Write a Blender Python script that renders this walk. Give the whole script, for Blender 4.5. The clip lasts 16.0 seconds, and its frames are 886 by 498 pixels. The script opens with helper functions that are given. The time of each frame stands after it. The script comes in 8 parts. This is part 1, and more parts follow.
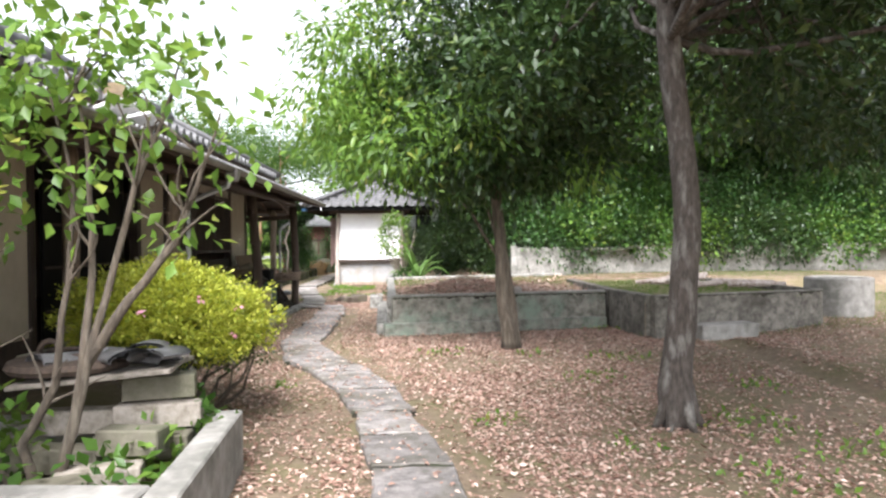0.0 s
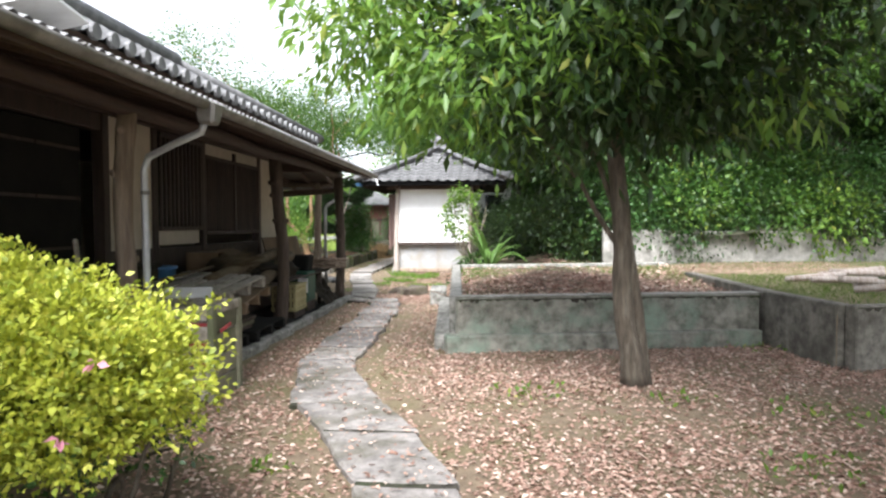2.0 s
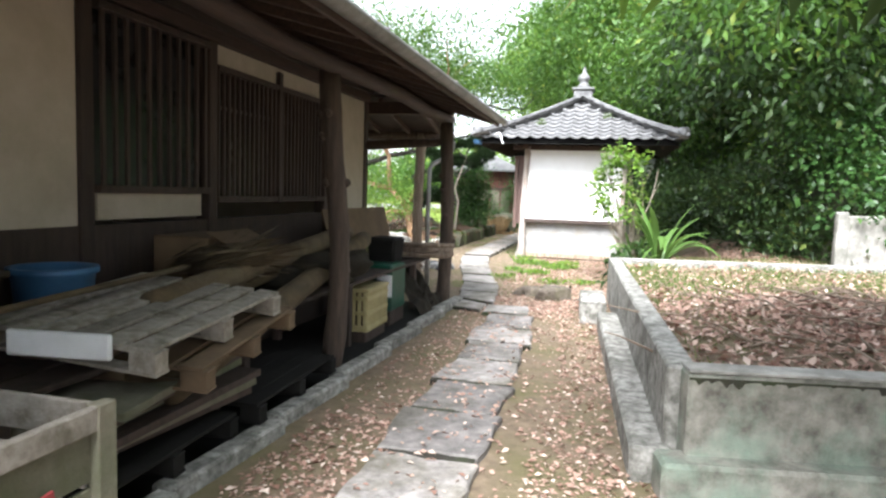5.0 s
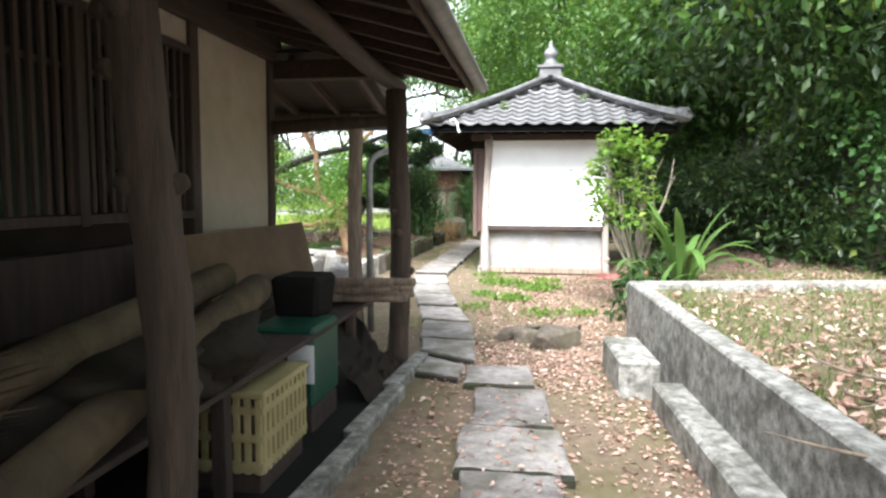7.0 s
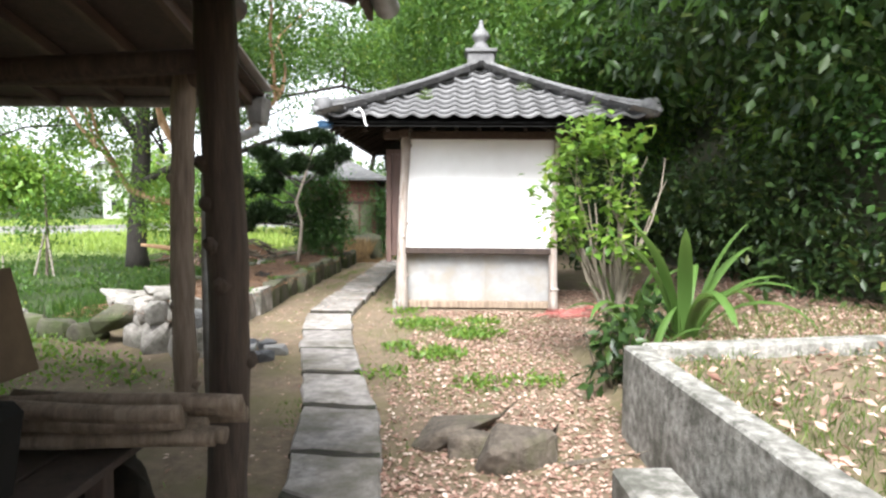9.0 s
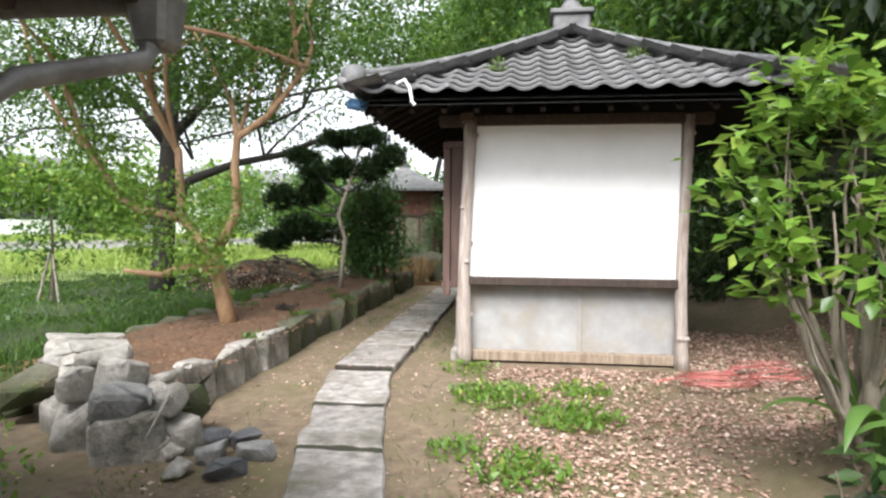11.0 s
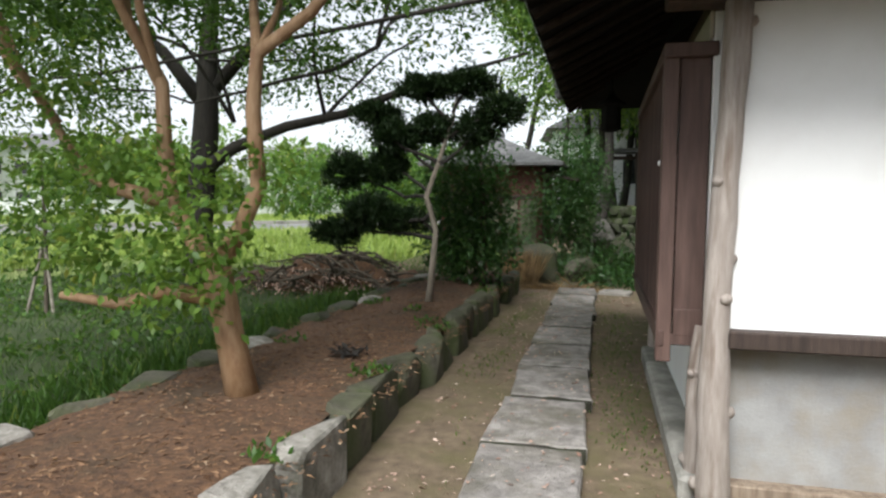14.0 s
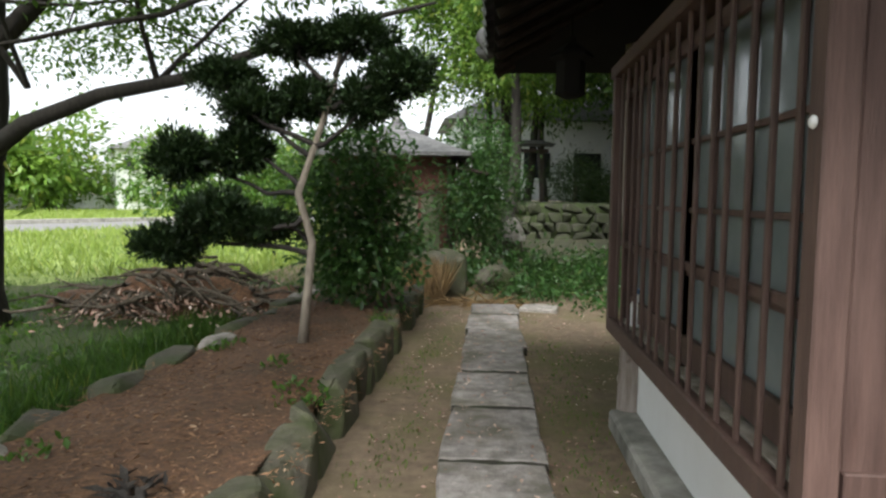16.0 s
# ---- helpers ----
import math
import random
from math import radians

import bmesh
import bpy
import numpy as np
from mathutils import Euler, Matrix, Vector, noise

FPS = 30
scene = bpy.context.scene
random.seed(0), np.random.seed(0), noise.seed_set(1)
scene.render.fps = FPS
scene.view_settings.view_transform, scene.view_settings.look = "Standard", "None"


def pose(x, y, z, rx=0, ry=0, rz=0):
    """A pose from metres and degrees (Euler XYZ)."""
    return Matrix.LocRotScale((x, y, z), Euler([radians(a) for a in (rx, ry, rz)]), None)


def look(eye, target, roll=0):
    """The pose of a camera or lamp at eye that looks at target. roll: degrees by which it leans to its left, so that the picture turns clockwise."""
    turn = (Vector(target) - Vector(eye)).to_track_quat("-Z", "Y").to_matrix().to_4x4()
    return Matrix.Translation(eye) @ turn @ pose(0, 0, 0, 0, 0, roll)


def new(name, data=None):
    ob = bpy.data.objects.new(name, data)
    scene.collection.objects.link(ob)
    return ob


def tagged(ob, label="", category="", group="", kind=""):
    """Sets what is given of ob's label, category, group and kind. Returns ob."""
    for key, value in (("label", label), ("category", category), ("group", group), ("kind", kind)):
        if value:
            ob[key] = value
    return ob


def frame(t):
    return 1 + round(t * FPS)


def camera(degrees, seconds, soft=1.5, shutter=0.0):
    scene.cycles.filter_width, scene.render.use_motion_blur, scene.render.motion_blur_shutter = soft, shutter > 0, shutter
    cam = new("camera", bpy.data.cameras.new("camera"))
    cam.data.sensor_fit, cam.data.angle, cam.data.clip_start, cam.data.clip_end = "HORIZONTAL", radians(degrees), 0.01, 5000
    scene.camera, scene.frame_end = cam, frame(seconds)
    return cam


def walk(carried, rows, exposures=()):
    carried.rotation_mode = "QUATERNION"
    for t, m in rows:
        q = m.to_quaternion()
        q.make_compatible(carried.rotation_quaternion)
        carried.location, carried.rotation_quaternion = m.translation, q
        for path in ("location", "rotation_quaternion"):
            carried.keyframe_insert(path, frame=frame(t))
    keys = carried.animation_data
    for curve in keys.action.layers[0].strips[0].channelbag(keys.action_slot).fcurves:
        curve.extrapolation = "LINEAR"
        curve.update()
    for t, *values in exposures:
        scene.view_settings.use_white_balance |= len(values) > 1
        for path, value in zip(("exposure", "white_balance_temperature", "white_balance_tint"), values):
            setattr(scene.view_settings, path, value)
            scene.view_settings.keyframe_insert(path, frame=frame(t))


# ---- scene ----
cam = camera(68.6, 16.0, 2.4)
METRES, EYE, TILT, LEAN, TURN = 21.1, 1.5, 0.0, 0.0, -2.2
ROWS = [
    (0.0, 0.0, 0.0, 0.0, -0.01, -0.62, 0.6),
    (0.5, -0.0024, 0.0354, -0.0004, 1.31, -0.85, 0.41),
    (1.0, -0.0035, 0.0722, -0.0013, 2.61, -1.38, 0.66),
    (1.5, -0.0073, 0.1063, -0.0012, 5.52, -2.06, 0.37),
    (2.0, -0.0094, 0.1423, -0.0008, 6.0, -2.24, 0.16),
    (2.5, -0.0139, 0.1744, -0.0011, 7.95, -3.14, -0.61),
    (3.0, -0.0194, 0.2061, -0.0011, 9.28, -3.24, -0.7),
    (3.5, -0.0267, 0.2391, -0.0012, 13.02, -3.76, -0.69),
    (4.0, -0.0345, 0.2734, -0.0017, 14.54, -4.65, -0.35),
    (4.5, -0.0432, 0.3043, -0.0011, 16.34, -5.05, -1.89),
    (7.0, -0.0991, 0.4676, -0.0001, 10.68, -4.79, -0.31),
    (7.5, -0.1029, 0.5013, 0.0002, 5.08, -4.58, 0.07),
    (8.0, -0.1069, 0.5319, 0.0001, 3.23, -4.68, -0.33),
    (10.5, -0.1196, 0.6849, 0.0014, 6.5, -1.73, -0.3),
    (11.0, -0.1255, 0.7151, 0.0002, 9.52, -2.42, -0.34),
    (11.5, -0.1394, 0.743, -0.0014, 15.75, -3.28, -0.83),
    (12.0, -0.1533, 0.7732, -0.0024, 17.73, -3.56, -0.3),
    (12.5, -0.1659, 0.7956, -0.0015, 19.54, -4.37, -1.04),
    (13.0, -0.175, 0.8181, -0.0003, 19.19, -4.04, -1.02),
    (13.5, -0.179, 0.8441, 0.002, 18.16, -4.19, -0.3),
    (14.0, -0.1869, 0.8702, 0.002, 15.87, -4.17, -0.5),
    (14.5, -0.1914, 0.8982, 0.0031, 13.62, -4.06, 0.4),
    (15.0, -0.1984, 0.9234, 0.0027, 12.97, -4.01, -0.02),
    (15.5, -0.2053, 0.948, 0.0029, 8.68, -4.01, -0.43),
    (16.0, -0.209, 0.9688, 0.004, 6.58, -4.6, -0.59),
]
EXPOSURES = [(0.0, 1.80, 6150, 14), (1.5, 1.72, 6100, 12), (3.5, 2.12, 6000, 9), (4.7, 2.25, 6000, 10), (7.0, 2.08, 6000, 9), (8.2, 1.95, 6100, 10), (10.5, 1.55, 6250, 11), (11.5, 1.28, 6200, 10), (13.0, 0.92, 6200, 9), (14.5, 0.78, 6200, 8), (15.5, 0.84, 6250, 9), (16.0, 1.18, 6300, 9)]
walk(cam, [(t, pose(0, 0, EYE, TILT, LEAN, TURN) @ pose(METRES * x, METRES * y, METRES * z, 90 + pitch, roll, yaw)) for t, x, y, z, yaw, pitch, roll in ROWS], EXPOSURES)

# ---- world and sun: bright hazy overcast ----
SUN_EL, SUN_AZ = 50, 186   # degrees; azimuth counted from +y towards +x
world = bpy.data.worlds.new("world")
scene.world = world
world.use_nodes = True
wn = world.node_tree
sky = wn.nodes.new("ShaderNodeTexSky")
sky.sky_type = "NISHITA"
sky.sun_disc = False
sky.sun_elevation, sky.sun_rotation = radians(SUN_EL), radians(SUN_AZ)
sky.dust_density, sky.ozone_density, sky.air_density = 2.0, 1.0, 1.0
wn.nodes["Background"].inputs["Strength"].default_value = 0.135
soft_sky = wn.nodes.new("ShaderNodeHueSaturation")
soft_sky.inputs["Saturation"].default_value = 0.15
soft_sky.inputs["Value"].default_value = 1.0
wn.links.new(sky.outputs[0], soft_sky.inputs["Color"])
wn.links.new(soft_sky.outputs[0], wn.nodes["Background"].inputs["Color"])
sun = new("sun", bpy.data.lights.new("sun", "SUN"))
sun.data.energy, sun.data.angle, sun.data.color = 3.2, radians(32), (1.0, 0.97, 0.93)
sd = Vector((math.sin(radians(SUN_AZ)) * math.cos(radians(SUN_EL)), math.cos(radians(SUN_AZ)) * math.cos(radians(SUN_EL)), math.sin(radians(SUN_EL))))
sun.matrix_world = look(sd * 50, (0, 0, 0))

# ---- materials ----
def surf(name, c1, c2, scale=4.0, rough=0.8, bump=0.3, bscale=40.0, c3=None, spot=0.6, sscale=1.2, metal=0.0, vary=0.15, stretch=(1, 1, 1), sheen=0.5, island=False):
    """Two-scale noise surface: c1-c2 fine grain, c3 large blotches, bump, per-object variation."""
    m = bpy.data.materials.new(name)
    m.use_nodes = True
    nt = m.node_tree
    N, L = nt.nodes.new, nt.links.new
    bs = nt.nodes["Principled BSDF"]
    tc = N("ShaderNodeTexCoord")
    mp = N("ShaderNodeMapping")
    mp.inputs["Scale"].default_value = stretch
    L(tc.outputs["Object"], mp.inputs["Vector"])

    def noise_tex(s, d=6.0):
        n = N("ShaderNodeTexNoise")
        n.inputs["Scale"].default_value, n.inputs["Detail"].default_value = s, d
        n.inputs["Roughness"].default_value = 0.65
        L(mp.outputs[0], n.inputs["Vector"])
        return n

    def mix(a, b, f, mode="MIX"):
        x = N("ShaderNodeMix")
        x.data_type, x.blend_type = "RGBA", mode
        for sock, val in ((x.inputs[6], a), (x.inputs[7], b)):
            if isinstance(val, tuple):
                sock.default_value = (*val, 1)
            else:
                L(val, sock)
        if isinstance(f, float):
            x.inputs[0].default_value = f
        else:
            L(f, x.inputs[0])
        return x.outputs[2]

    def ramp(src, lo, hi):
        r = N("ShaderNodeMapRange")
        r.inputs["From Min"].default_value, r.inputs["From Max"].default_value = lo, hi
        L(src, r.inputs["Value"])
        return r.outputs[0]

    fine = noise_tex(scale)
    col = mix(c1, c2, ramp(fine.outputs[0], 0.35, 0.65))
    if c3:
        big = noise_tex(sscale, 8.0)
        col = mix(col, c3, ramp(big.outputs[0], spot - 0.08, spot + 0.12))
    if vary:
        src = N("ShaderNodeNewGeometry").outputs["Random Per Island"] if island else N("ShaderNodeObjectInfo").outputs["Random"]
        hs = N("ShaderNodeHueSaturation")
        L(col, hs.inputs["Color"])
        r = N("ShaderNodeMapRange")
        r.inputs["To Min"].default_value, r.inputs["To Max"].default_value = 1 - vary, 1 + vary
        L(src, r.inputs["Value"])
        L(r.outputs[0], hs.inputs["Value"])
        col = hs.outputs[0]
    L(col, bs.inputs["Base Color"])
    rr = N("ShaderNodeMapRange")
    rr.inputs["To Min"].default_value, rr.inputs["To Max"].default_value = max(0.02, rough - 0.12), min(1, rough + 0.12)
    L(fine.outputs[0], rr.inputs["Value"])
    L(rr.outputs[0], bs.inputs["Roughness"])
    bs.inputs["Metallic"].default_value = metal
    bs.inputs["Specular IOR Level"].default_value = sheen
    if bump:
        bt = noise_tex(bscale, 8.0)
        bp = N("ShaderNodeBump")
        bp.inputs["Strength"].default_value, bp.inputs["Distance"].default_value = bump, 0.02
        L(bt.outputs[0], bp.inputs["Height"])
        L(bp.outputs[0], bs.inputs["Normal"])
    return m


def leaf_mat(name, c1, c2, c3=None, rough=0.45, trans=0.35, odd=0.06):
    """Leaf: colour varies leaf by leaf, part of the light passes through."""
    m = bpy.data.materials.new(name)
    m.use_nodes = True
    nt = m.node_tree
    N, L = nt.nodes.new, nt.links.new
    bs = nt.nodes["Principled BSDF"]
    geo = N("ShaderNodeNewGeometry")
    cr = N("ShaderNodeValToRGB")
    cr.color_ramp.elements[0].color, cr.color_ramp.elements[1].color = (*c1, 1), (*c2, 1)
    if c3:
        e = cr.color_ramp.elements.new(1 - odd)
        e.color = (*c2, 1)
        cr.color_ramp.elements[2].color = (*c3, 1)
    L(geo.outputs["Random Per Island"], cr.inputs[0])
    L(cr.outputs[0], bs.inputs["Base Color"])
    bs.inputs["Roughness"].default_value = rough
    bs.inputs["Specular IOR Level"].default_value = 0.4
    tr = N("ShaderNodeBsdfTranslucent")
    br = N("ShaderNodeHueSaturation")
    br.inputs["Value"].default_value, br.inputs["Hue"].default_value = 1.5, 0.48
    L(cr.outputs[0], br.inputs["Color"])
    L(br.outputs[0], tr.inputs["Color"])
    mx = N("ShaderNodeMixShader")
    mx.inputs[0].default_value = trans
    L(bs.outputs[0], mx.inputs[1])
    L(tr.outputs[0], mx.inputs[2])
    L(mx.outputs[0], nt.nodes["Material Output"].inputs[0])
    return m


M_soil = surf("soil", (0.125, 0.09, 0.058), (0.22, 0.165, 0.108), 11, 0.95, 0.8, 60, (0.130, 0.112, 0.050), 0.53, 1.3, vary=0)
M_bedsoil = surf("red_soil", (0.055, 0.028, 0.016), (0.175, 0.092, 0.046), 24, 0.95, 0.9, 50, (0.055, 0.040, 0.022), 0.6, 1.5, vary=0)
M_slab = surf("slab_stone", (0.15, 0.137, 0.127), (0.35, 0.32, 0.297), 9, 0.85, 0.9, 30, (0.11, 0.10, 0.072), 0.54, 2.2, vary=0.26)
M_conc = surf("old_concrete", (0.21, 0.20, 0.18), (0.36, 0.345, 0.31), 7, 0.9, 0.5, 45, (0.10, 0.10, 0.08), 0.57, 1.6, vary=0.08)
M_moss_conc = surf("mossy_concrete", (0.11, 0.106, 0.09), (0.40, 0.385, 0.35), 15, 0.9, 0.7, 40, (0.085, 0.083, 0.066), 0.55, 3.2, vary=0.08)
M_bedconc = surf("weathered_bed_concrete", (0.085, 0.078, 0.062), (0.25, 0.232, 0.195), 9, 0.9, 0.7, 40, (0.06, 0.055, 0.042), 0.55, 1.8, vary=0.06)
M_verdi = surf("green_stained_concrete", (0.085, 0.08, 0.062), (0.29, 0.28, 0.235), 6.5, 0.9, 0.7, 40, (0.20, 0.26, 0.20), 0.54, 2.0, vary=0.05)
M_plaster = surf("cream_plaster", (0.44, 0.385, 0.30), (0.52, 0.46, 0.37), 3, 0.9, 0.15, 60, (0.36, 0.31, 0.235), 0.62, 0.9, vary=0)
M_white = surf("white_plaster", (0.80, 0.79, 0.77), (0.85, 0.845, 0.83), 2.5, 0.85, 0.08, 60, (0.72, 0.70, 0.66), 0.68, 1.1, vary=0)
M_grey_pl = surf("grey_plaster", (0.25, 0.245, 0.24), (0.36, 0.355, 0.345), 2.6, 0.9, 0.25, 60, (0.27, 0.235, 0.185), 0.55, 1.6, vary=0.03)
M_wood = surf("brown_timber", (0.035, 0.023, 0.018), (0.07, 0.047, 0.036), 5, 0.75, 0.5, 30, (0.025, 0.017, 0.013), 0.6, 1.5, stretch=(6, 6, 0.6), vary=0.2)
M_woodh = surf("brown_timber_beam", (0.045, 0.027, 0.020), (0.095, 0.058, 0.042), 5, 0.75, 0.5, 30, (0.06, 0.035, 0.026), 0.6, 1.5, stretch=(6, 0.6, 6), vary=0.2)
M_log = surf("weathered_log", (0.20, 0.145, 0.10), (0.33, 0.26, 0.195), 5, 0.8, 0.7, 24, (0.12, 0.085, 0.06), 0.57, 1.8, stretch=(7, 7, 0.7), vary=0.12)
M_darklog = surf("dark_log", (0.045, 0.031, 0.023), (0.10, 0.07, 0.05), 5, 0.8, 0.7, 24, (0.045, 0.03, 0.022), 0.57, 1.8, stretch=(7, 7, 0.7), vary=0.1)
M_greylog = surf("grey_peeled_log", (0.30, 0.25, 0.215), (0.46, 0.40, 0.355), 4, 0.7, 0.8, 16, (0.20, 0.145, 0.11), 0.56, 2.4, stretch=(7, 7, 0.8), vary=0.06)
M_reddoor = surf("red_brown_board", (0.07, 0.04, 0.032), (0.12, 0.072, 0.058), 5, 0.65, 0.35, 30, (0.08, 0.04, 0.03), 0.62, 1.4, stretch=(6, 6, 0.6), vary=0.12)
M_oldwood = surf("silvered_wood", (0.24, 0.21, 0.17), (0.38, 0.34, 0.29), 5, 0.85, 0.6, 30, (0.14, 0.12, 0.085), 0.57, 2.0, stretch=(4, 4, 4), vary=0.2)
M_mossw = surf("mossy_plank", (0.12, 0.11, 0.075), (0.22, 0.20, 0.15), 5, 0.9, 0.6, 30, (0.09, 0.10, 0.05), 0.55, 2.0, vary=0.2)
M_tile = surf("grey_roof_tile", (0.085, 0.084, 0.085), (0.20, 0.197, 0.195), 6, 0.62, 0.3, 30, (0.10, 0.10, 0.10), 0.58, 2.5, vary=0.22)
M_bark = surf("tree_bark", (0.055, 0.043, 0.030), (0.135, 0.108, 0.078), 7, 0.9, 1.0, 22, (0.20, 0.175, 0.135), 0.60, 3.4, stretch=(5, 5, 0.8), vary=0.05)
M_tanbark = surf("peeling_tan_bark", (0.24, 0.135, 0.065), (0.36, 0.23, 0.13), 5, 0.6, 0.5, 16, (0.22, 0.11, 0.055), 0.58, 2.2, stretch=(4, 4, 0.9), vary=0.05)
M_darkbark = surf("dark_bark", (0.022, 0.019, 0.016), (0.05, 0.042, 0.035), 6, 0.9, 0.9, 18, stretch=(5, 5, 0.8), vary=0.05)
M_yardbark = surf("lichened_bark", (0.045, 0.036, 0.028), (0.115, 0.095, 0.078), 9, 0.9, 1.0, 26, (0.26, 0.245, 0.215), 0.585, 3.2, stretch=(4, 4, 1.2), vary=0.05)
M_palebark = surf("pale_bark", (0.18, 0.15, 0.115), (0.31, 0.265, 0.21), 6, 0.85, 0.6, 20, (0.18, 0.15, 0.12), 0.6, 3, stretch=(4, 4, 0.9), vary=0.05)
M_rock = surf("garden_rock", (0.20, 0.182, 0.158), (0.42, 0.39, 0.35), 13, 0.9, 1.0, 26, (0.075, 0.072, 0.052), 0.54, 2.6, vary=0.22)
M_darkrock = surf("dark_slate_rock", (0.045, 0.047, 0.052), (0.12, 0.12, 0.125), 8, 0.75, 0.9, 18, (0.16, 0.15, 0.14), 0.62, 3.0, vary=0.15)
M_palerock = surf("pale_cut_rock", (0.20, 0.187, 0.163), (0.39, 0.367, 0.33), 10, 0.9, 1.0, 22, (0.15, 0.14, 0.11), 0.60, 4.0, vary=0.12)
M_bluerock = surf("blue_grey_rock", (0.15, 0.147, 0.142), (0.34, 0.335, 0.32), 7, 0.8, 0.9, 16, (0.10, 0.10, 0.10), 0.58, 3.0, vary=0.2)
M_mossrock = surf("mossy_rock", (0.055, 0.050, 0.036), (0.15, 0.136, 0.10), 6, 0.95, 0.9, 16, (0.050, 0.062, 0.020), 0.50, 2.0, vary=0.2)
M_rubble = surf("dark_rubble_stone", (0.030, 0.029, 0.021), (0.085, 0.080, 0.060), 7, 0.95, 0.9, 16, (0.035, 0.045, 0.016), 0.52, 2.2, vary=0.25)
M_clod = surf("earth_crusted_stone", (0.060, 0.048, 0.036), (0.16, 0.13, 0.10), 16, 0.95, 1.0, 30, (0.09, 0.085, 0.045), 0.58, 3.0, vary=0.12)
M_joint = surf("damp_joint_soil", (0.018, 0.016, 0.011), (0.045, 0.038, 0.026), 14, 0.95, 0.7, 60, (0.030, 0.040, 0.012), 0.55, 3.0, vary=0)
M_shedred = surf("faded_red_board", (0.105, 0.034, 0.027), (0.17, 0.06, 0.046), 5, 0.75, 0.4, 30, (0.07, 0.028, 0.022), 0.58, 1.6, stretch=(6, 6, 0.6), vary=0.1)
# Black for dark things; also stands in for shade under veranda and eaves.
M_dark = surf("black_and_shade", (0.010, 0.0095, 0.009), (0.017, 0.016, 0.0145), 3, 0.9, 0.1, 20, vary=0, sheen=0.15)
# rafter timber darkened to carry the shade under the hut eaves
M_eaveshade = surf("eave_shade_timber", (0.018, 0.013, 0.010), (0.036, 0.026, 0.020), 5, 0.85, 0.4, 30, stretch=(6, 6, 0.6), vary=0.2, sheen=0.2)
M_metal = surf("galvanised_pipe", (0.42, 0.44, 0.46), (0.55, 0.57, 0.58), 8, 0.45, 0.1, 30, (0.34, 0.33, 0.31), 0.62, 4, metal=0.3, vary=0.05)
M_gutter = surf("weathered_gutter", (0.16, 0.15, 0.14), (0.27, 0.26, 0.25), 8, 0.55, 0.2, 30, (0.11, 0.10, 0.085), 0.6, 3, metal=0.3, vary=0.05)
M_sheet = surf("corrugated_sheet", (0.30, 0.29, 0.28), (0.42, 0.41, 0.40), 8, 0.5, 0.2, 30, (0.17, 0.14, 0.12), 0.6, 2, metal=0.5, vary=0.05)
M_asphalt = surf("road_asphalt", (0.16, 0.155, 0.15), (0.22, 0.215, 0.21), 12, 0.9, 0.3, 40, vary=0)
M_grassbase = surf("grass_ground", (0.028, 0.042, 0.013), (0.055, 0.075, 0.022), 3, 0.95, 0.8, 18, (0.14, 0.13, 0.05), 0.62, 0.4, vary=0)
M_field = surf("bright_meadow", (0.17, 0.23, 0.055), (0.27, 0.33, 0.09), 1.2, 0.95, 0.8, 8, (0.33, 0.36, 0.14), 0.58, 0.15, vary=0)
M_hill = surf("hill_soil", (0.03, 0.035, 0.018), (0.06, 0.055, 0.03), 3, 0.95, 0.9, 8, vary=0)
M_glass = surf("dusty_frosted_glass", (0.17, 0.20, 0.205), (0.24, 0.27, 0.275), 2, 0.14, 0.03, 10, vary=0.06, sheen=0.9)
M_darkglass = surf("dark_window_glass", (0.025, 0.026, 0.028), (0.04, 0.042, 0.045), 2, 0.2, 0.03, 10, vary=0.05, sheen=0.8)
M_red = surf("red_plastic_rope", (0.46, 0.11, 0.10), (0.60, 0.24, 0.21), 8, 0.6, 0.2, 40, vary=0.2)
M_redpaint = surf("red_paint", (0.22, 0.025, 0.028), (0.32, 0.05, 0.05), 8, 0.7, 0.2, 40, vary=0.1)
M_yellowp = surf("cream_yellow_plastic", (0.30, 0.25, 0.11), (0.40, 0.34, 0.17), 5, 0.5, 0.1, 30, (0.26, 0.21, 0.10), 0.62, 3, vary=0.05)
M_greenp = surf("green_plastic", (0.008, 0.05, 0.03), (0.012, 0.075, 0.046), 5, 0.45, 0.1, 30, vary=0.05)
M_bluep = surf("blue_plastic", (0.04, 0.11, 0.22), (0.06, 0.15, 0.28), 5, 0.45, 0.1, 30, vary=0.05)
M_whitep = surf("white_plastic", (0.66, 0.66, 0.66), (0.78, 0.78, 0.78), 5, 0.5, 0.1, 30, (0.5, 0.48, 0.44), 0.62, 3, vary=0.05)
M_card = surf("brown_cardboard", (0.085, 0.056, 0.030), (0.14, 0.093, 0.052), 4, 0.85, 0.1, 30, vary=0.08)
M_straw = surf("dry_straw", (0.20, 0.13, 0.06), (0.36, 0.24, 0.11), 6, 0.8, 0.4, 30, vary=0.25, island=True)
M_mat = surf("rolled_reed_mat", (0.060, 0.042, 0.021), (0.125, 0.088, 0.045), 6, 0.85, 0.6, 40, (0.15, 0.115, 0.066), 0.6, 2, vary=0.1)
M_tarp = surf("dark_brown_tarp", (0.014, 0.012, 0.009), (0.034, 0.027, 0.018), 5, 0.8, 0.5, 20, vary=0.1, sheen=0.2)
M_farwall = surf("pale_render", (0.66, 0.67, 0.68), (0.74, 0.75, 0.75), 2, 0.9, 0.1, 20, vary=0.05)
M_pink = leaf_mat("pink_petals", (0.66, 0.26, 0.36), (0.80, 0.44, 0.52), None, 0.6, 0.3)
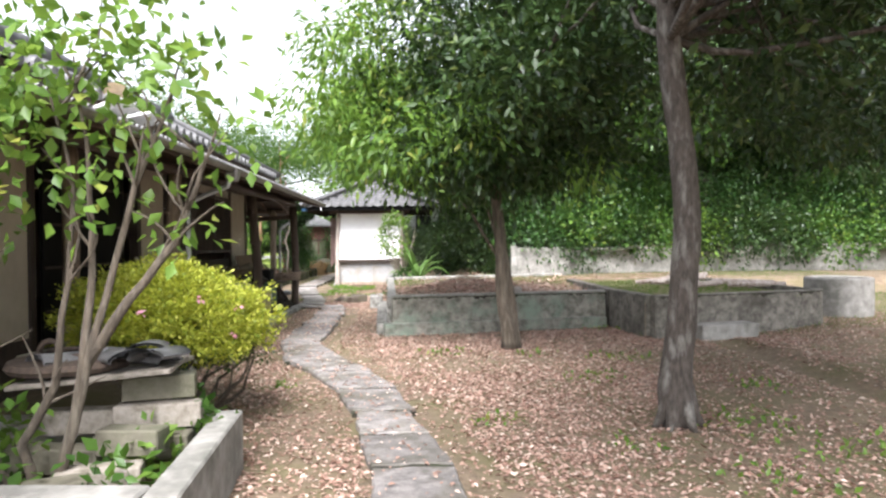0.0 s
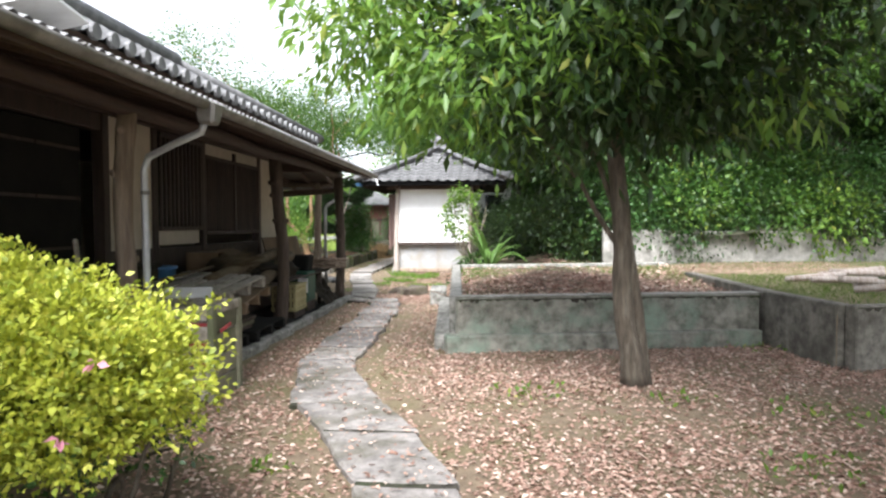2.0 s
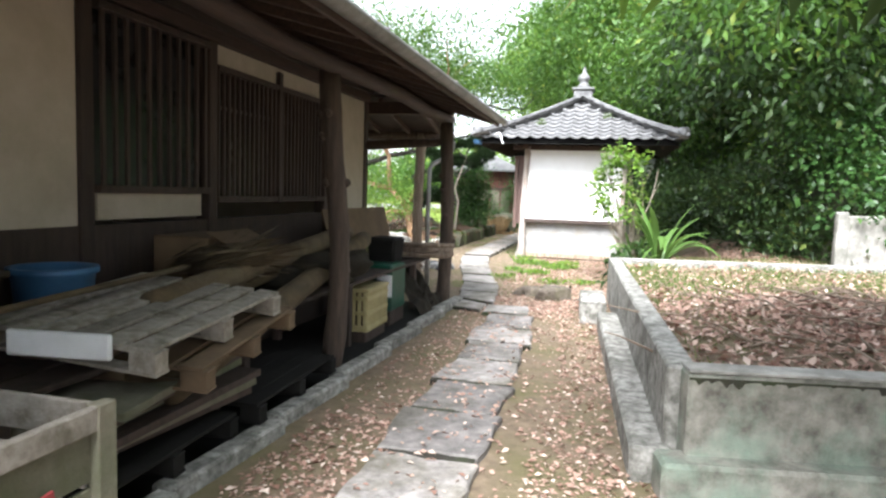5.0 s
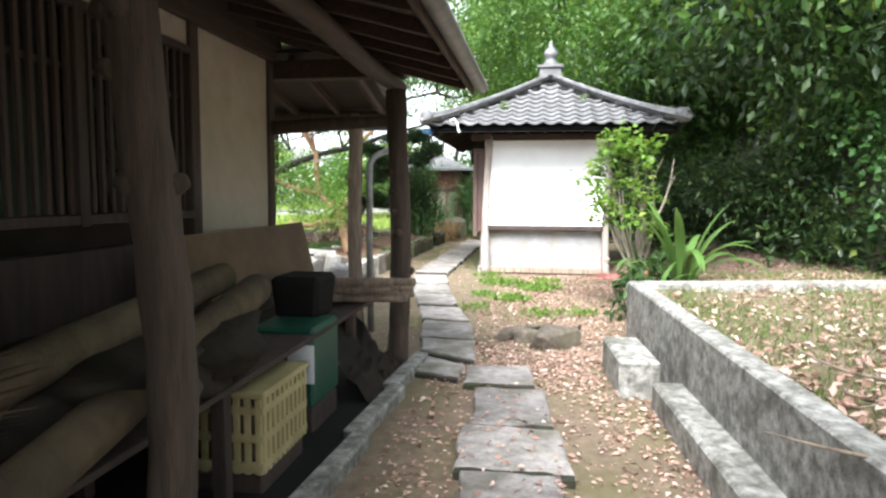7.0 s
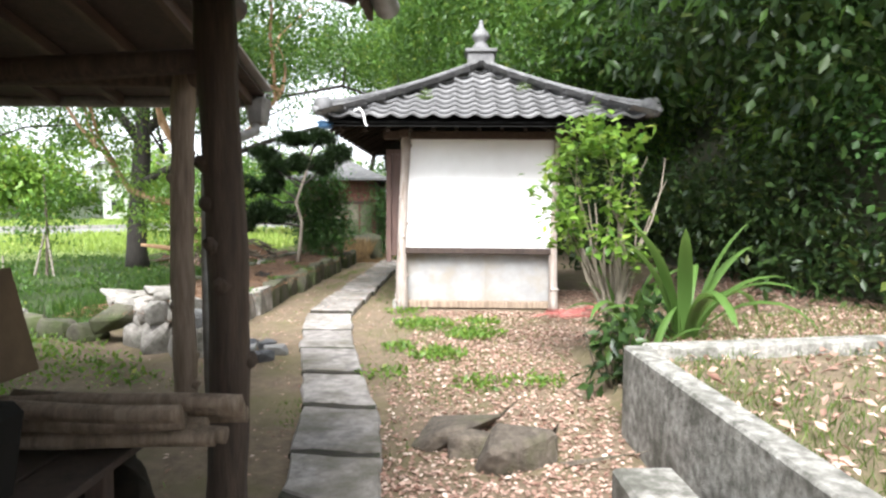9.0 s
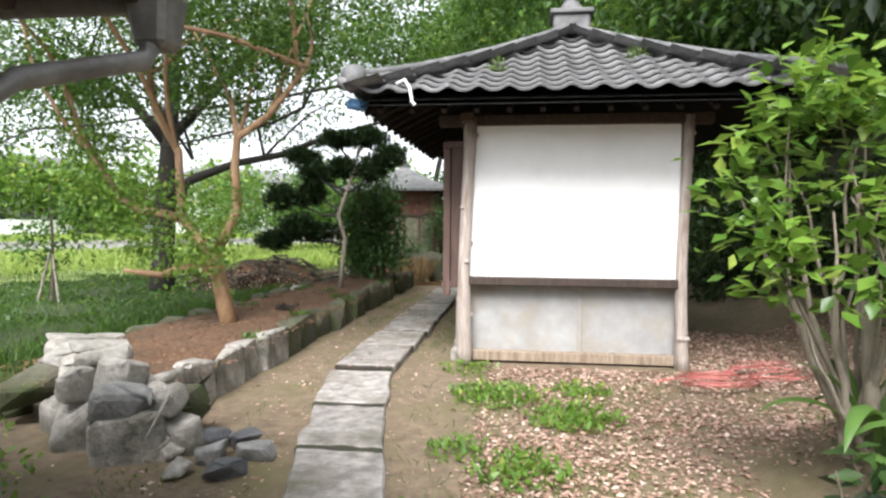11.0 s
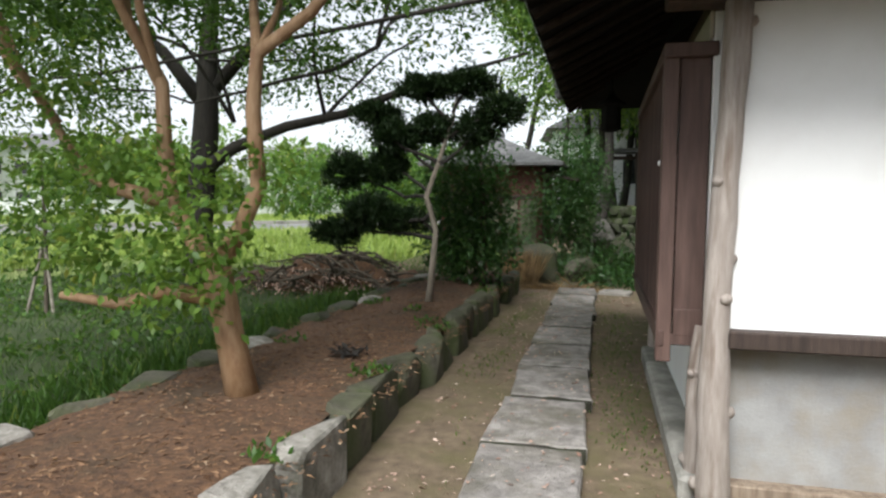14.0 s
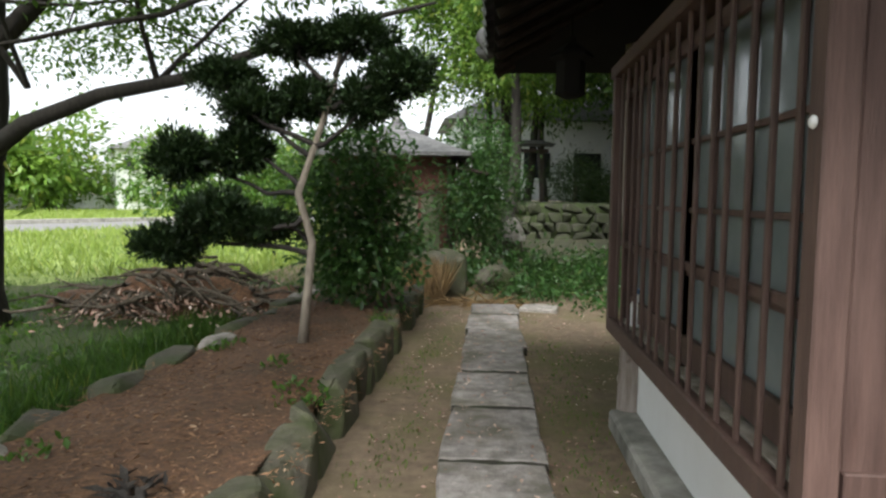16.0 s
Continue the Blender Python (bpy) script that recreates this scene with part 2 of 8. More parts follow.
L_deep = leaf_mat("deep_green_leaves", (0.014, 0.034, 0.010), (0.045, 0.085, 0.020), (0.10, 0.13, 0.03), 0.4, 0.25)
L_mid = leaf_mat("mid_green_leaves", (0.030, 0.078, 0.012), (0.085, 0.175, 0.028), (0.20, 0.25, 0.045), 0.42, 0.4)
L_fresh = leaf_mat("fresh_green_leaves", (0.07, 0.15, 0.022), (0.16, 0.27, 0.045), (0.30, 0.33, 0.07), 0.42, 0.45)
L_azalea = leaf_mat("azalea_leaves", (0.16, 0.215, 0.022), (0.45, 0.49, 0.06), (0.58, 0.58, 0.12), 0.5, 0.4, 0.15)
L_pine = leaf_mat("pine_needles", (0.012, 0.028, 0.009), (0.032, 0.062, 0.017), None, 0.5, 0.1)
L_ivy = leaf_mat("ivy_leaves", (0.022, 0.065, 0.014), (0.060, 0.135, 0.030), (0.13, 0.18, 0.05), 0.4, 0.3)
L_gloss = leaf_mat("glossy_shrub_leaves", (0.055, 0.13, 0.018), (0.17, 0.29, 0.045), (0.30, 0.37, 0.08), 0.28, 0.4)
L_strap = leaf_mat("strap_leaves", (0.05, 0.12, 0.025), (0.12, 0.21, 0.05), (0.28, 0.30, 0.09), 0.4, 0.35)
L_grass = leaf_mat("grass_blades", (0.05, 0.10, 0.016), (0.12, 0.195, 0.032), (0.22, 0.24, 0.07), 0.5, 0.35)
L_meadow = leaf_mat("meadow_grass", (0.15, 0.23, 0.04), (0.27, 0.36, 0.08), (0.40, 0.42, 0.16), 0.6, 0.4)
L_needle = leaf_mat("dry_needles", (0.10, 0.052, 0.028), (0.30, 0.175, 0.095), (0.42, 0.31, 0.21), 0.8, 0.05, 0.1)
L_dry = leaf_mat("dry_fallen_leaves", (0.22, 0.12, 0.085), (0.47, 0.325, 0.255), (0.66, 0.55, 0.46), 0.7, 0.1, 0.2)


# ---- builders ----
WORLD = {}


def thing(name, loc=(0, 0, 0), label="", category="", group="", kind=""):
    e = new(name)
    e.empty_display_size = 0.1
    e.location = loc
    WORLD[e] = Vector(loc)
    return tagged(e, label, category, group, kind)


class Bag:
    """Collects vertices and faces of one mesh."""

    def __init__(self):
        self.v, self.f = [], []

    def add(self, v, f, m=None):
        o = len(self.v)
        self.v += [tuple(m @ Vector(p)) if m else tuple(p) for p in v]
        self.f += [tuple(i + o for i in q) for q in f]
        return self

    def box(self, c, s, bev=0.006, m=None, rz=0, rx=0, ry=0, taper=1.0):
        """Box of size s round c with chamfered edges."""
        h = [x / 2 for x in s]
        b = min(bev, *[x * 0.45 for x in h])
        v, idx = [], {}
        for k, (sx, sy, sz) in enumerate([(x, y, z) for x in (-1, 1) for y in (-1, 1) for z in (-1, 1)]):
            tp = taper if sz > 0 else 1.0
            for ax in range(3):
                p = [sx * h[0] * tp, sy * h[1] * tp, sz * h[2]]
                for a2 in range(3):
                    if a2 != ax:
                        p[a2] -= (sx, sy, sz)[a2] * b
                idx[(sx, sy, sz, ax)] = len(v)
                v.append(p)
        f = []
        for ax in range(3):
            a1, a2 = (ax + 1) % 3, (ax + 2) % 3
            for s0 in (-1, 1):
                q = []
                for d1, d2 in ((-1, -1), (1, -1), (1, 1), (-1, 1)):
                    key = [0, 0, 0]
                    key[ax], key[a1], key[a2] = s0, d1, d2
                    q.append(idx[(*key, ax)])
                f.append(tuple(q) if s0 > 0 else tuple(q[::-1]))
            for d1 in (-1, 1):
                for d2 in (-1, 1):
                    k0, k1 = [0, 0, 0], [0, 0, 0]
                    k0[ax], k0[a1], k0[a2] = -1, d1, d2
                    k1[ax], k1[a1], k1[a2] = 1, d1, d2
                    q = (idx[(*k0, a1)], idx[(*k1, a1)], idx[(*k1, a2)], idx[(*k0, a2)])
                    f.append(q if d1 * d2 < 0 else q[::-1])
        for sx in (-1, 1):
            for sy in (-1, 1):
                for sz in (-1, 1):
                    q = tuple(idx[(sx, sy, sz, a)] for a in range(3))
                    f.append(q if sx * sy * sz > 0 else q[::-1])
        mm = pose(*c, rx, ry, rz)
        return self.add(v, f, (m @ mm) if m else mm)

    def tube(self, pts, rad, n=8, wob=0.0, seed=0, cap=True, knots=()):
        """Round limb through pts with the radii rad; wob roughens it, knots are (index, angle, size)."""
        rnd = random.Random(seed)
        pts = [Vector(p) for p in pts]
        v, f = [], []
        up = Vector((0.31, 0.95, 0.1))
        for i, p in enumerate(pts):
            d = (pts[min(i + 1, len(pts) - 1)] - pts[max(i - 1, 0)]).normalized()
            a = d.cross(up)
            if a.length < 0.05:
                a = d.cross(Vector((1, 0, 0)))
            a.normalize()
            b = d.cross(a)
            r = rad[i] if hasattr(rad, "__len__") else rad
            for k in range(n):
                t = 2 * math.pi * k / n
                rr = r * (1 + wob * (rnd.random() - 0.5))
                v.append(p + (a * math.cos(t) + b * math.sin(t)) * rr)
        for i in range(len(pts) - 1):
            for k in range(n):
                f.append((i * n + k, i * n + (k + 1) % n, (i + 1) * n + (k + 1) % n, (i + 1) * n + k))
        if cap:
            f.append(tuple(range(n))[::-1])
            f.append(tuple((len(pts) - 1) * n + k for k in range(n)))
        return self.add(v, f)

    def lathe(self, c, prof, n=16, m=None, flute=0.0):
        v, f = [], []
        for r, z in prof:
            for k in range(n):
                t = 2 * math.pi * k / n
                v.append((c[0] + r * math.cos(t), c[1] + r * math.sin(t), c[2] + z))
        for i in range(len(prof) - 1):
            for k in range(n):
                f.append((i * n + k, i * n + (k + 1) % n, (i + 1) * n + (k + 1) % n, (i + 1) * n + k))
        f.append(tuple(range(n))[::-1])
        f.append(tuple((len(prof) - 1) * n + k for k in range(n)))
        return self.add(v, f, m)

    def prism(self, poly, z0, z1, bev=0.015):
        """Upright slab over a counter-clockwise outline, with a worn upper edge."""
        n = len(poly)
        cx, cy = sum(p[0] for p in poly) / n, sum(p[1] for p in poly) / n

        def inset(p, d):
            w = Vector((cx - p[0], cy - p[1]))
            w = w.normalized() * d
            return (p[0] + w.x, p[1] + w.y)
        v = [(*p, z0) for p in poly] + [(*p, z1 - bev) for p in poly] + [(*inset(p, bev), z1) for p in poly]
        f = [tuple(range(n))[::-1], tuple(range(2 * n, 3 * n))]
        for r in (0, n):
            f += [(r + i, r + (i + 1) % n, r + n + (i + 1) % n, r + n + i) for i in range(n)]
        return self.add(v, f)

    def rock(self, c, s, seed=0, rz=0, rough=0.22, sub=2):
        bm = bmesh.new()
        bmesh.ops.create_icosphere(bm, subdivisions=sub, radius=1)
        o = Vector((seed * 3.7, seed * 1.3, seed * 2.1))
        v = []
        for p in bm.verts:
            q = p.co.copy()
            q = Vector([math.copysign(abs(x) ** 0.72, x) for x in q])
            q *= 1 + rough * noise.noise(q * 1.3 + o) + rough * 0.5 * noise.noise(q * 3.1 + o)
            v.append((q.x * s[0], q.y * s[1], q.z * s[2]))
        bm.verts.index_update()
        f = [tuple(x.index for x in q.verts) for q in bm.faces]
        bm.free()
        return self.add(v, f, pose(*c, 0, 0, rz))

    def mesh(self, name, smooth=False):
        me = bpy.data.meshes.new(name)
        me.from_pydata(self.v, [], self.f)
        if smooth:
            me.shade_smooth()
        me.update()
        return me


def part(name, bag, material, parent=None, label="", smooth=False):
    """One mesh object from a Bag or a mesh, under a thing or part (or at top level)."""
    me = bag.mesh(name, smooth) if isinstance(bag, Bag) else bag
    if not me.materials:
        me.materials.append(material)
    ob = new(name, me)
    WORLD[ob] = Vector((0, 0, 0))
    if parent is not None:
        ob.parent = parent
        ob.matrix_parent_inverse = Matrix.Translation(-WORLD[parent])
    return tagged(ob, label)


def np_mesh(name, v, tri, material):
    """A mesh from arrays of vertices and triangles."""
    me = bpy.data.meshes.new(name)
    v, tri = np.asarray(v, dtype=np.float32), np.asarray(tri, dtype=np.int32)
    me.vertices.add(len(v))
    me.vertices.foreach_set("co", v.ravel())
    me.loops.add(len(tri) * 3)
    me.loops.foreach_set("vertex_index", tri.ravel())
    me.polygons.add(len(tri))
    me.polygons.foreach_set("loop_start", np.arange(0, len(tri) * 3, 3, dtype=np.int32))
    me.update(calc_edges=True)
    me.validate()
    me.materials.append(material)
    return me


def leaves(name, pts, out, size, material, width=0.45, droop=0.3, fold=0.25, seed=0, spread=0.9, flat=0.0):
    """Folded pointed leaves at pts, pointing roughly along out, with sizes of size[0] to size[1]."""
    rng = np.random.default_rng(seed)
    pts, out = np.asarray(pts, float), np.asarray(out, float)
    n = len(pts)
    d = out / (np.linalg.norm(out, axis=1, keepdims=True) + 1e-6) + rng.normal(0, spread, (n, 3))
    d[:, 2] -= droop
    d[:, 2] *= 1 - flat
    d /= np.linalg.norm(d, axis=1, keepdims=True) + 1e-6
    up = rng.normal(0, 0.5 * (1 - flat) + 0.12, (n, 3)) + np.array([0, 0, 1.0])
    side = np.cross(d, up)
    side /= np.linalg.norm(side, axis=1, keepdims=True) + 1e-6
    nor = np.cross(side, d)
    ln = rng.uniform(size[0], size[1], (n, 1))
    w = ln * width * 0.5
    mid = pts + d * ln * 0.45
    v = np.stack([pts, mid - side * w + nor * w * fold, pts + d * ln - nor * ln * 0.08, mid + side * w + nor * w * fold], 1).reshape(-1, 3)
    i = np.arange(n)[:, None] * 4
    tri = np.concatenate([i + np.array([[0, 2, 1]]), i + np.array([[0, 3, 2]])], 0)
    return np_mesh(name, v, tri, material)


def clump_points(clumps, per_twig=10, twig=0.16, density=260, seed=0, hollow=0.35, limit=0.0):
    """Leaf seats in tufts spread through ellipsoid clumps (cx, cy, cz, rx, ry, rz)."""
    rng = np.random.default_rng(seed)
    P, O = [], []
    for cx, cy, cz, rx, ry, rz in clumps:
        area = (rx * ry + ry * rz + rx * rz) * 4.19
        k = max(6, int(area * density / per_twig))
        u = rng.normal(0, 1, (k, 3))
        u /= np.linalg.norm(u, axis=1, keepdims=True)
        r = hollow + (1.08 - hollow) * rng.random((k, 1)) ** 0.6
        lump = 1 + 0.28 * np.sin(u[:, :1] * 7.1 + cx * 3) * np.sin(u[:, 1:2] * 6.3 + cy * 5) + 0.12 * np.sin(u[:, 2:] * 13 + cz)
        c = u * r * lump * np.array([rx, ry, rz]) + np.array([cx, cy, cz])
        t = np.repeat(c, per_twig, 0) + rng.normal(0, twig, (k * per_twig, 3))
        o = np.repeat(u, per_twig, 0)
        P.append(t)
        O.append(o)
    P, O = np.concatenate(P), np.concatenate(O)
    keep = P[:, 2] > limit
    return P[keep], O[keep]


def crown(parent, clumps, size, material, name="crown", **kw):
    cp = {k: kw.pop(k) for k in ("per_twig", "twig", "density", "hollow", "limit") if k in kw}
    seed = kw.pop("seed", 0)
    P, O = clump_points(clumps, seed=seed, **cp)
    return part(name, leaves(name, P, O, size, material, seed=seed + 1, **kw), material, parent)


def limb_path(a, b, bow=0.1, n=6, seed=0):
    """A crooked line from a to b."""
    rnd = random.Random(seed)
    a, b = Vector(a), Vector(b)
    ln = (b - a).length
    off = Vector([rnd.uniform(-1, 1) for _ in range(3)]) * bow * ln
    out = []
    for i in range(n + 1):
        t = i / n
        p = a.lerp(b, t) + off * math.sin(math.pi * t)
        if 0 < i < n:
            p += Vector([rnd.uniform(-1, 1) for _ in range(3)]) * bow * ln * 0.18
        out.append(p)
    return out


def limbs_to(bag, start, r0, clumps, seed=0, bow=0.12, n=6, r1=0.012, sides=6):
    for i, c in enumerate(clumps):
        p = limb_path(start[i % len(start)], c[:3], bow, n, seed + i)
        bag.tube(p, [r0 + (r1 - r0) * (k / n) ** 0.7 for k in range(n + 1)], sides, 0.12, seed + i, False)


def smooth_step(a, b, x):
    t = min(1, max(0, (x - a) / (b - a)))
    return t * t * (3 - 2 * t)


def gz(x, y):
    """Height of the yard's ground."""
    h = 0.06 * smooth_step(15, 21, y) + 0.012 * noise.noise(Vector((x * 0.9, y * 0.9, 0)))
    h += 0.42 * smooth_step(17.0, 17.7, y) * smooth_step(-0.75, -0.1, x) * (1 - smooth_step(18.8, 20.2, y) * (1 - smooth_step(0.8, 2.0, x)))
    d = abs(x - 4.55) / 0.34
    h -= 0.17 * max(0, 1 - d * d) * smooth_step(3.5, 5, y) * (1 - smooth_step(9.0, 9.6, y))
    h += 0.12 * smooth_step(5.3, 7.5, x) * (1 - smooth_step(14, 18, y))
    return h


# ---- ground ----
def axis(lo, hi, step, far):
    a = list(np.arange(lo, hi + 1e-6, step))
    g, x = [], hi
    while x < far:
        x += max(step, (x - hi) * 0.6 + step)
        g.append(x)
    h, x = [], lo
    while x > -far:
        x -= max(step, (lo - x) * 0.6 + step)
        h.append(x)
    return h[::-1] + a + g


gx, gy = axis(-8, 10, 0.25, 900), axis(-2, 34, 0.25, 900)
gb = Bag()
gb.v = [(x, y, gz(x, y)) for y in gy for x in gx]
W_ = len(gx)
gb.f = [(j * W_ + i, j * W_ + i + 1, (j + 1) * W_ + i + 1, (j + 1) * W_ + i) for j in range(len(gy) - 1) for i in range(W_ - 1)]
ground = part("ground", gb, M_soil, None, smooth=True)
tagged(ground, "brown packed earth yard with moss tinges under fallen leaves", "ground", kind="structure")

# lawn and meadow: sheets just above the earth, following it
def sheet(name, poly, step, dz, material, label, category):
    xs, ys = [p[0] for p in poly], [p[1] for p in poly]

    def inside(x, y):
        c = False
        for (x0, y0), (x1, y1) in zip(poly, poly[1:] + poly[:1]):
            if (y0 > y) != (y1 > y) and x < (x1 - x0) * (y - y0) / (y1 - y0) + x0:
                c = not c
        return c
    b = Bag()
    idx = {}
    nx, ny = int((max(xs) - min(xs)) / step) + 1, int((max(ys) - min(ys)) / step) + 1

    def vert(i, j):
        if (i, j) not in idx:
            x, y = min(xs) + i * step, min(ys) + j * step
            idx[(i, j)] = len(b.v)
            b.v.append((x, y, gz(x, y) + dz))
        return idx[(i, j)]
    for j in range(ny):
        for i in range(nx):
            if inside(min(xs) + (i + 0.5) * step, min(ys) + (j + 0.5) * step):
                b.f.append((vert(i, j), vert(i + 1, j), vert(i + 1, j + 1), vert(i, j + 1)))
    return tagged(part(name, b, material, None, smooth=True), label, category, kind="structure")


# Tree shade and open sun are put into the lawn's and meadow's greens.
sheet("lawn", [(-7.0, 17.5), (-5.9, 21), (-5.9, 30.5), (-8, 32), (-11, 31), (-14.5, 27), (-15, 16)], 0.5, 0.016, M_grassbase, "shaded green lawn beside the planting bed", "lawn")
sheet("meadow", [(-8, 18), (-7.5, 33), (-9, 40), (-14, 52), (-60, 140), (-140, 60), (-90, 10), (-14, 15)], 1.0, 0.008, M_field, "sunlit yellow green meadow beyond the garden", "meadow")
road = Bag()
rd = Vector((13, 18, 0)).normalized()
rn = Vector((-rd.y, rd.x, 0))
p0 = Vector((-29.5, 34, 0.10))
for k in range(-6, 12):
    a, b_ = p0 + rd * k * 6, p0 + rd * (k + 1) * 6
    road.add([a, a + rn * -0.3 + Vector((0, 0, -0.1)), b_ + rn * -0.3 + Vector((0, 0, -0.1)), b_, a + rn * 6, b_ + rn * 6], [(0, 1, 2, 3), (4, 0, 3, 5)])
tagged(part("road", road, M_asphalt), "grey asphalt road beyond the lawn", "road", kind="structure")
kerb = Bag()
for k in range(-6, 12):
    c = p0 + rd * (k * 6 + 3) + rn * 6.2
    kerb.box((c.x, c.y, 0.16), (5.98, 0.22, 0.3), 0.02, rz=math.degrees(math.atan2(rd.y, rd.x)))
tagged(part("kerb", kerb, M_conc), "pale concrete kerb along the far side of the road", "kerb", kind="structure")

# ---- raised concrete beds ----
def wall_run(bag, a, b, th, z0, z1, bev=0.015):
    a, b = Vector(a), Vector(b)
    d = b - a
    bag.box(((a.x + b.x) / 2, (a.y + b.y) / 2, (z0 + z1) / 2), (d.length, th, z1 - z0), bev, rz=math.degrees(math.atan2(d.y, d.x)))


T1 = [(-0.44, 10.58), (3.22, 11.18), (3.9, 17.9), (-0.72, 16.85)]
tank = thing("raised_bed", (1.3, 13.5, 0), "low concrete raised bed with green stained walls and leaves", "raised bed")
b = Bag(); wall_run(b, T1[0], T1[1], 0.16, -0.05, 0.62); part("front_wall", b, M_verdi, tank, "blotchy green and black stained concrete wall")
b = Bag(); wall_run(b, (-0.44, 10.66), T1[3], 0.16, -0.05, 0.615); part("side_wall", b, M_moss_conc, tank)
b = Bag(); wall_run(b, (-0.62, 16.93), T1[2], 0.16, -0.05, 0.6); part("back_wall", b, M_moss_conc, tank)
b = Bag(); wall_run(b, (-0.56, 10.45), (3.20, 11.06), 0.22, -0.05, 0.20, 0.02); part("footing", b, M_verdi, tank, "protruding mossy footing ledge")
b = Bag(); wall_run(b, (-0.58, 10.57), (-0.80, 14.6), 0.22, -0.05, 0.19, 0.02); part("footing", b, M_moss_conc, tank, "protruding mossy footing ledge")
fill = Bag()
NU = 36
for j in range(NU + 1):
    for i in range(NU + 1):
        u, v = i / NU, j / NU
        lo = Vector(T1[0]).lerp(Vector(T1[1]), u)
        hi = Vector(T1[3]).lerp(Vector(T1[2]), u)
        p = lo.lerp(hi, v)
        z = 0.50 + 0.22 * math.exp(-((p.x - 0.9) ** 2 / 1.0 + (p.y - 12.4) ** 2 / 1.2)) + 0.10 * math.exp(-((p.x - 2.4) ** 2 + (p.y - 14) ** 2) / 1.5) + 0.03 * noise.noise(Vector((p.x * 2, p.y * 2, 0)))
        fill.v.append((p.x, p.y, z))
fill.f = [(j * (NU + 1) + i, j * (NU + 1) + i + 1, (j + 1) * (NU + 1) + i + 1, (j + 1) * (NU + 1) + i) for j in range(NU) for i in range(NU)]
part("soil", fill, M_soil, tank, "heaped earth filling", True)


def fill_z(x, y):
    return 0.50 + 0.22 * math.exp(-((x - 0.9) ** 2 / 1.0 + (y - 12.4) ** 2 / 1.2)) + 0.10 * math.exp(-((x - 2.4) ** 2 + (y - 14) ** 2) / 1.5)


T2 = [(3.55, 9.72), (6.6, 10.45), (6.2, 15.0), (3.4, 14.2)]
tank2 = thing("raised_bed", (5, 12, 0), "weathered grey concrete raised bed with rubble and weeds on top", "raised bed")
b = Bag(); wall_run(b, T2[0], T2[1], 0.16, -0.05, 0.66); part("front_wall", b, M_bedconc, tank2)
b = Bag(); wall_run(b, (3.53, 9.81), (3.36, 11.1), 0.16, -0.05, 0.66); wall_run(b, (3.36, 11.10), (3.34, 14.2), 0.16, -0.05, 0.66); part("side_wall", b, M_bedconc, tank2)
b = Bag(); wall_run(b, T2[1], T2[2], 0.16, -0.05, 0.66); part("side_wall", b, M_bedconc, tank2)
b = Bag(); b.prism([(3.46, 9.8), (6.55, 10.5), (6.15, 15.0), (3.4, 14.2)], 0, 0.57, 0.02); part("soil", b, M_soil, tank2)
b = Bag(); b.box((4.65, 9.72, 0.10), (1.0, 0.34, 0.24), 0.015, rz=13); part("step", b, M_conc, tank2, "low concrete step block")
ring = thing("well_ring", (7.55, 11.4, 0), "short grey concrete well ring standing on bare earth", "well ring")
b = Bag(); b.lathe((7.55, 11.4, 0.05), [(0.55, 0), (0.55, 0.72), (0.53, 0.75), (0.46, 0.75), (0.44, 0.73), (0.44, 0.3), (0.0, 0.3)], 32); part("ring", b, M_conc, ring, smooth=False)

# ---- retaining wall and wooded hill ----
RW = [(2.8, 18.7), (5.3, 19.8), (9.0, 20.5), (14.0, 20.2), (22.0, 18.4)]
rw = thing("wall_east", (9, 20.5, 0), "stained grey concrete retaining wall under ivy", "wall", kind="structure")
for (a, c) in zip(RW, RW[1:]):
    n = max(1, int((Vector(c) - Vector(a)).length / 1.9))
    for k in range(n):
        p, q = Vector(a).lerp(Vector(c), k / n), Vector(a).lerp(Vector(c), (k + 1) / n)
        b = Bag(); wall_run(b, p, q - (q - p).normalized() * 0.012, 0.22, -0.1, 1.30 + 0.03 * math.sin(k * 2.1 + p.x), 0.02); part("panel", b, M_conc, rw)
b = Bag(); b.box((2.75, 18.62, 0.62), (0.16, 0.16, 1.5), 0.015); part("post", b, M_conc, rw, "square concrete end post")

# First two points add unseen hillside to the east, blocking low sky.
FOOT = [(34.0, -14.0), (29.0, 6.0), (26.0, 17.6), (22.0, 18.7), (14.0, 20.5), (9.0, 20.8), (5.3, 20.1), (3.4, 19.6), (2.6, 21.5), (2.3, 25.0), (1.8, 29.0), (1.2, 33.0), (1.0, 40.0), (1.5, 55.0)]


def foot_dist(x, y):
    """Signed distance into the hill from its foot line, and the base height there."""
    best, side = 1e9, 1
    for (ax, ay), (bx, by) in zip(FOOT, FOOT[1:]):
        dx, dy = bx - ax, by - ay
        t = min(1, max(0, ((x - ax) * dx + (y - ay) * dy) / (dx * dx + dy * dy)))
        ex, ey = x - ax - t * dx, y - ay - t * dy
        d = math.hypot(ex, ey)
        if d < best:
            best, side = d, (1 if dx * ey - dy * ex < 0 else -1)
    return best * side


def hill_z(x, y):
    d = foot_dist(x, y)
    if d < -0.9:
        return None
    d = max(d, 0)
    base = 0.35 + 0.9 * smooth_step(2.6, 3.6, x) * (1 - smooth_step(22, 25, y))
    return base + 9.5 * (1 - math.exp(-d / 6.0)) + 0.35 * noise.noise(Vector((x * 0.5, y * 0.5, 3)))


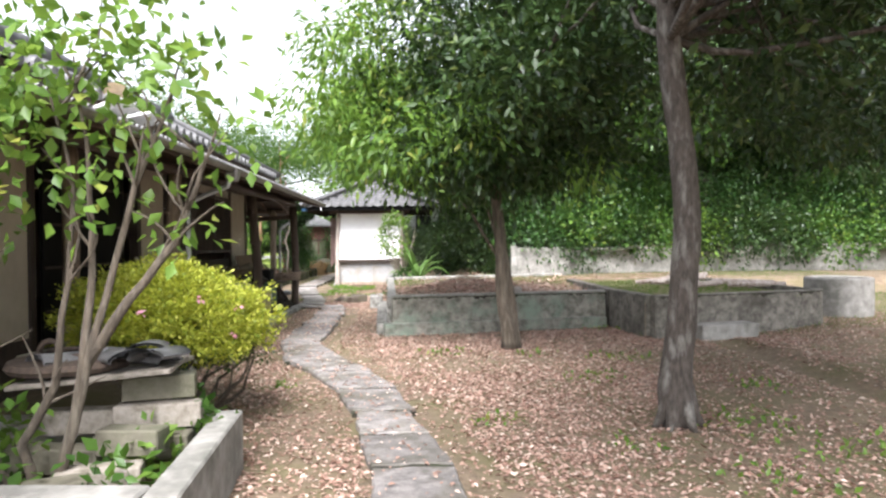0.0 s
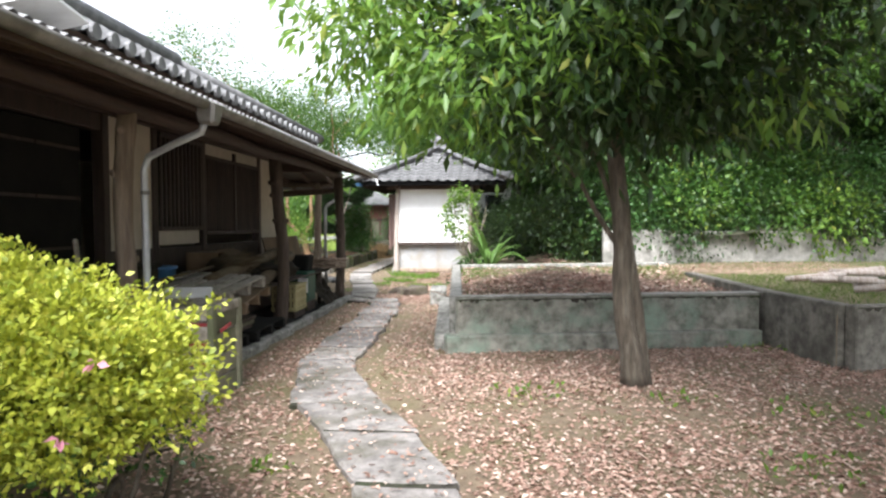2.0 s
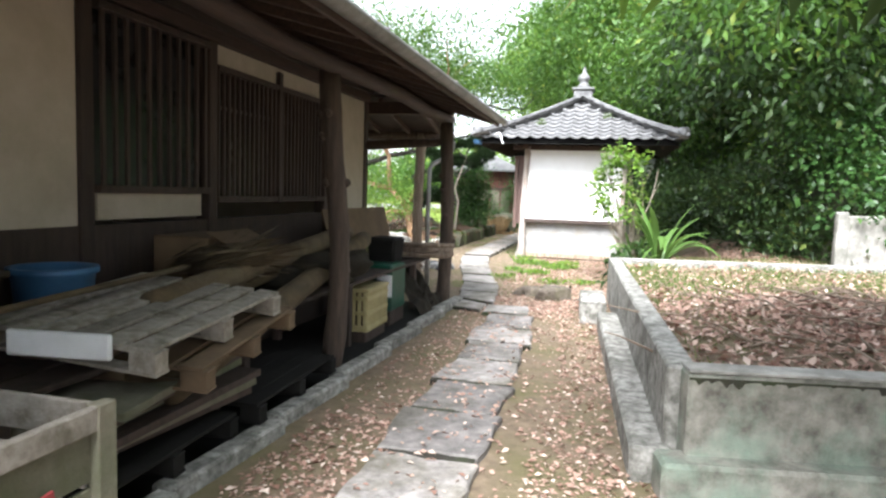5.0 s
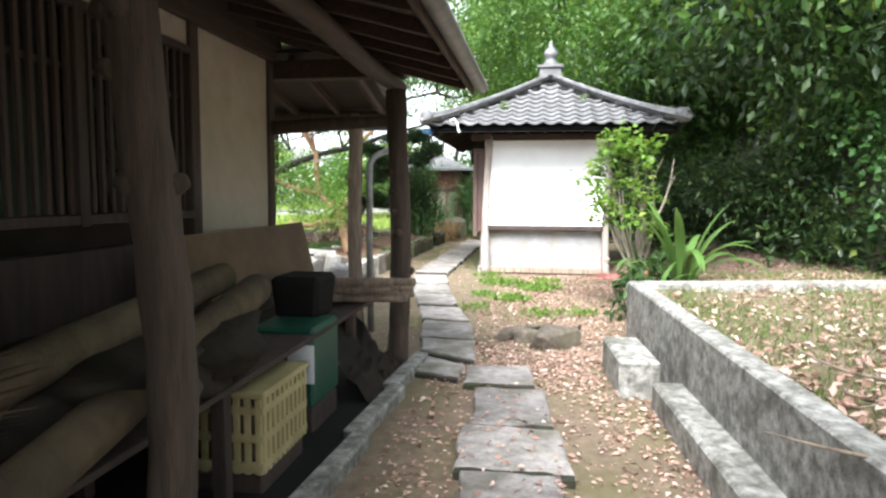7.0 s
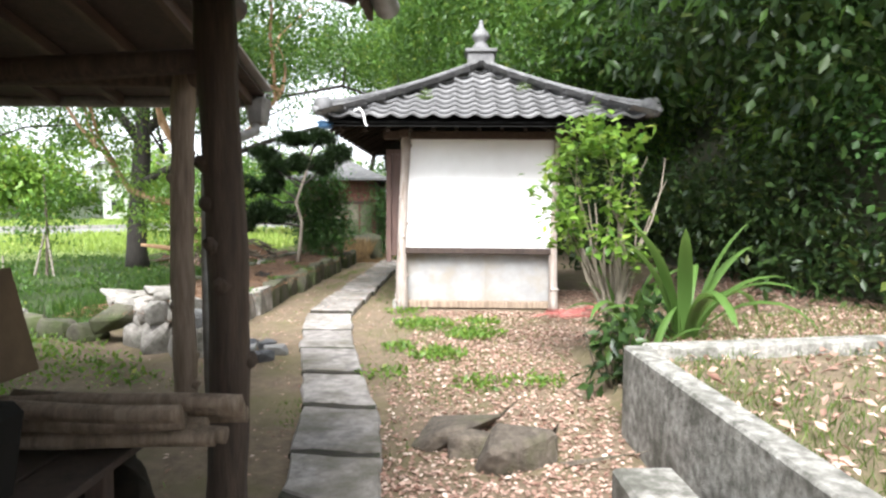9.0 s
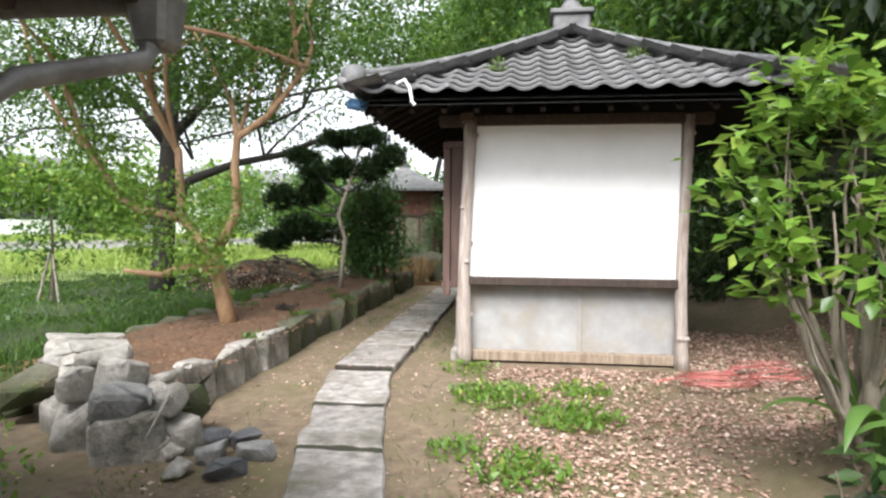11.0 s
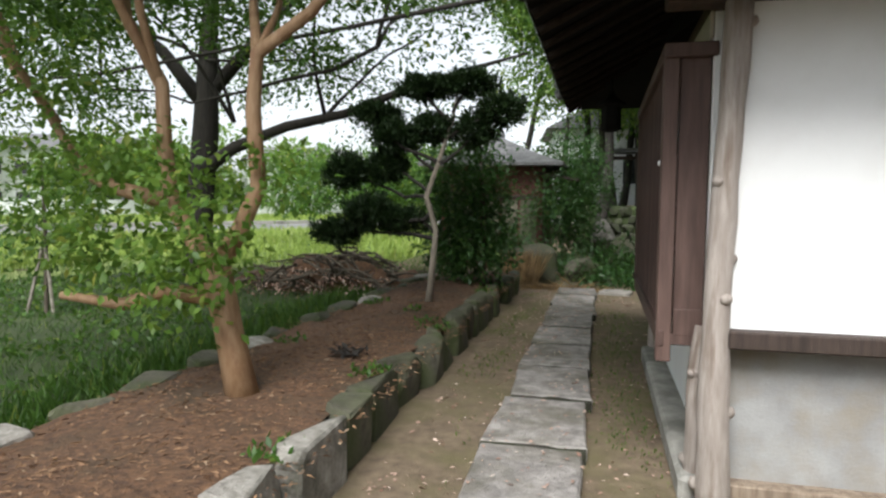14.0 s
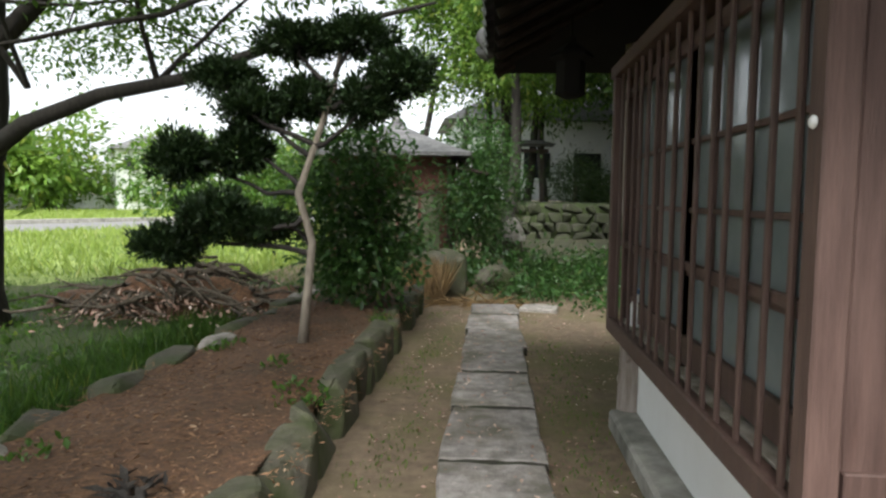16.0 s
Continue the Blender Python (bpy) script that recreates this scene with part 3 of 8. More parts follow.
hb = Bag()
HS = 0.7
hidx = {}
for j in range(int(88 / HS)):
    for i in range(int(60 / HS)):
        x, y = 0.5 + i * HS, -12 + j * HS
        q = []
        ok = True
        for (di, dj) in ((0, 0), (1, 0), (1, 1), (0, 1)):
            key = (i + di, j + dj)
            if key not in hidx:
                X, Y = 0.5 + key[0] * HS, -12 + key[1] * HS
                z = hill_z(X, Y)
                if z is None:
                    hidx[key] = None
                else:
                    hidx[key] = len(hb.v)
                    hb.v.append((X, Y, z))
            if hidx[key] is None:
                ok = False
                break
            q.append(hidx[key])
        if ok:
            hb.f.append(tuple(q))
tagged(part("hillside", hb, M_hill, None, smooth=True), "steep dark wooded hillside covered with ivy and shrubs", "hillside", kind="structure")

# ---- the hut ----
HX0, HX1, HY0, HY1 = -2.71, -0.52, 21.82, 24.9
hut = thing("garden_hut", (-1.55, 23.4, 0), "small white plastered garden hut with grey tiled pyramid roof", "hut")
HB = 0.06
b = Bag(); b.box(((HX0 + HX1) / 2, HY0 + 0.05, 1.715), (HX1 - HX0 - 0.10, 0.10, 1.59), 0.005); part("front_wall", b, M_white, hut, "clean bright white plaster wall")
b = Bag(); b.box(((HX0 + HX1) / 2, HY0 + 0.13, 0.52), (HX1 - HX0 - 0.12, 0.10, 0.80), 0.005); part("lower_wall", b, M_grey_pl, hut, "stained grey plaster below the rail")
b = Bag(); b.box((-1.52, HY0 + 0.074, 0.52), (0.035, 0.03, 0.76), 0.004); part("joint_strip", b, M_grey_pl, hut)
b = Bag(); b.box(((HX0 + HX1) / 2, HY0 - 0.01, 0.905), (HX1 - HX0 - 0.14, 0.16, 0.085), 0.008); part("rail", b, M_wood, hut, "brown timber rail")
b = Bag(); b.box(((HX0 + HX1) / 2, HY0 + 0.06, 0.13), (HX1 - HX0 - 0.06, 0.14, 0.10), 0.008); part("sill_beam", b, M_log, hut, "weathered timber sill")
b = Bag(); b.box(((HX0 + HX1) / 2, HY0 + 0.03, 2.53), (HX1 - HX0 + 0.5, 0.15, 0.11), 0.01); part("wall_plate", b, M_woodh, hut)
b = Bag(); b.box((HX0 + 0.05, (HY0 + HY1) / 2 + 0.08, 1.70), (0.10, HY1 - HY0 - 0.2, 1.6), 0.005); part("side_wall", b, M_white, hut)
b = Bag(); b.box((HX0 + 0.10, (HY0 + HY1) / 2 + 0.08, 0.5), (0.10, HY1 - HY0 - 0.1, 0.84), 0.005); part("lower_wall", b, M_white, hut, "pale plaster below the side window")
b = Bag(); b.box((HX0 + 0.02, (HY0 + HY1) / 2 + 0.1, 0.905), (0.14, HY1 - HY0 - 0.2, 0.085), 0.008); part("rail", b, M_woodh, hut)
b = Bag(); b.box((HX0 - 0.02, (HY0 + HY1) / 2, 0.12), (0.20, HY1 - HY0, 0.14), 0.02); part("plinth", b, M_conc, hut)
b = Bag(); b.box((HX1 - 0.05, (HY0 + HY1) / 2 + 0.08, 1.3), (0.10, HY1 - HY0 - 0.2, 2.4), 0.005); part("side_wall", b, M_white, hut)
b = Bag(); b.box(((HX0 + HX1) / 2, HY1 - 0.05, 1.3), (HX1 - HX0 - 0.3, 0.10, 2.4), 0.005); part("back_wall", b, M_white, hut)
b = Bag(); b.box((HX0 + 0.05, (HY0 + HY1) / 2, 2.54), (0.13, HY1 - HY0 + 0.4, 0.10), 0.01); part("wall_plate", b, M_woodh, hut)


def knotty(x, y, z0, z1, r, seed, lean=(0, 0), bend=0.02, foot=1.25, n=14):
    """A crooked log post with knots."""
    rnd = random.Random(seed)
    bag = Bag()
    pts, rad = [], []
    ph = rnd.uniform(0, 6)
    for i in range(n + 1):
        t = i / n
        pts.append((x + lean[0] * t + bend * math.sin(t * 5 + ph), y + lean[1] * t + bend * math.cos(t * 4 + ph), z0 + (z1 - z0) * t))
        rad.append(r * (foot + (1 - foot) * min(1, t * 2.2)) * rnd.uniform(0.94, 1.06))
    bag.tube(pts, rad, 12, 0.10, seed)
    for k in range(7):
        t = rnd.uniform(0.1, 0.95)
        i = int(t * n)
        a = rnd.uniform(0, 6.28)
        c = Vector(pts[i]) + Vector((math.cos(a), math.sin(a), 0)) * rad[i] * 0.75
        e = c + Vector((math.cos(a), math.sin(a), 0.3)) * rad[i] * 0.55
        bag.tube([c, (c + e) / 2, e], [rad[i] * 0.55, rad[i] * 0.42, rad[i] * 0.24], 7, 0.2, k)
    return bag


part("log_post", knotty(HX0 + 0.025, HY0 - 0.04, 0.0, 2.56, 0.062, 11, (0.03, 0), 0.018, foot=1.3), M_greylog, hut, "knotty peeled grey log corner post", True)
part("log_post", knotty(HX1 - 0.02, HY0 - 0.03, 0.0, 2.56, 0.052, 12, (0.02, 0), foot=1.4), M_greylog, hut, "knotty peeled grey log corner post", True)
part("log_brace", knotty(HX0 - 0.03, HY0 + 0.14, 0.0, 0.92, 0.055, 13, (0.03, 0.0), foot=1.5, n=8), M_greylog, hut, "short split log at the corner", True)
part("log_post", knotty(HX0, HY1, 0.0, 2.56, 0.07, 14), M_greylog, hut, "", True)

# bay window with lattice on the hut's west side
BY0, BY1, BX = 22.01, 24.5, -2.905
bay = part("bay_window", Bag().box(((BX + HX0) / 2, (BY0 + BY1) / 2, 0.84), (HX0 - BX + 0.02, BY1 - BY0, 0.06), 0.006), M_reddoor, hut, "brown lattice bay window with frosted glass")
part("top_board", Bag().box(((BX + HX0) / 2 - 0.01, (BY0 + BY1) / 2, 2.31), (HX0 - BX + 0.06, BY1 - BY0 + 0.06, 0.07), 0.006), M_reddoor, bay)
part("end_panel", Bag().box(((BX + HX0) / 2 + 0.02, BY0 + 0.03, 1.57), (HX0 - BX - 0.05, 0.03, 1.42), 0.004), M_reddoor, bay)
part("end_rail", Bag().box(((BX + HX0) / 2 + 0.02, BY0 + 0.02, 0.93), (HX0 - BX - 0.05, 0.045, 0.14), 0.004), M_reddoor, bay)
part("end_panel", Bag().box(((BX + HX0) / 2 + 0.02, BY1 - 0.03, 1.57), (HX0 - BX - 0.05, 0.03, 1.42), 0.004), M_reddoor, bay)
part("corner_stile", Bag().box((BX, BY0 + 0.035, 1.53), (0.075, 0.075, 1.62), 0.006), M_reddoor, bay)
part("corner_stile", Bag().box((BX, BY1 - 0.03, 1.55), (0.06, 0.06, 1.46), 0.006), M_reddoor, bay)
GX = BX + 0.095
part("glass", Bag().box((GX + 0.022, (BY0 + BY1) / 2, 1.57), (0.006, BY1 - BY0 - 0.12, 1.40), 0.001), M_glass, bay, "dusty frosted glass panes")
part("sill_board", Bag().box(((BX + HX0) / 2 + 0.015, (BY0 + BY1) / 2, 0.877), (HX0 - BX - 0.05, BY1 - BY0 - 0.10, 0.010), 0.003), M_oldwood, bay, "dusty weathered sill board")
part("front_rail", Bag().box((BX - 0.014, (BY0 + BY1) / 2, 0.845), (0.03, BY1 - BY0 + 0.02, 0.085), 0.005), M_reddoor, bay)
part("cream_band", Bag().box((HX0 - 0.012, (BY0 + BY1) / 2, 2.43), (0.02, BY1 - BY0, 0.13), 0.003), M_plaster, bay, "yellowed plaster band above the window")
for y0, y1 in ((BY0 + 0.08, BY0 + 1.40), (BY0 + 1.34, BY1 - 0.05)):
    sash = part("sash", Bag().box((GX, (y0 + y1) / 2, 0.96), (0.03, y1 - y0, 0.12), 0.004), M_reddoor, bay, "brown sliding sash")
    for y in (y0 + 0.03, y1 - 0.03):
        part("sash_stile", Bag().box((GX - 0.003, y, 1.57), (0.032, 0.06, 1.38), 0.004), M_reddoor, sash)
    part("sash_rail", Bag().box((GX, (y0 + y1) / 2, 2.23), (0.03, y1 - y0, 0.06), 0.004), M_reddoor, sash)
    for z in (1.28, 1.54, 1.82):
        part("muntin", Bag().box((GX + 0.004, (y0 + y1) / 2, z), (0.018, y1 - y0 - 0.06, 0.022), 0.003), M_reddoor, sash)
    for k in (1, 2, 3):
        part("muntin", Bag().box((GX + 0.004, y0 + (y1 - y0) * k / 4, 1.57), (0.018, 0.018, 1.30), 0.003), M_reddoor, sash)
b = Bag(); b.lathe((0, 0, 0), [(0.0, 0), (0.014, 0.002), (0.015, 0.006), (0.010, 0.012), (0, 0.014)], 10, pose(BX - 0.040, BY0 + 0.03, 1.75, 0, -90, 0)); part("knob", b, M_whitep, bay, "pale round knob")
rnd = random.Random(909)
slat = Bag().box((0, 0, 0), (0.016, 0.022, 1.42), 0.004).mesh("slat")
for k in range(15):
    o = part("slat", slat, M_reddoor, bay)
    o.location = (BX + rnd.uniform(-0.002, 0.002), BY0 + 0.19 + k * 0.153 + rnd.uniform(-0.008, 0.008), 1.585)
rail = Bag().box((0, 0, 0), (0.024, BY1 - BY0 - 0.1, 0.034), 0.004).mesh("lattice_rail")
for z in (1.33, 2.16):
    o = part("lattice_rail", rail, M_reddoor, bay)
    o.location = (BX + 0.026, (BY0 + BY1) / 2, z)
bot = thing("white_bottle", (-2.825, 24.2, 0.883), "small white bottle standing on the window sill", "bottle")
part("bottle_body", Bag().lathe((-2.825, 24.2, 0.883), [(0.03, 0), (0.034, 0.01), (0.034, 0.12), (0.014, 0.15), (0.014, 0.18)], 12), M_whitep, bot, "", True)
part("cap", Bag().lathe((-2.825, 24.2, 1.063), [(0.017, 0), (0.017, 0.025), (0.015, 0.028)], 12), M_bluep, bot)

# hut roof carcass
RX0, RX1, RY0, RY1, RZ, AX, AY, AZ = -3.68, 0.58, 21.0, 25.9, 2.66, -1.55, 23.45, 3.80


def roof_h(t):
    """Height of the hut's roof for t from 0 at the eave to 1 at the top: a slightly hollow slope."""
    return RZ + (AZ - RZ) * (0.80 * t + 0.20 * t * t)


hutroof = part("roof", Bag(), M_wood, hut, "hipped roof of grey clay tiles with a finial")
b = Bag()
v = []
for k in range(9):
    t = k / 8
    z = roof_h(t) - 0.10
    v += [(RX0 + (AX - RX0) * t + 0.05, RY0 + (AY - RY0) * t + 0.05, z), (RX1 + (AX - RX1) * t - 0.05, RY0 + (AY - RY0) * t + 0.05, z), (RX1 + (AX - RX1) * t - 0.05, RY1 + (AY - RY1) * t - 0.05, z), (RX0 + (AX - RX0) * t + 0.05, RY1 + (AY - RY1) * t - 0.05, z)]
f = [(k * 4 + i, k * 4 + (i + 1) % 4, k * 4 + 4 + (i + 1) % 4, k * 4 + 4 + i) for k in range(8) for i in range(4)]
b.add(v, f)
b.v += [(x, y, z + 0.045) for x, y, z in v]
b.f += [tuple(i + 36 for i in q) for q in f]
# Black underside: the shade under the eaves is put into the boards.
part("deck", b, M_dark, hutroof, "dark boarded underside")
raf = 0
for x in np.arange(RX0 + 0.25, RX1 - 0.1, 0.30):
    t = 1 - abs(x - AX) / (AX - RX0)
    ye = RY0 + 0.15
    y2 = RY0 + max(0.2, min(0.95, t * (AY - RY0)))
    s = (y2 - RY0) / (AY - RY0)
    b = Bag(); b.tube([(x, ye, roof_h(0) - 0.14), (x, y2, roof_h(s) - 0.14)], 0.028, 6, 0, raf); part("rafter", b, M_eaveshade, hutroof)
    raf += 1
for y in np.arange(RY0 + 0.3, RY1 - 0.1, 0.34):
    t = 1 - abs(y - AY) / (AY - RY0)
    x2 = RX0 + max(0.2, min(0.95, t * (AX - RX0)))
    s = (x2 - RX0) / (AX - RX0)
    b = Bag(); b.tube([(RX0 + 0.07, y, roof_h(0) - 0.14), (x2, y, roof_h(s) - 0.14)], 0.028, 6, 0, raf); part("rafter", b, M_eaveshade, hutroof)
    raf += 1
for cx, cy in ((RX0, RY0), (RX1, RY0), (RX0, RY1), (RX1, RY1)):
    b = Bag()
    pts, n = [], 12
    for k in range(n + 1):
        t = k / n
        pts.append((cx + (AX - cx) * t, cy + (AY - cy) * t, roof_h(t) + 0.07 + 0.05 * (1 - t) ** 6))
    b.tube(pts, [0.062] * (n + 1), 8)
    b.tube([(p[0], p[1], p[2] + 0.06) for p in pts], [0.042] * (n + 1), 8)
    for k in range(n):
        p = Vector(pts[k]).lerp(Vector(pts[k + 1]), 0.5)
        b.tube([Vector(p) - (Vector(pts[k + 1]) - Vector(pts[k])) * 0.06, Vector(p) + (Vector(pts[k + 1]) - Vector(pts[k])) * 0.06], 0.070, 8)
    part("hip_ridge", b, M_tile, hutroof, "stacked ridge tiles along the hip", True)
    d = Vector((cx - AX, cy - AY, 0)).normalized()
    b = Bag(); b.rock((cx - d.x * 0.04, cy - d.y * 0.04, RZ + 0.17), (0.11, 0.11, 0.11), 3, 45, 0.3); b.tube([(cx - d.x * 0.1, cy - d.y * 0.1, RZ + 0.10), (cx + d.x * 0.05, cy + d.y * 0.05, RZ + 0.08), (cx + d.x * 0.12, cy + d.y * 0.12, RZ + 0.12)], [0.08, 0.06, 0.03], 8)
    part("end_tile", b, M_tile, hutroof, "ornamental ridge end tile", True)
fin = part("finial", Bag().box((AX, AY, AZ + 0.10), (0.44, 0.44, 0.24), 0.02), M_tile, hutroof, "stepped clay roof finial")
part("finial_cap", Bag().box((AX, AY, AZ + 0.245), (0.52, 0.52, 0.06), 0.02), M_tile, fin)
part("spire", Bag().lathe((AX, AY, AZ + 0.27), [(0.17, 0), (0.15, 0.06), (0.10, 0.13), (0.09, 0.16), (0.14, 0.21), (0.145, 0.27), (0.10, 0.33), (0.05, 0.38), (0.03, 0.50), (0.0, 0.52)], 14), M_tile, fin, "", True)

# ---- the house ----
WX, HEND = -4.02, 15.35
house = thing("old_house", (-5, 9, 0), "old single storey timber house with cream plaster and tiled roof", "house")
WT = 0.12


def wall_piece(y0, y1, z0, z1, material, name="wall", label="", x=WX, th=WT):
    return part(name, Bag().box((x - th / 2, (y0 + y1) / 2, (z0 + z1) / 2), (th, y1 - y0, z1 - z0), 0.004), material, house, label)


wall_piece(0.5, 6.86, 0.55, 2.66, M_plaster, label="cream plaster wall")
wall_piece(9.56, 10.44, 1.2, 2.62, M_plaster, label="cream plaster wall panel")
wall_piece(10.60, 11.70, 1.23, 1.42, M_plaster, label="narrow plaster band")
wall_piece(11.9, 14.0, 2.46, 2.62, M_plaster, label="narrow plaster band")
wall_piece(14.12, 15.25, 0.75, 2.62, M_plaster, label="cream plaster wall panel")
wall_piece(9.5, 14.12, 0.0, 1.2, M_wood, "dado", "dark board dado")
wall_piece(14.12, 15.25, 0.0, 0.75, M_wood, "dado", "dark board dado")
wall_piece(0.5, 6.86, 0.0, 0.55, M_wood, "dado", "dark board dado")
wall_piece(6.92, 9.48, 2.45, 2.62, M_wood, label="dark board above the doors")
for y in (0.5, 3.7, 6.9, 9.5, 10.5, 11.83, 14.05, 15.30):
    part("post", Bag().box((WX - 0.04, y, 1.37), (0.13, 0.11, 2.7), 0.006), M_wood, house)
part("lintel", Bag().box((WX - 0.02, 7.9, 2.68), (0.14, 14.9, 0.12), 0.008), M_woodh, house)
# black doors stand in for the dark interior, its shade in their colour
for y in (7.55, 8.2, 8.85):
    d = part("door", Bag().box((WX - 0.07, y, 1.25), (0.04, 0.66, 2.36), 0.004), M_dark, house, "black sliding door standing in for the dark interior")
    for k in range(5):
        part("batten", Bag().box((WX - 0.045, y, 0.3 + k * 0.48), (0.02, 0.62, 0.03), 0.003), M_wood, d)
part("floor_edge", Bag().box((WX + 0.25, 8.2, 0.42), (0.6, 2.5, 0.05), 0.006), M_woodh, house, "dark veranda board")
# thin black sheet: the shade under the veranda put into the ground colour
part("earth_floor", Bag().box((-3.42, 12.05, 0.002), (1.14, 6.5, 0.03), 0.004), M_dark, house, "black sheet standing in for shade under the veranda")
# windows
win = part("window", Bag().box((WX - 0.07, 11.16, 2.0), (0.02, 1.16, 1.2), 0.002), M_darkglass, house, "dark barred window")
for z in (1.43, 2.57):
    part("window_rail", Bag().box((WX + 0.03, 11.16, z), (0.07, 1.2, 0.05), 0.004), M_wood, win)
for k in range(11):
    part("bar", Bag().box((WX + 0.03, 10.62 + k * 0.108, 2.0), (0.026, 0.03, 1.10), 0.003), M_wood, win)
lat = part("window", Bag().box((WX - 0.08, 12.94, 1.9), (0.02, 2.06, 1.08), 0.002), M_darkglass, house, "lattice window with vertical slats")
for z in (1.36, 2.43):
    part("window_rail", Bag().box((WX + 0.0, 12.94, z), (0.07, 2.1, 0.05), 0.004), M_wood, lat)
for y in (12.93,):
    part("mullion", Bag().box((WX + 0.0, y, 1.95), (0.08, 0.07, 1.25), 0.004), M_wood, lat)
for k in range(26):
    y = 11.93 + k * 0.079
    if abs(y - 12.93) > 0.05:
        part("bar", Bag().box((WX + 0.0, y, 1.9), (0.025, 0.028, 1.02), 0.003), M_wood, lat)
part("cross_rail", Bag().box((WX - 0.02, 12.94, 2.12), (0.02, 2.0, 0.03), 0.003), M_wood, lat)
# back of the house, closing it
part("back_wall", Bag().box((-8.0, 7.9, 1.35), (0.12, 14.9, 2.7), 0.004), M_plaster, house)
part("end_wall", Bag().box((-6.05, HEND - 0.05, 1.35), (3.9, 0.12, 2.7), 0.004), M_plaster, house)
part("end_wall", Bag().box((-6.05, 0.5, 1.35), (3.9, 0.12, 2.7), 0.004), M_plaster, house)
part("ceiling", Bag().box((-6.0, 7.9, 2.74), (4.0, 14.9, 0.03), 0.004), M_wood, house)
part("floor", Bag().box((-6.05, 7.9, 0.40), (3.8, 14.7, 0.05), 0.004), M_wood, house)
part("upper_wall", Bag().box((WX + 0.05, 7.9, 2.95), (0.10, 14.9, 0.46), 0.004), M_wood, house, "dark boards between the two roofs")

# pent roof over the veranda
EX, EZ, PX, PZ, PY0, PY1 = -2.30, 2.40, -4.0, 2.86, -0.5, 15.55
pent = part("veranda_roof", Bag(), M_wood, house, "low veranda roof of corrugated sheet on rafters")
b = Bag()
ny = int((PY1 - PY0) / 0.02)
for s in range(5):
    t = s / 4
    for k in range(ny + 1):
        y = PY0 + (PY1 - PY0) * k / ny
        b.v.append((EX + 0.03 + (PX - EX) * t, y, EZ + 0.075 + (PZ - EZ) * t + 0.012 * math.sin(y * 2 * math.pi / 0.10)))
b.f = [(s * (ny + 1) + k, s * (ny + 1) + k + 1, (s + 1) * (ny + 1) + k + 1, (s + 1) * (ny + 1) + k) for s in range(4) for k in range(ny)]
part("corrugated_sheet", b, M_sheet, pent, "weathered corrugated sheet")
ang = math.degrees(math.atan2(PZ - EZ, EX - PX))
slope = math.hypot(PX - EX, PZ - EZ)
part("boarding", Bag().box(((EX + PX) / 2, (PY0 + PY1) / 2, (EZ + PZ) / 2 + 0.035), (slope, PY1 - PY0, 0.02), 0.003, ry=ang), M_woodh, pent)
rf = Bag().box((0, 0, 0), (slope - 0.05, 0.055, 0.075), 0.004).mesh("rafter")
k = 0
y = PY0 + 0.2
while y < PY1:
    o = part("rafter", rf, M_woodh, pent)
    o.matrix_basis = pose((EX + PX) / 2, y, (EZ + PZ) / 2 - 0.015, 0, ang, 0)
    y += 0.46
part("fascia", Bag().box((EX + 0.005, (PY0 + PY1) / 2, EZ + 0.0), (0.025, PY1 - PY0, 0.11), 0.004), M_woodh, pent)
part("eave_beam", Bag().tube([(-2.93 + 0.02 * math.sin(i * 1.7), PY0 + 0.2 + (PY1 - 0.1 - PY0) * i / 14, 2.42 + 0.015 * math.sin(i * 2.3)) for i in range(15)], 0.066, 12, 0.06, 5), M_woodh, house, "round log eave beam", True)
b = Bag()
for k in range(2):
    rr = 0.055 + k * 0.004
    for y in (PY0, PY1 + 0.03):
        for i in range(9):
            a = math.pi + math.pi * i / 8
            b.v.append((EX + 0.075 + rr * math.cos(a), y, EZ + 0.02 + rr * math.sin(a)))
b.f = [(i, i + 1, 9 + i + 1, 9 + i) for i in range(8)] + [(18 + i + 1, 18 + i, 27 + i, 27 + i + 1) for i in range(8)] + [(18, 0, 9, 27), (8, 26, 35, 17)]
gut = part("gutter", b, M_gutter, house, "weathered half round rain gutter", True)
b = Bag()
for y in np.arange(PY0 + 0.5, PY1, 0.9):
    b.box((EX + 0.075, y, EZ + 0.025), (0.14, 0.02, 0.012), 0.002)
part("bracket", b, M_gutter, gut)
fx, fy = -2.26, 7.95
part("hopper", Bag().box((fx + 0.03, fy, EZ - 0.06), (0.13, 0.15, 0.17), 0.02, taper=1.35), M_gutter, house, "grey rain hopper")
part("downpipe", Bag().tube([(fx, fy, EZ - 0.12), (fx - 0.03, fy, EZ - 0.20), (-2.55, 8.0, 2.11), (-2.76, 8.03, 2.02), (-2.80, 8.03, 1.92), (-2.79, 8.02, 1.0), (-2.76, 8.0, 0.22), (-2.70, 7.97, 0.15)], 0.029, 12), M_metal, house, "pale grey plastic downpipe", True)
for z in (1.72, 0.95, 0.35):
    part("pipe_clip", Bag().lathe((-2.79, 8.02, z), [(0.034, 0), (0.036, 0.015), (0.034, 0.03)], 12), M_gutter, house)
part("log_post", knotty(-2.96, 8.06, 0.0, 2.40, 0.076, 21, (0.02, 0.0), 0.035, 1.25), M_log, house, "knotty natural log veranda post", True)
part("log_post", knotty(-2.95, 11.86, -0.05, 2.40, 0.080, 22, (0.0, 0.02), 0.045, 1.1), M_darklog, house, "crooked knotty log veranda post", True)
part("log_post", knotty(-2.89, 15.30, 0.0, 2.36, 0.085, 23, (0.0, 0.02), 0.02, 1.1), M_darklog, house, "straight dark log veranda post", True)
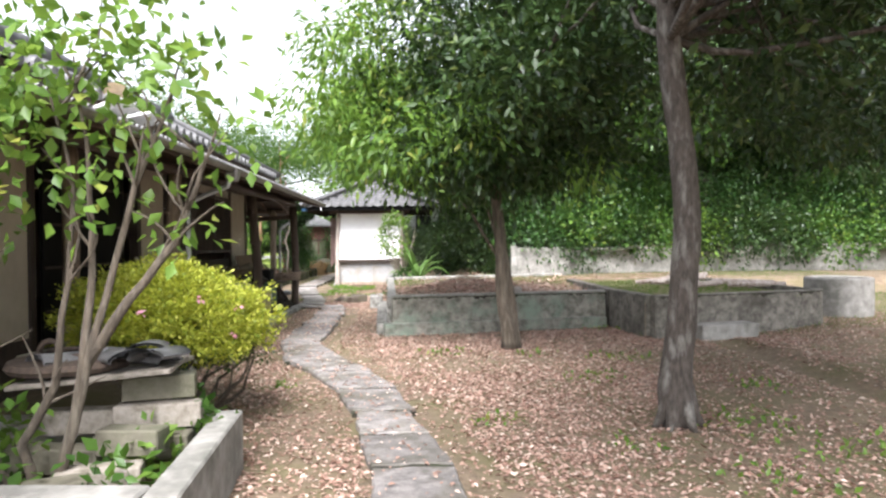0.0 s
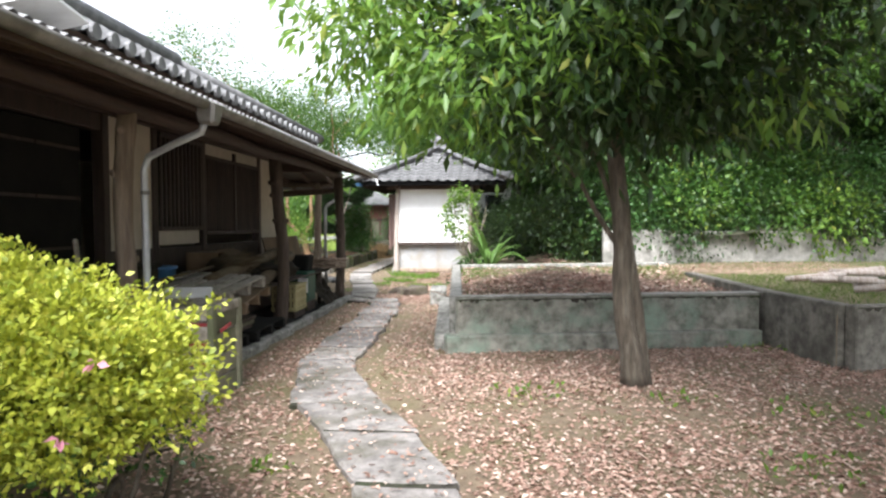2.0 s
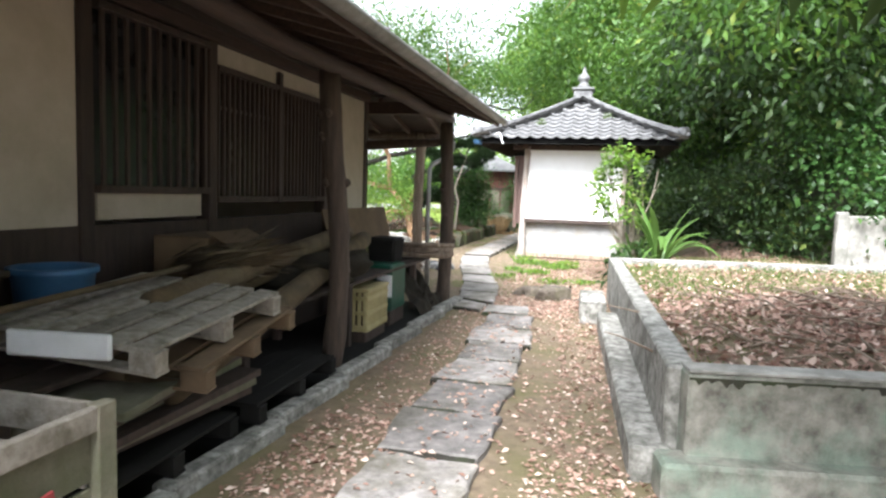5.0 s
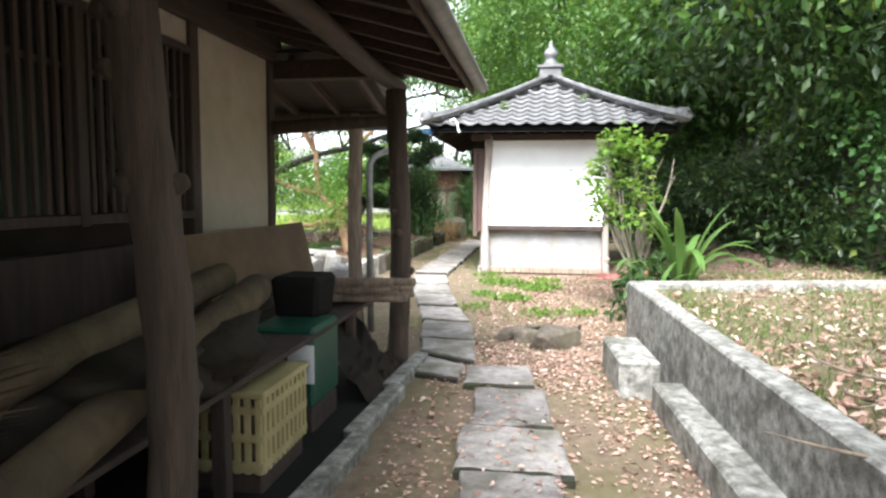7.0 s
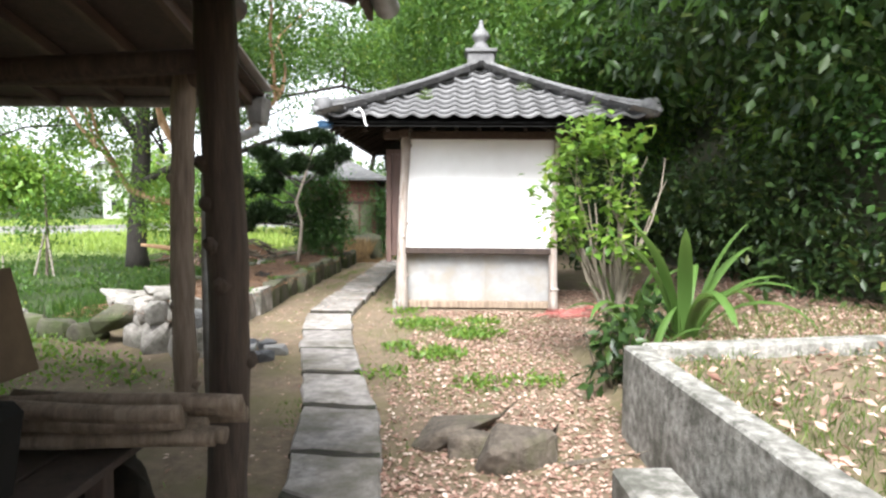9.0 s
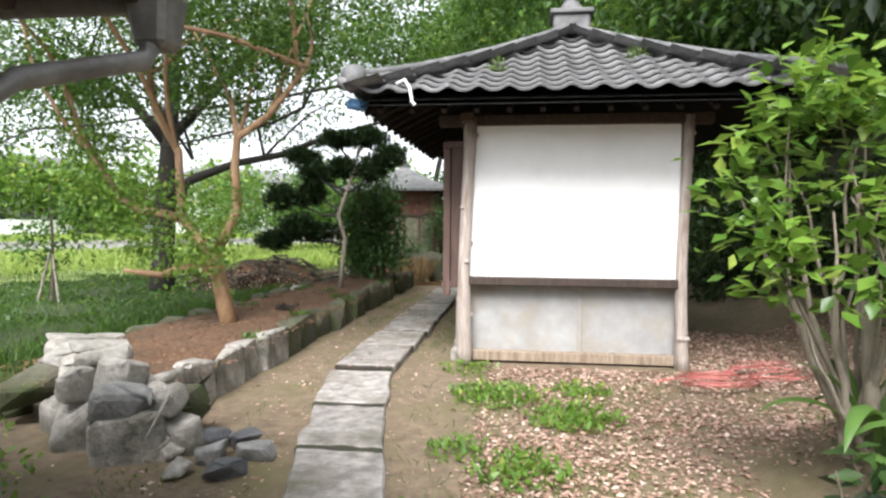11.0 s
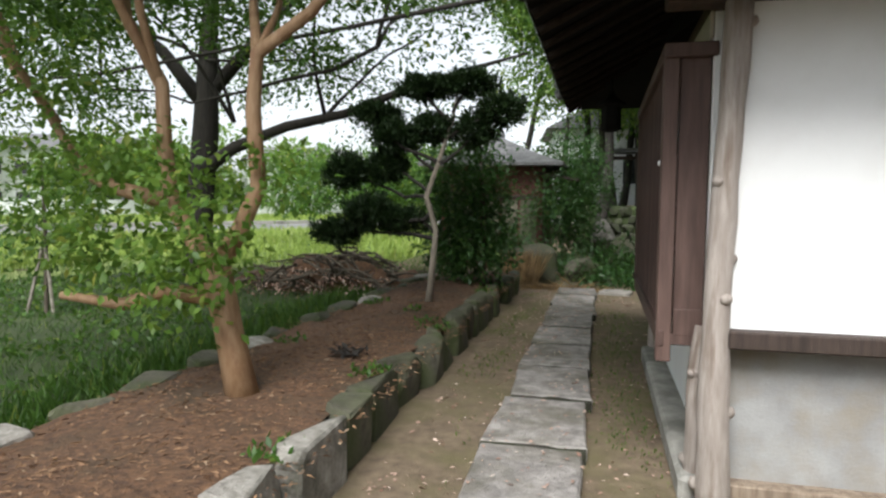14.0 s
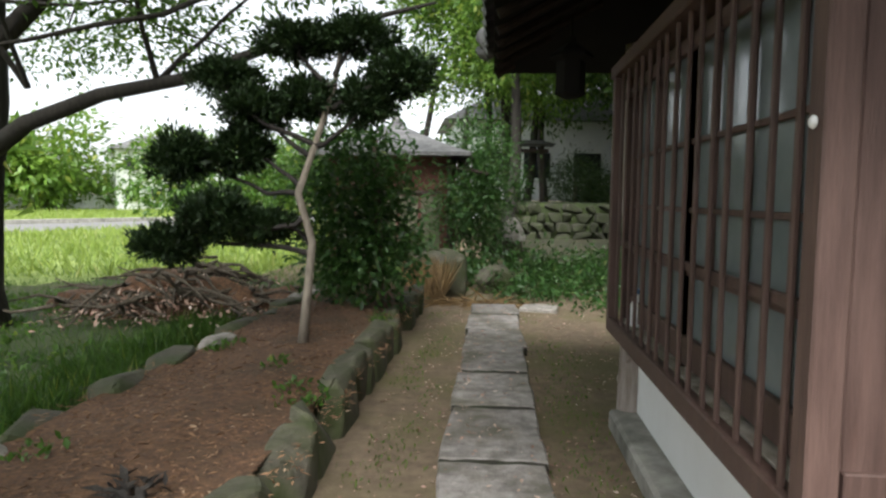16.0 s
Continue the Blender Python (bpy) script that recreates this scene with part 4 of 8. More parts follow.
part("log_post", knotty(-3.81, 7.26, 0.0, 2.62, 0.085, 24, (0.0, 0.02), 0.01, 1.05), M_log, house, "grey log post beside the doors", True)
part("log_post", knotty(-2.95, 3.2, 0.0, 2.38, 0.09, 27, (0.0, 0.02), 0.02, 1.1), M_darklog, house, "", True)
part("tie_beam", Bag().tube([(WX, 15.32, 2.06), (-3.45, 15.30, 2.09), (-2.85, 15.30, 2.12)], [0.06, 0.055, 0.05], 10, 0.08, 4), M_darklog, house, "dark log tie beam", True)
part("header_beam", Bag().box((-3.5, 15.42, 2.56), (1.3, 0.12, 0.16), 0.008), M_woodh, house)
# rear pent roof on its own post
rear = part("rear_roof", Bag().box((-6.35, 16.35, 2.52), (6.1, 1.95, 0.03), 0.004, rx=-12), M_wood, house, "low rear eave roof with dark rafters")
rr_ = Bag().box((0, 0, 0), (0.05, 1.9, 0.07), 0.004).mesh("rafter")
for k in range(13):
    o = part("rafter", rr_, M_woodh, rear)
    o.matrix_basis = pose(-3.40 - k * 0.47, 16.35, 2.465, -12, 0, 0)
part("sheet", Bag().box((-6.35, 16.36, 2.56), (6.2, 2.0, 0.02), 0.004, rx=-12), M_sheet, rear)
part("rear_beam", Bag().tube([(-3.35, 16.80, 2.33), (-6.0, 16.82, 2.35), (-9.3, 16.82, 2.33)], 0.06, 10, 0.05, 8), M_darklog, house, "", True)
part("log_post", knotty(-3.69, 16.79, 0.0, 2.36, 0.075, 25, (0.0, 0.0), 0.012, 1.05), M_log, house, "grey log post at the rear eave", True)
part("rear_gutter", Bag().tube([(-3.32, 17.36, 2.28), (-6.0, 17.36, 2.29), (-9.4, 17.36, 2.30)], 0.05, 10), M_gutter, house, "", True)
part("hopper", Bag().box((-3.36, 17.34, 2.20), (0.12, 0.14, 0.2), 0.02, taper=1.3), M_gutter, house)
part("downpipe", Bag().tube([(-3.36, 17.32, 2.14), (-3.37, 17.28, 2.05), (-3.50, 16.86, 1.90), (-3.53, 16.78, 1.82), (-3.53, 16.76, 1.0), (-3.51, 16.74, 0.0)], 0.034, 12), M_gutter, house, "grey downpipe beside the post", True)
# upper tiled roof
UX, UZ, UR, URZ, UY0, UY1, UYR = -3.30, 3.06, -4.62, 3.80, -0.5, 15.55, 12.3
up = part("main_roof", Bag(), M_tile, house, "dark grey tiled main roof with ridge")
b = Bag()
ny, ns = int((UY1 - UY0) / 0.045), 12
for s in range(ns + 1):
    t = s / ns
    for k in range(ny + 1):
        y = UY0 + (UY1 - UY0) * k / ny
        lim = UY1 - (UY1 - UYR) * t
        yy = min(y, lim)
        b.v.append((UX + (UR - UX) * t, yy, UZ + (URZ - UZ) * t + 0.03 * math.sin(y * 2 * math.pi / 0.27) + (0.022 if s % 2 else 0)))
b.f = [(s * (ny + 1) + k, s * (ny + 1) + k + 1, (s + 1) * (ny + 1) + k + 1, (s + 1) * (ny + 1) + k) for s in range(ns) for k in range(ny)]
part("tiles", b, M_tile, up)
b = Bag()
b.add([(UR, UY0, URZ), (UR, UYR, URZ), (-8.4, UY1, 2.75), (-8.4, UY0, 2.75), (UX, UY1, UZ)], [(0, 3, 2, 1), (1, 2, 4)])
part("back_slope", b, M_tile, up)
part("ridge", Bag().tube([(UR, UY0, URZ + 0.08), (UR, UYR, URZ + 0.08)], 0.11, 10), M_tile, up, "thick dark ridge", True)
part("hip_ridge", Bag().tube([(UR, UYR, URZ + 0.05), (UX, UY1, UZ + 0.07)], 0.08, 10), M_tile, up, "", True)
et = Bag().lathe((0, 0, 0), [(0.0, 0), (0.07, 0.0), (0.075, 0.02), (0.07, 0.05)], 10, pose(0, 0, 0, 0, 90, 0)).mesh("eave_tile")
for k in range(59):
    o = part("eave_tile", et, M_tile, up)
    o.location = (UX - 0.02, UY0 + 0.07 + k * 0.27, UZ + 0.01)
part("fascia", Bag().box((UX - 0.08, (UY0 + UY1) / 2, UZ - 0.07), (0.03, UY1 - UY0, 0.10), 0.004), M_woodh, up)
part("soffit", Bag().box((UX - 0.40, (UY0 + UY1) / 2, UZ + 0.02), (0.75, UY1 - UY0 - 0.05, 0.03), 0.004, ry=20), M_wood, up)

# concrete drain kerb along the veranda
kb = thing("kerb", (-2.75, 11, 0), "mossy concrete kerb along the veranda edge", "kerb", kind="structure")
y = 7.6
for k in range(8):
    b = Bag(); wall_run(b, (-2.80, y + 0.01, 0), (-2.74, y + 0.99, 0), 0.13, -0.05, 0.09, 0.015); part("kerb_stone", b, M_moss_conc, kb)
    y += 1.0
# ---- trees and shrubs ----
def tree(name, label, category, trunk, radii, bark, clumps, size, leafm, seed=0, density=200, limb_from=0.55, bow=0.12, roots=True, r_l=0.4, twig=0.16, group="", **kw):
    base = trunk[0]
    t = thing(name, base, label, category, group)
    b = Bag()
    pts = [Vector(p) for p in trunk]
    dense, rr = [], []
    for i in range(len(pts) - 1):
        for k in range(4):
            s = k / 4
            dense.append(pts[i].lerp(pts[i + 1], s) + Vector((noise.noise(Vector((seed, i + s, 0))), noise.noise(Vector((seed, i + s, 9))), 0)) * radii[i] * 0.35)
            rr.append(radii[i] + (radii[i + 1] - radii[i]) * s)
    dense.append(pts[-1])
    rr.append(radii[-1])
    b.tube(dense, rr, 14, 0.10, seed)
    if roots:
        rnd = random.Random(seed)
        for k in range(6):
            a = k * 1.05 + rnd.uniform(-0.3, 0.3)
            d = Vector((math.cos(a), math.sin(a), 0))
            p = pts[0]
            b.tube([p + d * radii[0] * 0.4 + Vector((0, 0, radii[0] * 2.2)), p + d * radii[0] * 0.85 + Vector((0, 0, radii[0] * 0.6)), p + d * radii[0] * 1.5 + Vector((0, 0, -0.03))], [radii[0] * 0.45, radii[0] * 0.38, radii[0] * 0.12], 7, 0.2, k)
    part("trunk", b, bark, t, "", True)
    lb = Bag()
    k0 = int(len(dense) * limb_from)
    starts = [dense[k0 + (i * 7) % max(1, len(dense) - k0)] for i in range(max(1, len(clumps)))]
    limbs_to(lb, starts, radii[-1] * r_l + 0.01, clumps, seed, bow)
    part("branch_frame", lb, bark, t, "", True)
    crown(t, clumps, size, leafm, seed=seed, density=density, twig=twig, **kw)
    return t


def scatter_clumps(n, box, r, seed, flat=0.7):
    rnd = random.Random(seed)
    return [(rnd.uniform(box[0], box[1]), rnd.uniform(box[2], box[3]), rnd.uniform(box[4], box[5]), *(lambda q: (q, q * rnd.uniform(0.8, 1.2), q * flat))(rnd.uniform(*r))) for _ in range(n)]


# yard trees
# second clump group: unseen southern crown, added to shade the yard
tree("yard_tree", "tall straight tree with grey brown bark standing in leaf litter", "tree", [(2.08, 5.15, 0), (2.10, 5.18, 0.6), (2.19, 5.2, 1.5), (2.15, 5.25, 2.4), (2.08, 5.3, 3.4), (2.1, 5.5, 5.0)], [0.145, 0.118, 0.108, 0.10, 0.095, 0.07], M_yardbark,
     scatter_clumps(34, (0.9, 7.0, 3.8, 9.5, 3.3, 5.4), (0.7, 1.1), 3) + scatter_clumps(22, (0.8, 7.0, 0.6, 3.8, 3.9, 5.6), (0.8, 1.1), 4) + [(3.2, 6.6, 3.0, 0.6, 0.6, 0.4), (4.3, 7.2, 2.9, 0.7, 0.7, 0.45), (5.4, 7.6, 3.1, 0.8, 0.8, 0.5), (2.9, 5.2, 3.1, 0.5, 0.5, 0.35), (6.4, 8.6, 3.2, 0.9, 0.9, 0.6)], (0.09, 0.16), L_deep, 31, 150, limb_from=0.75)
MIDC = [(-0.2, 9.0, 2.75, 0.75, 0.8, 0.55), (-0.9, 9.2, 3.35, 0.8, 0.8, 0.6), (0.4, 8.6, 2.55, 0.7, 0.7, 0.45), (0.2, 9.4, 3.5, 0.9, 0.9, 0.7), (1.0, 8.6, 2.75, 0.8, 0.7, 0.5), (1.6, 8.9, 2.65, 0.7, 0.8, 0.5), (2.2, 9.2, 3.0, 0.8, 0.8, 0.6), (1.2, 9.2, 3.7, 1.1, 1.0, 0.8), (2.0, 8.7, 3.8, 0.9, 0.9, 0.7), (-0.5, 9.2, 4.3, 1.0, 1.0, 0.8), (0.8, 9.0, 4.8, 1.3, 1.2, 0.8), (2.6, 9.4, 4.4, 1.0, 1.0, 0.8), (0.6, 10.0, 2.9, 0.8, 0.7, 0.5)]
mid = tree("broadleaf_tree", "leafy evergreen tree with grooved trunk and yellow green shoots", "tree", [(1.27, 9.02, 0), (1.20, 9.04, 0.5), (1.17, 9.07, 1.2), (1.11, 9.1, 2.0), (1.08, 9.12, 2.9), (1.05, 9.2, 4.2)], [0.12, 0.095, 0.086, 0.078, 0.065, 0.045], M_bark,
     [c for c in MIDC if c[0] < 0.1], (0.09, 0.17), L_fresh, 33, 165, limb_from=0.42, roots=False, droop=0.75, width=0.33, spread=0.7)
# Shaded centre and right put into darker leaves than the lit left side.
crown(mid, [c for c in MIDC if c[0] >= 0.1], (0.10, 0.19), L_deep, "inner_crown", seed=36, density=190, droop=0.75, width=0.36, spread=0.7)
part("second_stem", Bag().tube([(1.37, 9.06, -0.02), (1.34, 9.07, 0.25), (1.30, 9.08, 0.7), (1.235, 9.09, 1.15), (1.17, 9.1, 1.6), (1.12, 9.1, 2.0)], [0.085, 0.066, 0.06, 0.056, 0.052, 0.045], 12, 0.14, 78), M_bark, mid, "second stem grown into the trunk", True)
mb = Bag(); limbs_to(mb, [(1.1, 9.1, 2.6), (1.08, 9.1, 2.9), (1.12, 9.1, 2.2)], 0.04, [c for c in MIDC if c[0] >= 0.1], 36, 0.12); part("branch_frame", mb, M_bark, mid, "", True)
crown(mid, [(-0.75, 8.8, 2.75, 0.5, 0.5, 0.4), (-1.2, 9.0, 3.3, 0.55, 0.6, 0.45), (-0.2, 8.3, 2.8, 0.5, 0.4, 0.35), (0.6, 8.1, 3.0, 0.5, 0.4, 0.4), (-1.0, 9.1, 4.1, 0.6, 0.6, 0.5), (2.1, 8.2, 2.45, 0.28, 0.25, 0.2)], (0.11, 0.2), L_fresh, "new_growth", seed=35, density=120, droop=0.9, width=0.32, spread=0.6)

# azalea mound near the path
az = thing("azalea_bush", (-2.02, 5.7, 0), "rounded yellow green azalea bush with a few pink flowers", "bush")
b = Bag()
rnd = random.Random(8)
for k in range(16):
    a = k * 0.4
    e = (-2.02 + 0.75 * math.cos(a) * rnd.uniform(0.5, 1), 5.5 + 0.8 * math.sin(a) * rnd.uniform(0.5, 1), rnd.uniform(0.45, 0.75))
    b.tube(limb_path((-2.02 + 0.12 * math.cos(a), 5.7 + 0.12 * math.sin(a), -0.02), e, 0.16, 6, k), [0.026, 0.022, 0.018, 0.015, 0.012, 0.009, 0.006], 6, 0.15, k, False)
part("stem_tangle", b, M_bark, az, "", True)
AZC = [(x_ - 0.07, *q_) for x_, *q_ in [(-2.05, 5.55, 0.88, 0.78, 0.72, 0.34), (-2.4, 5.7, 0.93, 0.48, 0.5, 0.30), (-1.72, 5.45, 0.86, 0.48, 0.46, 0.30), (-2.0, 5.3, 0.95, 0.42, 0.42, 0.28), (-2.05, 5.55, 0.85, 0.62, 0.6, 0.26), (-2.1, 5.5, 1.10, 0.44, 0.42, 0.24), (-1.9, 5.4, 1.06, 0.4, 0.38, 0.22)]]
# Deep green leaves put the shade under the mound into colour.
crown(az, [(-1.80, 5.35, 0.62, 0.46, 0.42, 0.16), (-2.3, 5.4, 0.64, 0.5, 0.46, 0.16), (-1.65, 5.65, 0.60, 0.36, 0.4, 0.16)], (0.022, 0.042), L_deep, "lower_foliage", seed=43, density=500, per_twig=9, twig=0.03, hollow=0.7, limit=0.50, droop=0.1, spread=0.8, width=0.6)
crown(az, AZC, (0.022, 0.042), L_azalea, seed=41, density=3600, per_twig=9, twig=0.025, hollow=0.80, limit=0.52, droop=-0.3, spread=0.8, width=0.62)
rng = np.random.default_rng(5)
for k, c in enumerate([(-1.62, 4.86, 1.10), (-1.36, 4.86, 0.84), (-1.95, 4.66, 1.02), (-2.3, 4.9, 1.16), (-1.4, 5.1, 1.02)]):
    P = np.repeat(np.array([c]), 6, 0) + rng.normal(0, 0.008, (6, 3))
    part("flower", leaves("flower", P, P - np.array([c]), (0.026, 0.042), M_pink, 0.8, 0, 0.3, 6 + k), M_pink, az, "pink azalea flower")

# hill woods: understorey, ivy and canopy
hw = thing("hill_woods", (9, 24, 2), "dense dark evergreen woods and shrubs on the hillside", "woods", kind="stuff")
rnd = random.Random(77)
cl, cl2 = [], []
for k in range(520):
    x, y = rnd.uniform(1.5, 26), rnd.uniform(18, 44)
    z = hill_z(x, y)
    if z is None or foot_dist(x, y) > 9:
        continue
    r = rnd.uniform(0.6, 1.25)
    (cl if rnd.random() < 0.48 else cl2).append((x, y, z + r * 0.35, r, r, r * 0.75))
crown(hw, cl, (0.10, 0.20), L_deep, "shrub_leaves", seed=51, density=105, hollow=0.6)
crown(hw, cl2[:len(cl2) // 3], (0.10, 0.20), L_fresh, "shrub_leaves", seed=55, density=80, hollow=0.6)
crown(hw, cl2[len(cl2) // 3:], (0.10, 0.20), L_mid, "shrub_leaves", seed=52, density=95, hollow=0.6)
can, can2 = [], []
for k in range(210):
    x, y = rnd.uniform(0.8, 26), rnd.uniform(16.5, 44)
    d = foot_dist(x, y)
    if d < -2.2 or d > 9:
        continue
    r = rnd.uniform(1.2, 2.2)
    zz = rnd.uniform(4.8, 8.5) if d < 2 else rnd.uniform(5.5, 12)
    (can if rnd.random() < 0.5 else can2).append((x, y, zz, r, r, r * 0.7))
can += [(0.7, 21.0, 3.6, 0.6, 0.6, 0.5), (1.4, 20.4, 4.1, 0.8, 0.8, 0.6), (2.2, 20.1, 3.3, 0.8, 0.8, 0.7), (0.9, 20.8, 5.0, 0.9, 0.9, 0.7), (3.2, 19.6, 3.9, 0.9, 0.9, 0.7)]
# unseen canopy on the added eastern hillside, blocking sky towards the veranda
rim = []
for k in range(90):
    x, y = rnd.uniform(24, 40), rnd.uniform(-10, 19)
    if 0.5 < foot_dist(x, y) < 9:
        r = rnd.uniform(1.6, 2.6)
        rim.append((x, y, hill_z(x, y) + rnd.uniform(0.5, 4.5), r, r, r * 0.8))
crown(hw, rim, (0.3, 0.5), L_deep, "canopy", seed=58, density=22, hollow=0.5, twig=0.3)
crown(hw, can, (0.13, 0.24), L_deep, "canopy", seed=53, density=85, hollow=0.5, twig=0.25)
crown(hw, can2, (0.13, 0.24), L_mid, "canopy", seed=54, density=75, hollow=0.5, twig=0.25)
tb = Bag()
for k in range(20):
    x, y = rnd.uniform(5, 24), rnd.uniform(22, 34)
    z = hill_z(x, y)
    if z is None or foot_dist(x, y) > 7:
        continue
    tb.tube(limb_path((x, y, z - 0.2), (x + rnd.uniform(-0.8, 0.8), y + rnd.uniform(-0.8, 0.3), z + rnd.uniform(4, 7)), 0.06, 6, k), [0.16, 0.14, 0.12, 0.11, 0.1, 0.08, 0.06], 8, 0.1, k)
part("trunks", tb, M_darkbark, hw, "", True)
ivy = thing("ivy", (8, 20.3, 1.2), "ivy hanging over the retaining wall", "ivy", kind="stuff")
ic = []
for (a, c) in zip(RW, RW[1:]):
    n = int((Vector(c) - Vector(a)).length / 0.5)
    for k in range(n):
        p = Vector(a).lerp(Vector(c), (k + rnd.random()) / n)
        dz = rnd.uniform(-0.35, 0.25) if rnd.random() < 0.35 else rnd.uniform(0.0, 0.3)
        ic.append((p.x, p.y + 0.05, 1.35 + dz, 0.5, 0.22, 0.35))
        ic.append((p.x + rnd.uniform(-.3, .3), p.y + 0.5, 2.0 + dz, 0.6, 0.5, 0.5))
        ic.append((p.x + rnd.uniform(-.3, .3), p.y + 1.2, 2.9 + dz, 0.7, 0.6, 0.6))
crown(ivy, ic, (0.07, 0.13), L_ivy, "leaves", seed=61, density=130, width=0.8, hollow=0.6)

# woods behind the hut and garden, closing the view
bw = thing("garden_woods", (-3, 45, 0), "tall green trees closing the garden behind the shed", "woods", kind="stuff")
c1 = scatter_clumps(40, (-5, 6, 39, 52, 5.4, 12), (1.4, 2.5), 91) + scatter_clumps(14, (-14, -5, 40, 52, 1.2, 3.4), (1.2, 1.8), 96)
c2 = scatter_clumps(30, (-5.5, 4, 38, 48, 5.6, 11), (1.1, 2.2), 92) + scatter_clumps(16, (0.8, 4.5, 25, 33, 3.0, 8.0), (0.9, 1.5), 95) + scatter_clumps(20, (-4.4, 2.8, 33.5, 38.5, 4.6, 7.5), (1.0, 1.7), 195) + scatter_clumps(12, (-3.6, 2.0, 26.5, 30, 4.9, 7.5), (0.8, 1.3), 97)
crown(bw, c1, (0.16, 0.28), L_mid, "canopy", seed=93, density=45, hollow=0.45, twig=0.25)
crown(bw, scatter_clumps(20, (-5.8, -2.2, 37.5, 41, 4.8, 9.0), (0.9, 1.5), 98), (0.12, 0.22), L_fresh, "canopy", seed=99, density=70, hollow=0.45, twig=0.2)
crown(bw, c2, (0.12, 0.22), L_mid, "canopy", seed=94, density=45, hollow=0.45, twig=0.25)
tb = Bag()
for k in range(14):
    x, y = rnd.uniform(-8, 5), rnd.uniform(37, 48)
    tb.tube(limb_path((x, y, -0.1), (x + rnd.uniform(-0.8, 0.8), y, rnd.uniform(5, 8)), 0.05, 6, k), [0.2, 0.17, 0.15, 0.13, 0.12, 0.1, 0.07], 8, 0.1, k)
part("trunks", tb, M_darkbark, bw, "", True)

# crape myrtle with tan bark in the planting bed
cm = [(-5.30, 21.95, 0.33), (-5.42, 22.0, 0.72), (-5.51, 22.0, 1.16)]
t = thing("crape_myrtle", cm[0], "crape myrtle with smooth peeling tan bark and forked limbs", "tree")
b = Bag()
b.tube([Vector(p) for p in cm] , [0.105, 0.085, 0.09], 12, 0.10, 3)
b.tube([(-5.51, 22.0, 1.08), (-5.72, 22.1, 1.28), (-6.03, 22.3, 1.52), (-6.07, 22.3, 1.9), (-6.08, 22.3, 2.3), (-6.38, 22.35, 2.75), (-6.6, 22.5, 3.6)], [0.075, 0.062, 0.055, 0.05, 0.046, 0.04, 0.03], 10, 0.1, 4)
b.tube([(-5.51, 22.0, 1.10), (-5.40, 22.1, 1.36), (-5.27, 22.1, 1.62), (-5.30, 22.1, 2.08), (-5.27, 22.1, 2.42), (-4.94, 22.15, 2.66), (-4.5, 22.2, 3.2)], [0.065, 0.058, 0.052, 0.048, 0.044, 0.036, 0.028], 10, 0.1, 5)
b.tube([(-5.45, 22.0, 0.95), (-5.8, 21.9, 0.98), (-6.05, 21.85, 0.90), (-6.45, 21.8, 0.95)], [0.06, 0.05, 0.04, 0.025], 8, 0.15, 6)
b.tube([(-6.03, 22.3, 1.52), (-6.6, 22.45, 1.62), (-7.0, 22.6, 1.75), (-7.2, 22.6, 2.05), (-7.5, 22.6, 2.45)], [0.06, 0.055, 0.045, 0.035, 0.02], 8, 0.15, 7)
part("trunk", b, M_tanbark, t, "", True)
CMC = [(-6.6, 22.5, 4.1, 1.2, 1.2, 0.6), (-4.6, 22.4, 3.9, 1.0, 1.0, 0.5), (-5.6, 22.0, 4.7, 1.5, 1.5, 0.6), (-7.6, 22.4, 3.2, 0.8, 0.8, 0.45), (-5.5, 23.4, 3.8, 1.1, 1.0, 0.45), (-5.8, 20.6, 4.6, 1.4, 1.2, 0.5), (-4.4, 21.2, 5.0, 1.2, 1.1, 0.5), (-7.6, 21.0, 4.4, 1.3, 1.2, 0.5), (-6.0, 24.6, 4.6, 1.4, 1.2, 0.5), (-4.4, 23.8, 4.9, 1.2, 1.2, 0.5), (-6.4, 19.4, 5.0, 1.5, 1.3, 0.5), (-8.4, 19.8, 4.8, 1.4, 1.3, 0.5), (-7.2, 18.2, 5.6, 1.5, 1.3, 0.5), (-8.6, 22.6, 4.9, 1.4, 1.3, 0.5), (-7.4, 24.0, 5.0, 1.4, 1.3, 0.5)]
lb = Bag(); limbs_to(lb, [(-6.6, 22.5, 3.5), (-4.5, 22.2, 3.2), (-6.1, 22.3, 2.3), (-7.5, 22.6, 2.4), (-5.27, 22.1, 2.42), (-6.38, 22.35, 2.75), (-4.6, 22.2, 3.1), (-7.2, 22.6, 2.1), (-6.5, 22.4, 3.2), (-4.9, 22.15, 2.7)], 0.035, CMC, 5, 0.12); part("branch_frame", lb, M_tanbark, t, "", True)
CMC += [(-7.6, 23.6, 3.5, 0.9, 0.8, 0.4), (-6.6, 24.4, 3.3, 0.8, 0.8, 0.35), (-5.9, 22.3, 3.3, 0.7, 0.6, 0.35), (-4.9, 22.3, 3.2, 0.6, 0.6, 0.3), (-8.6, 24.0, 3.6, 1.0, 0.9, 0.45)]
crown(t, CMC, (0.05, 0.09), L_mid, seed=71, density=200, width=0.6, per_twig=22, twig=0.12, flat=0.3)
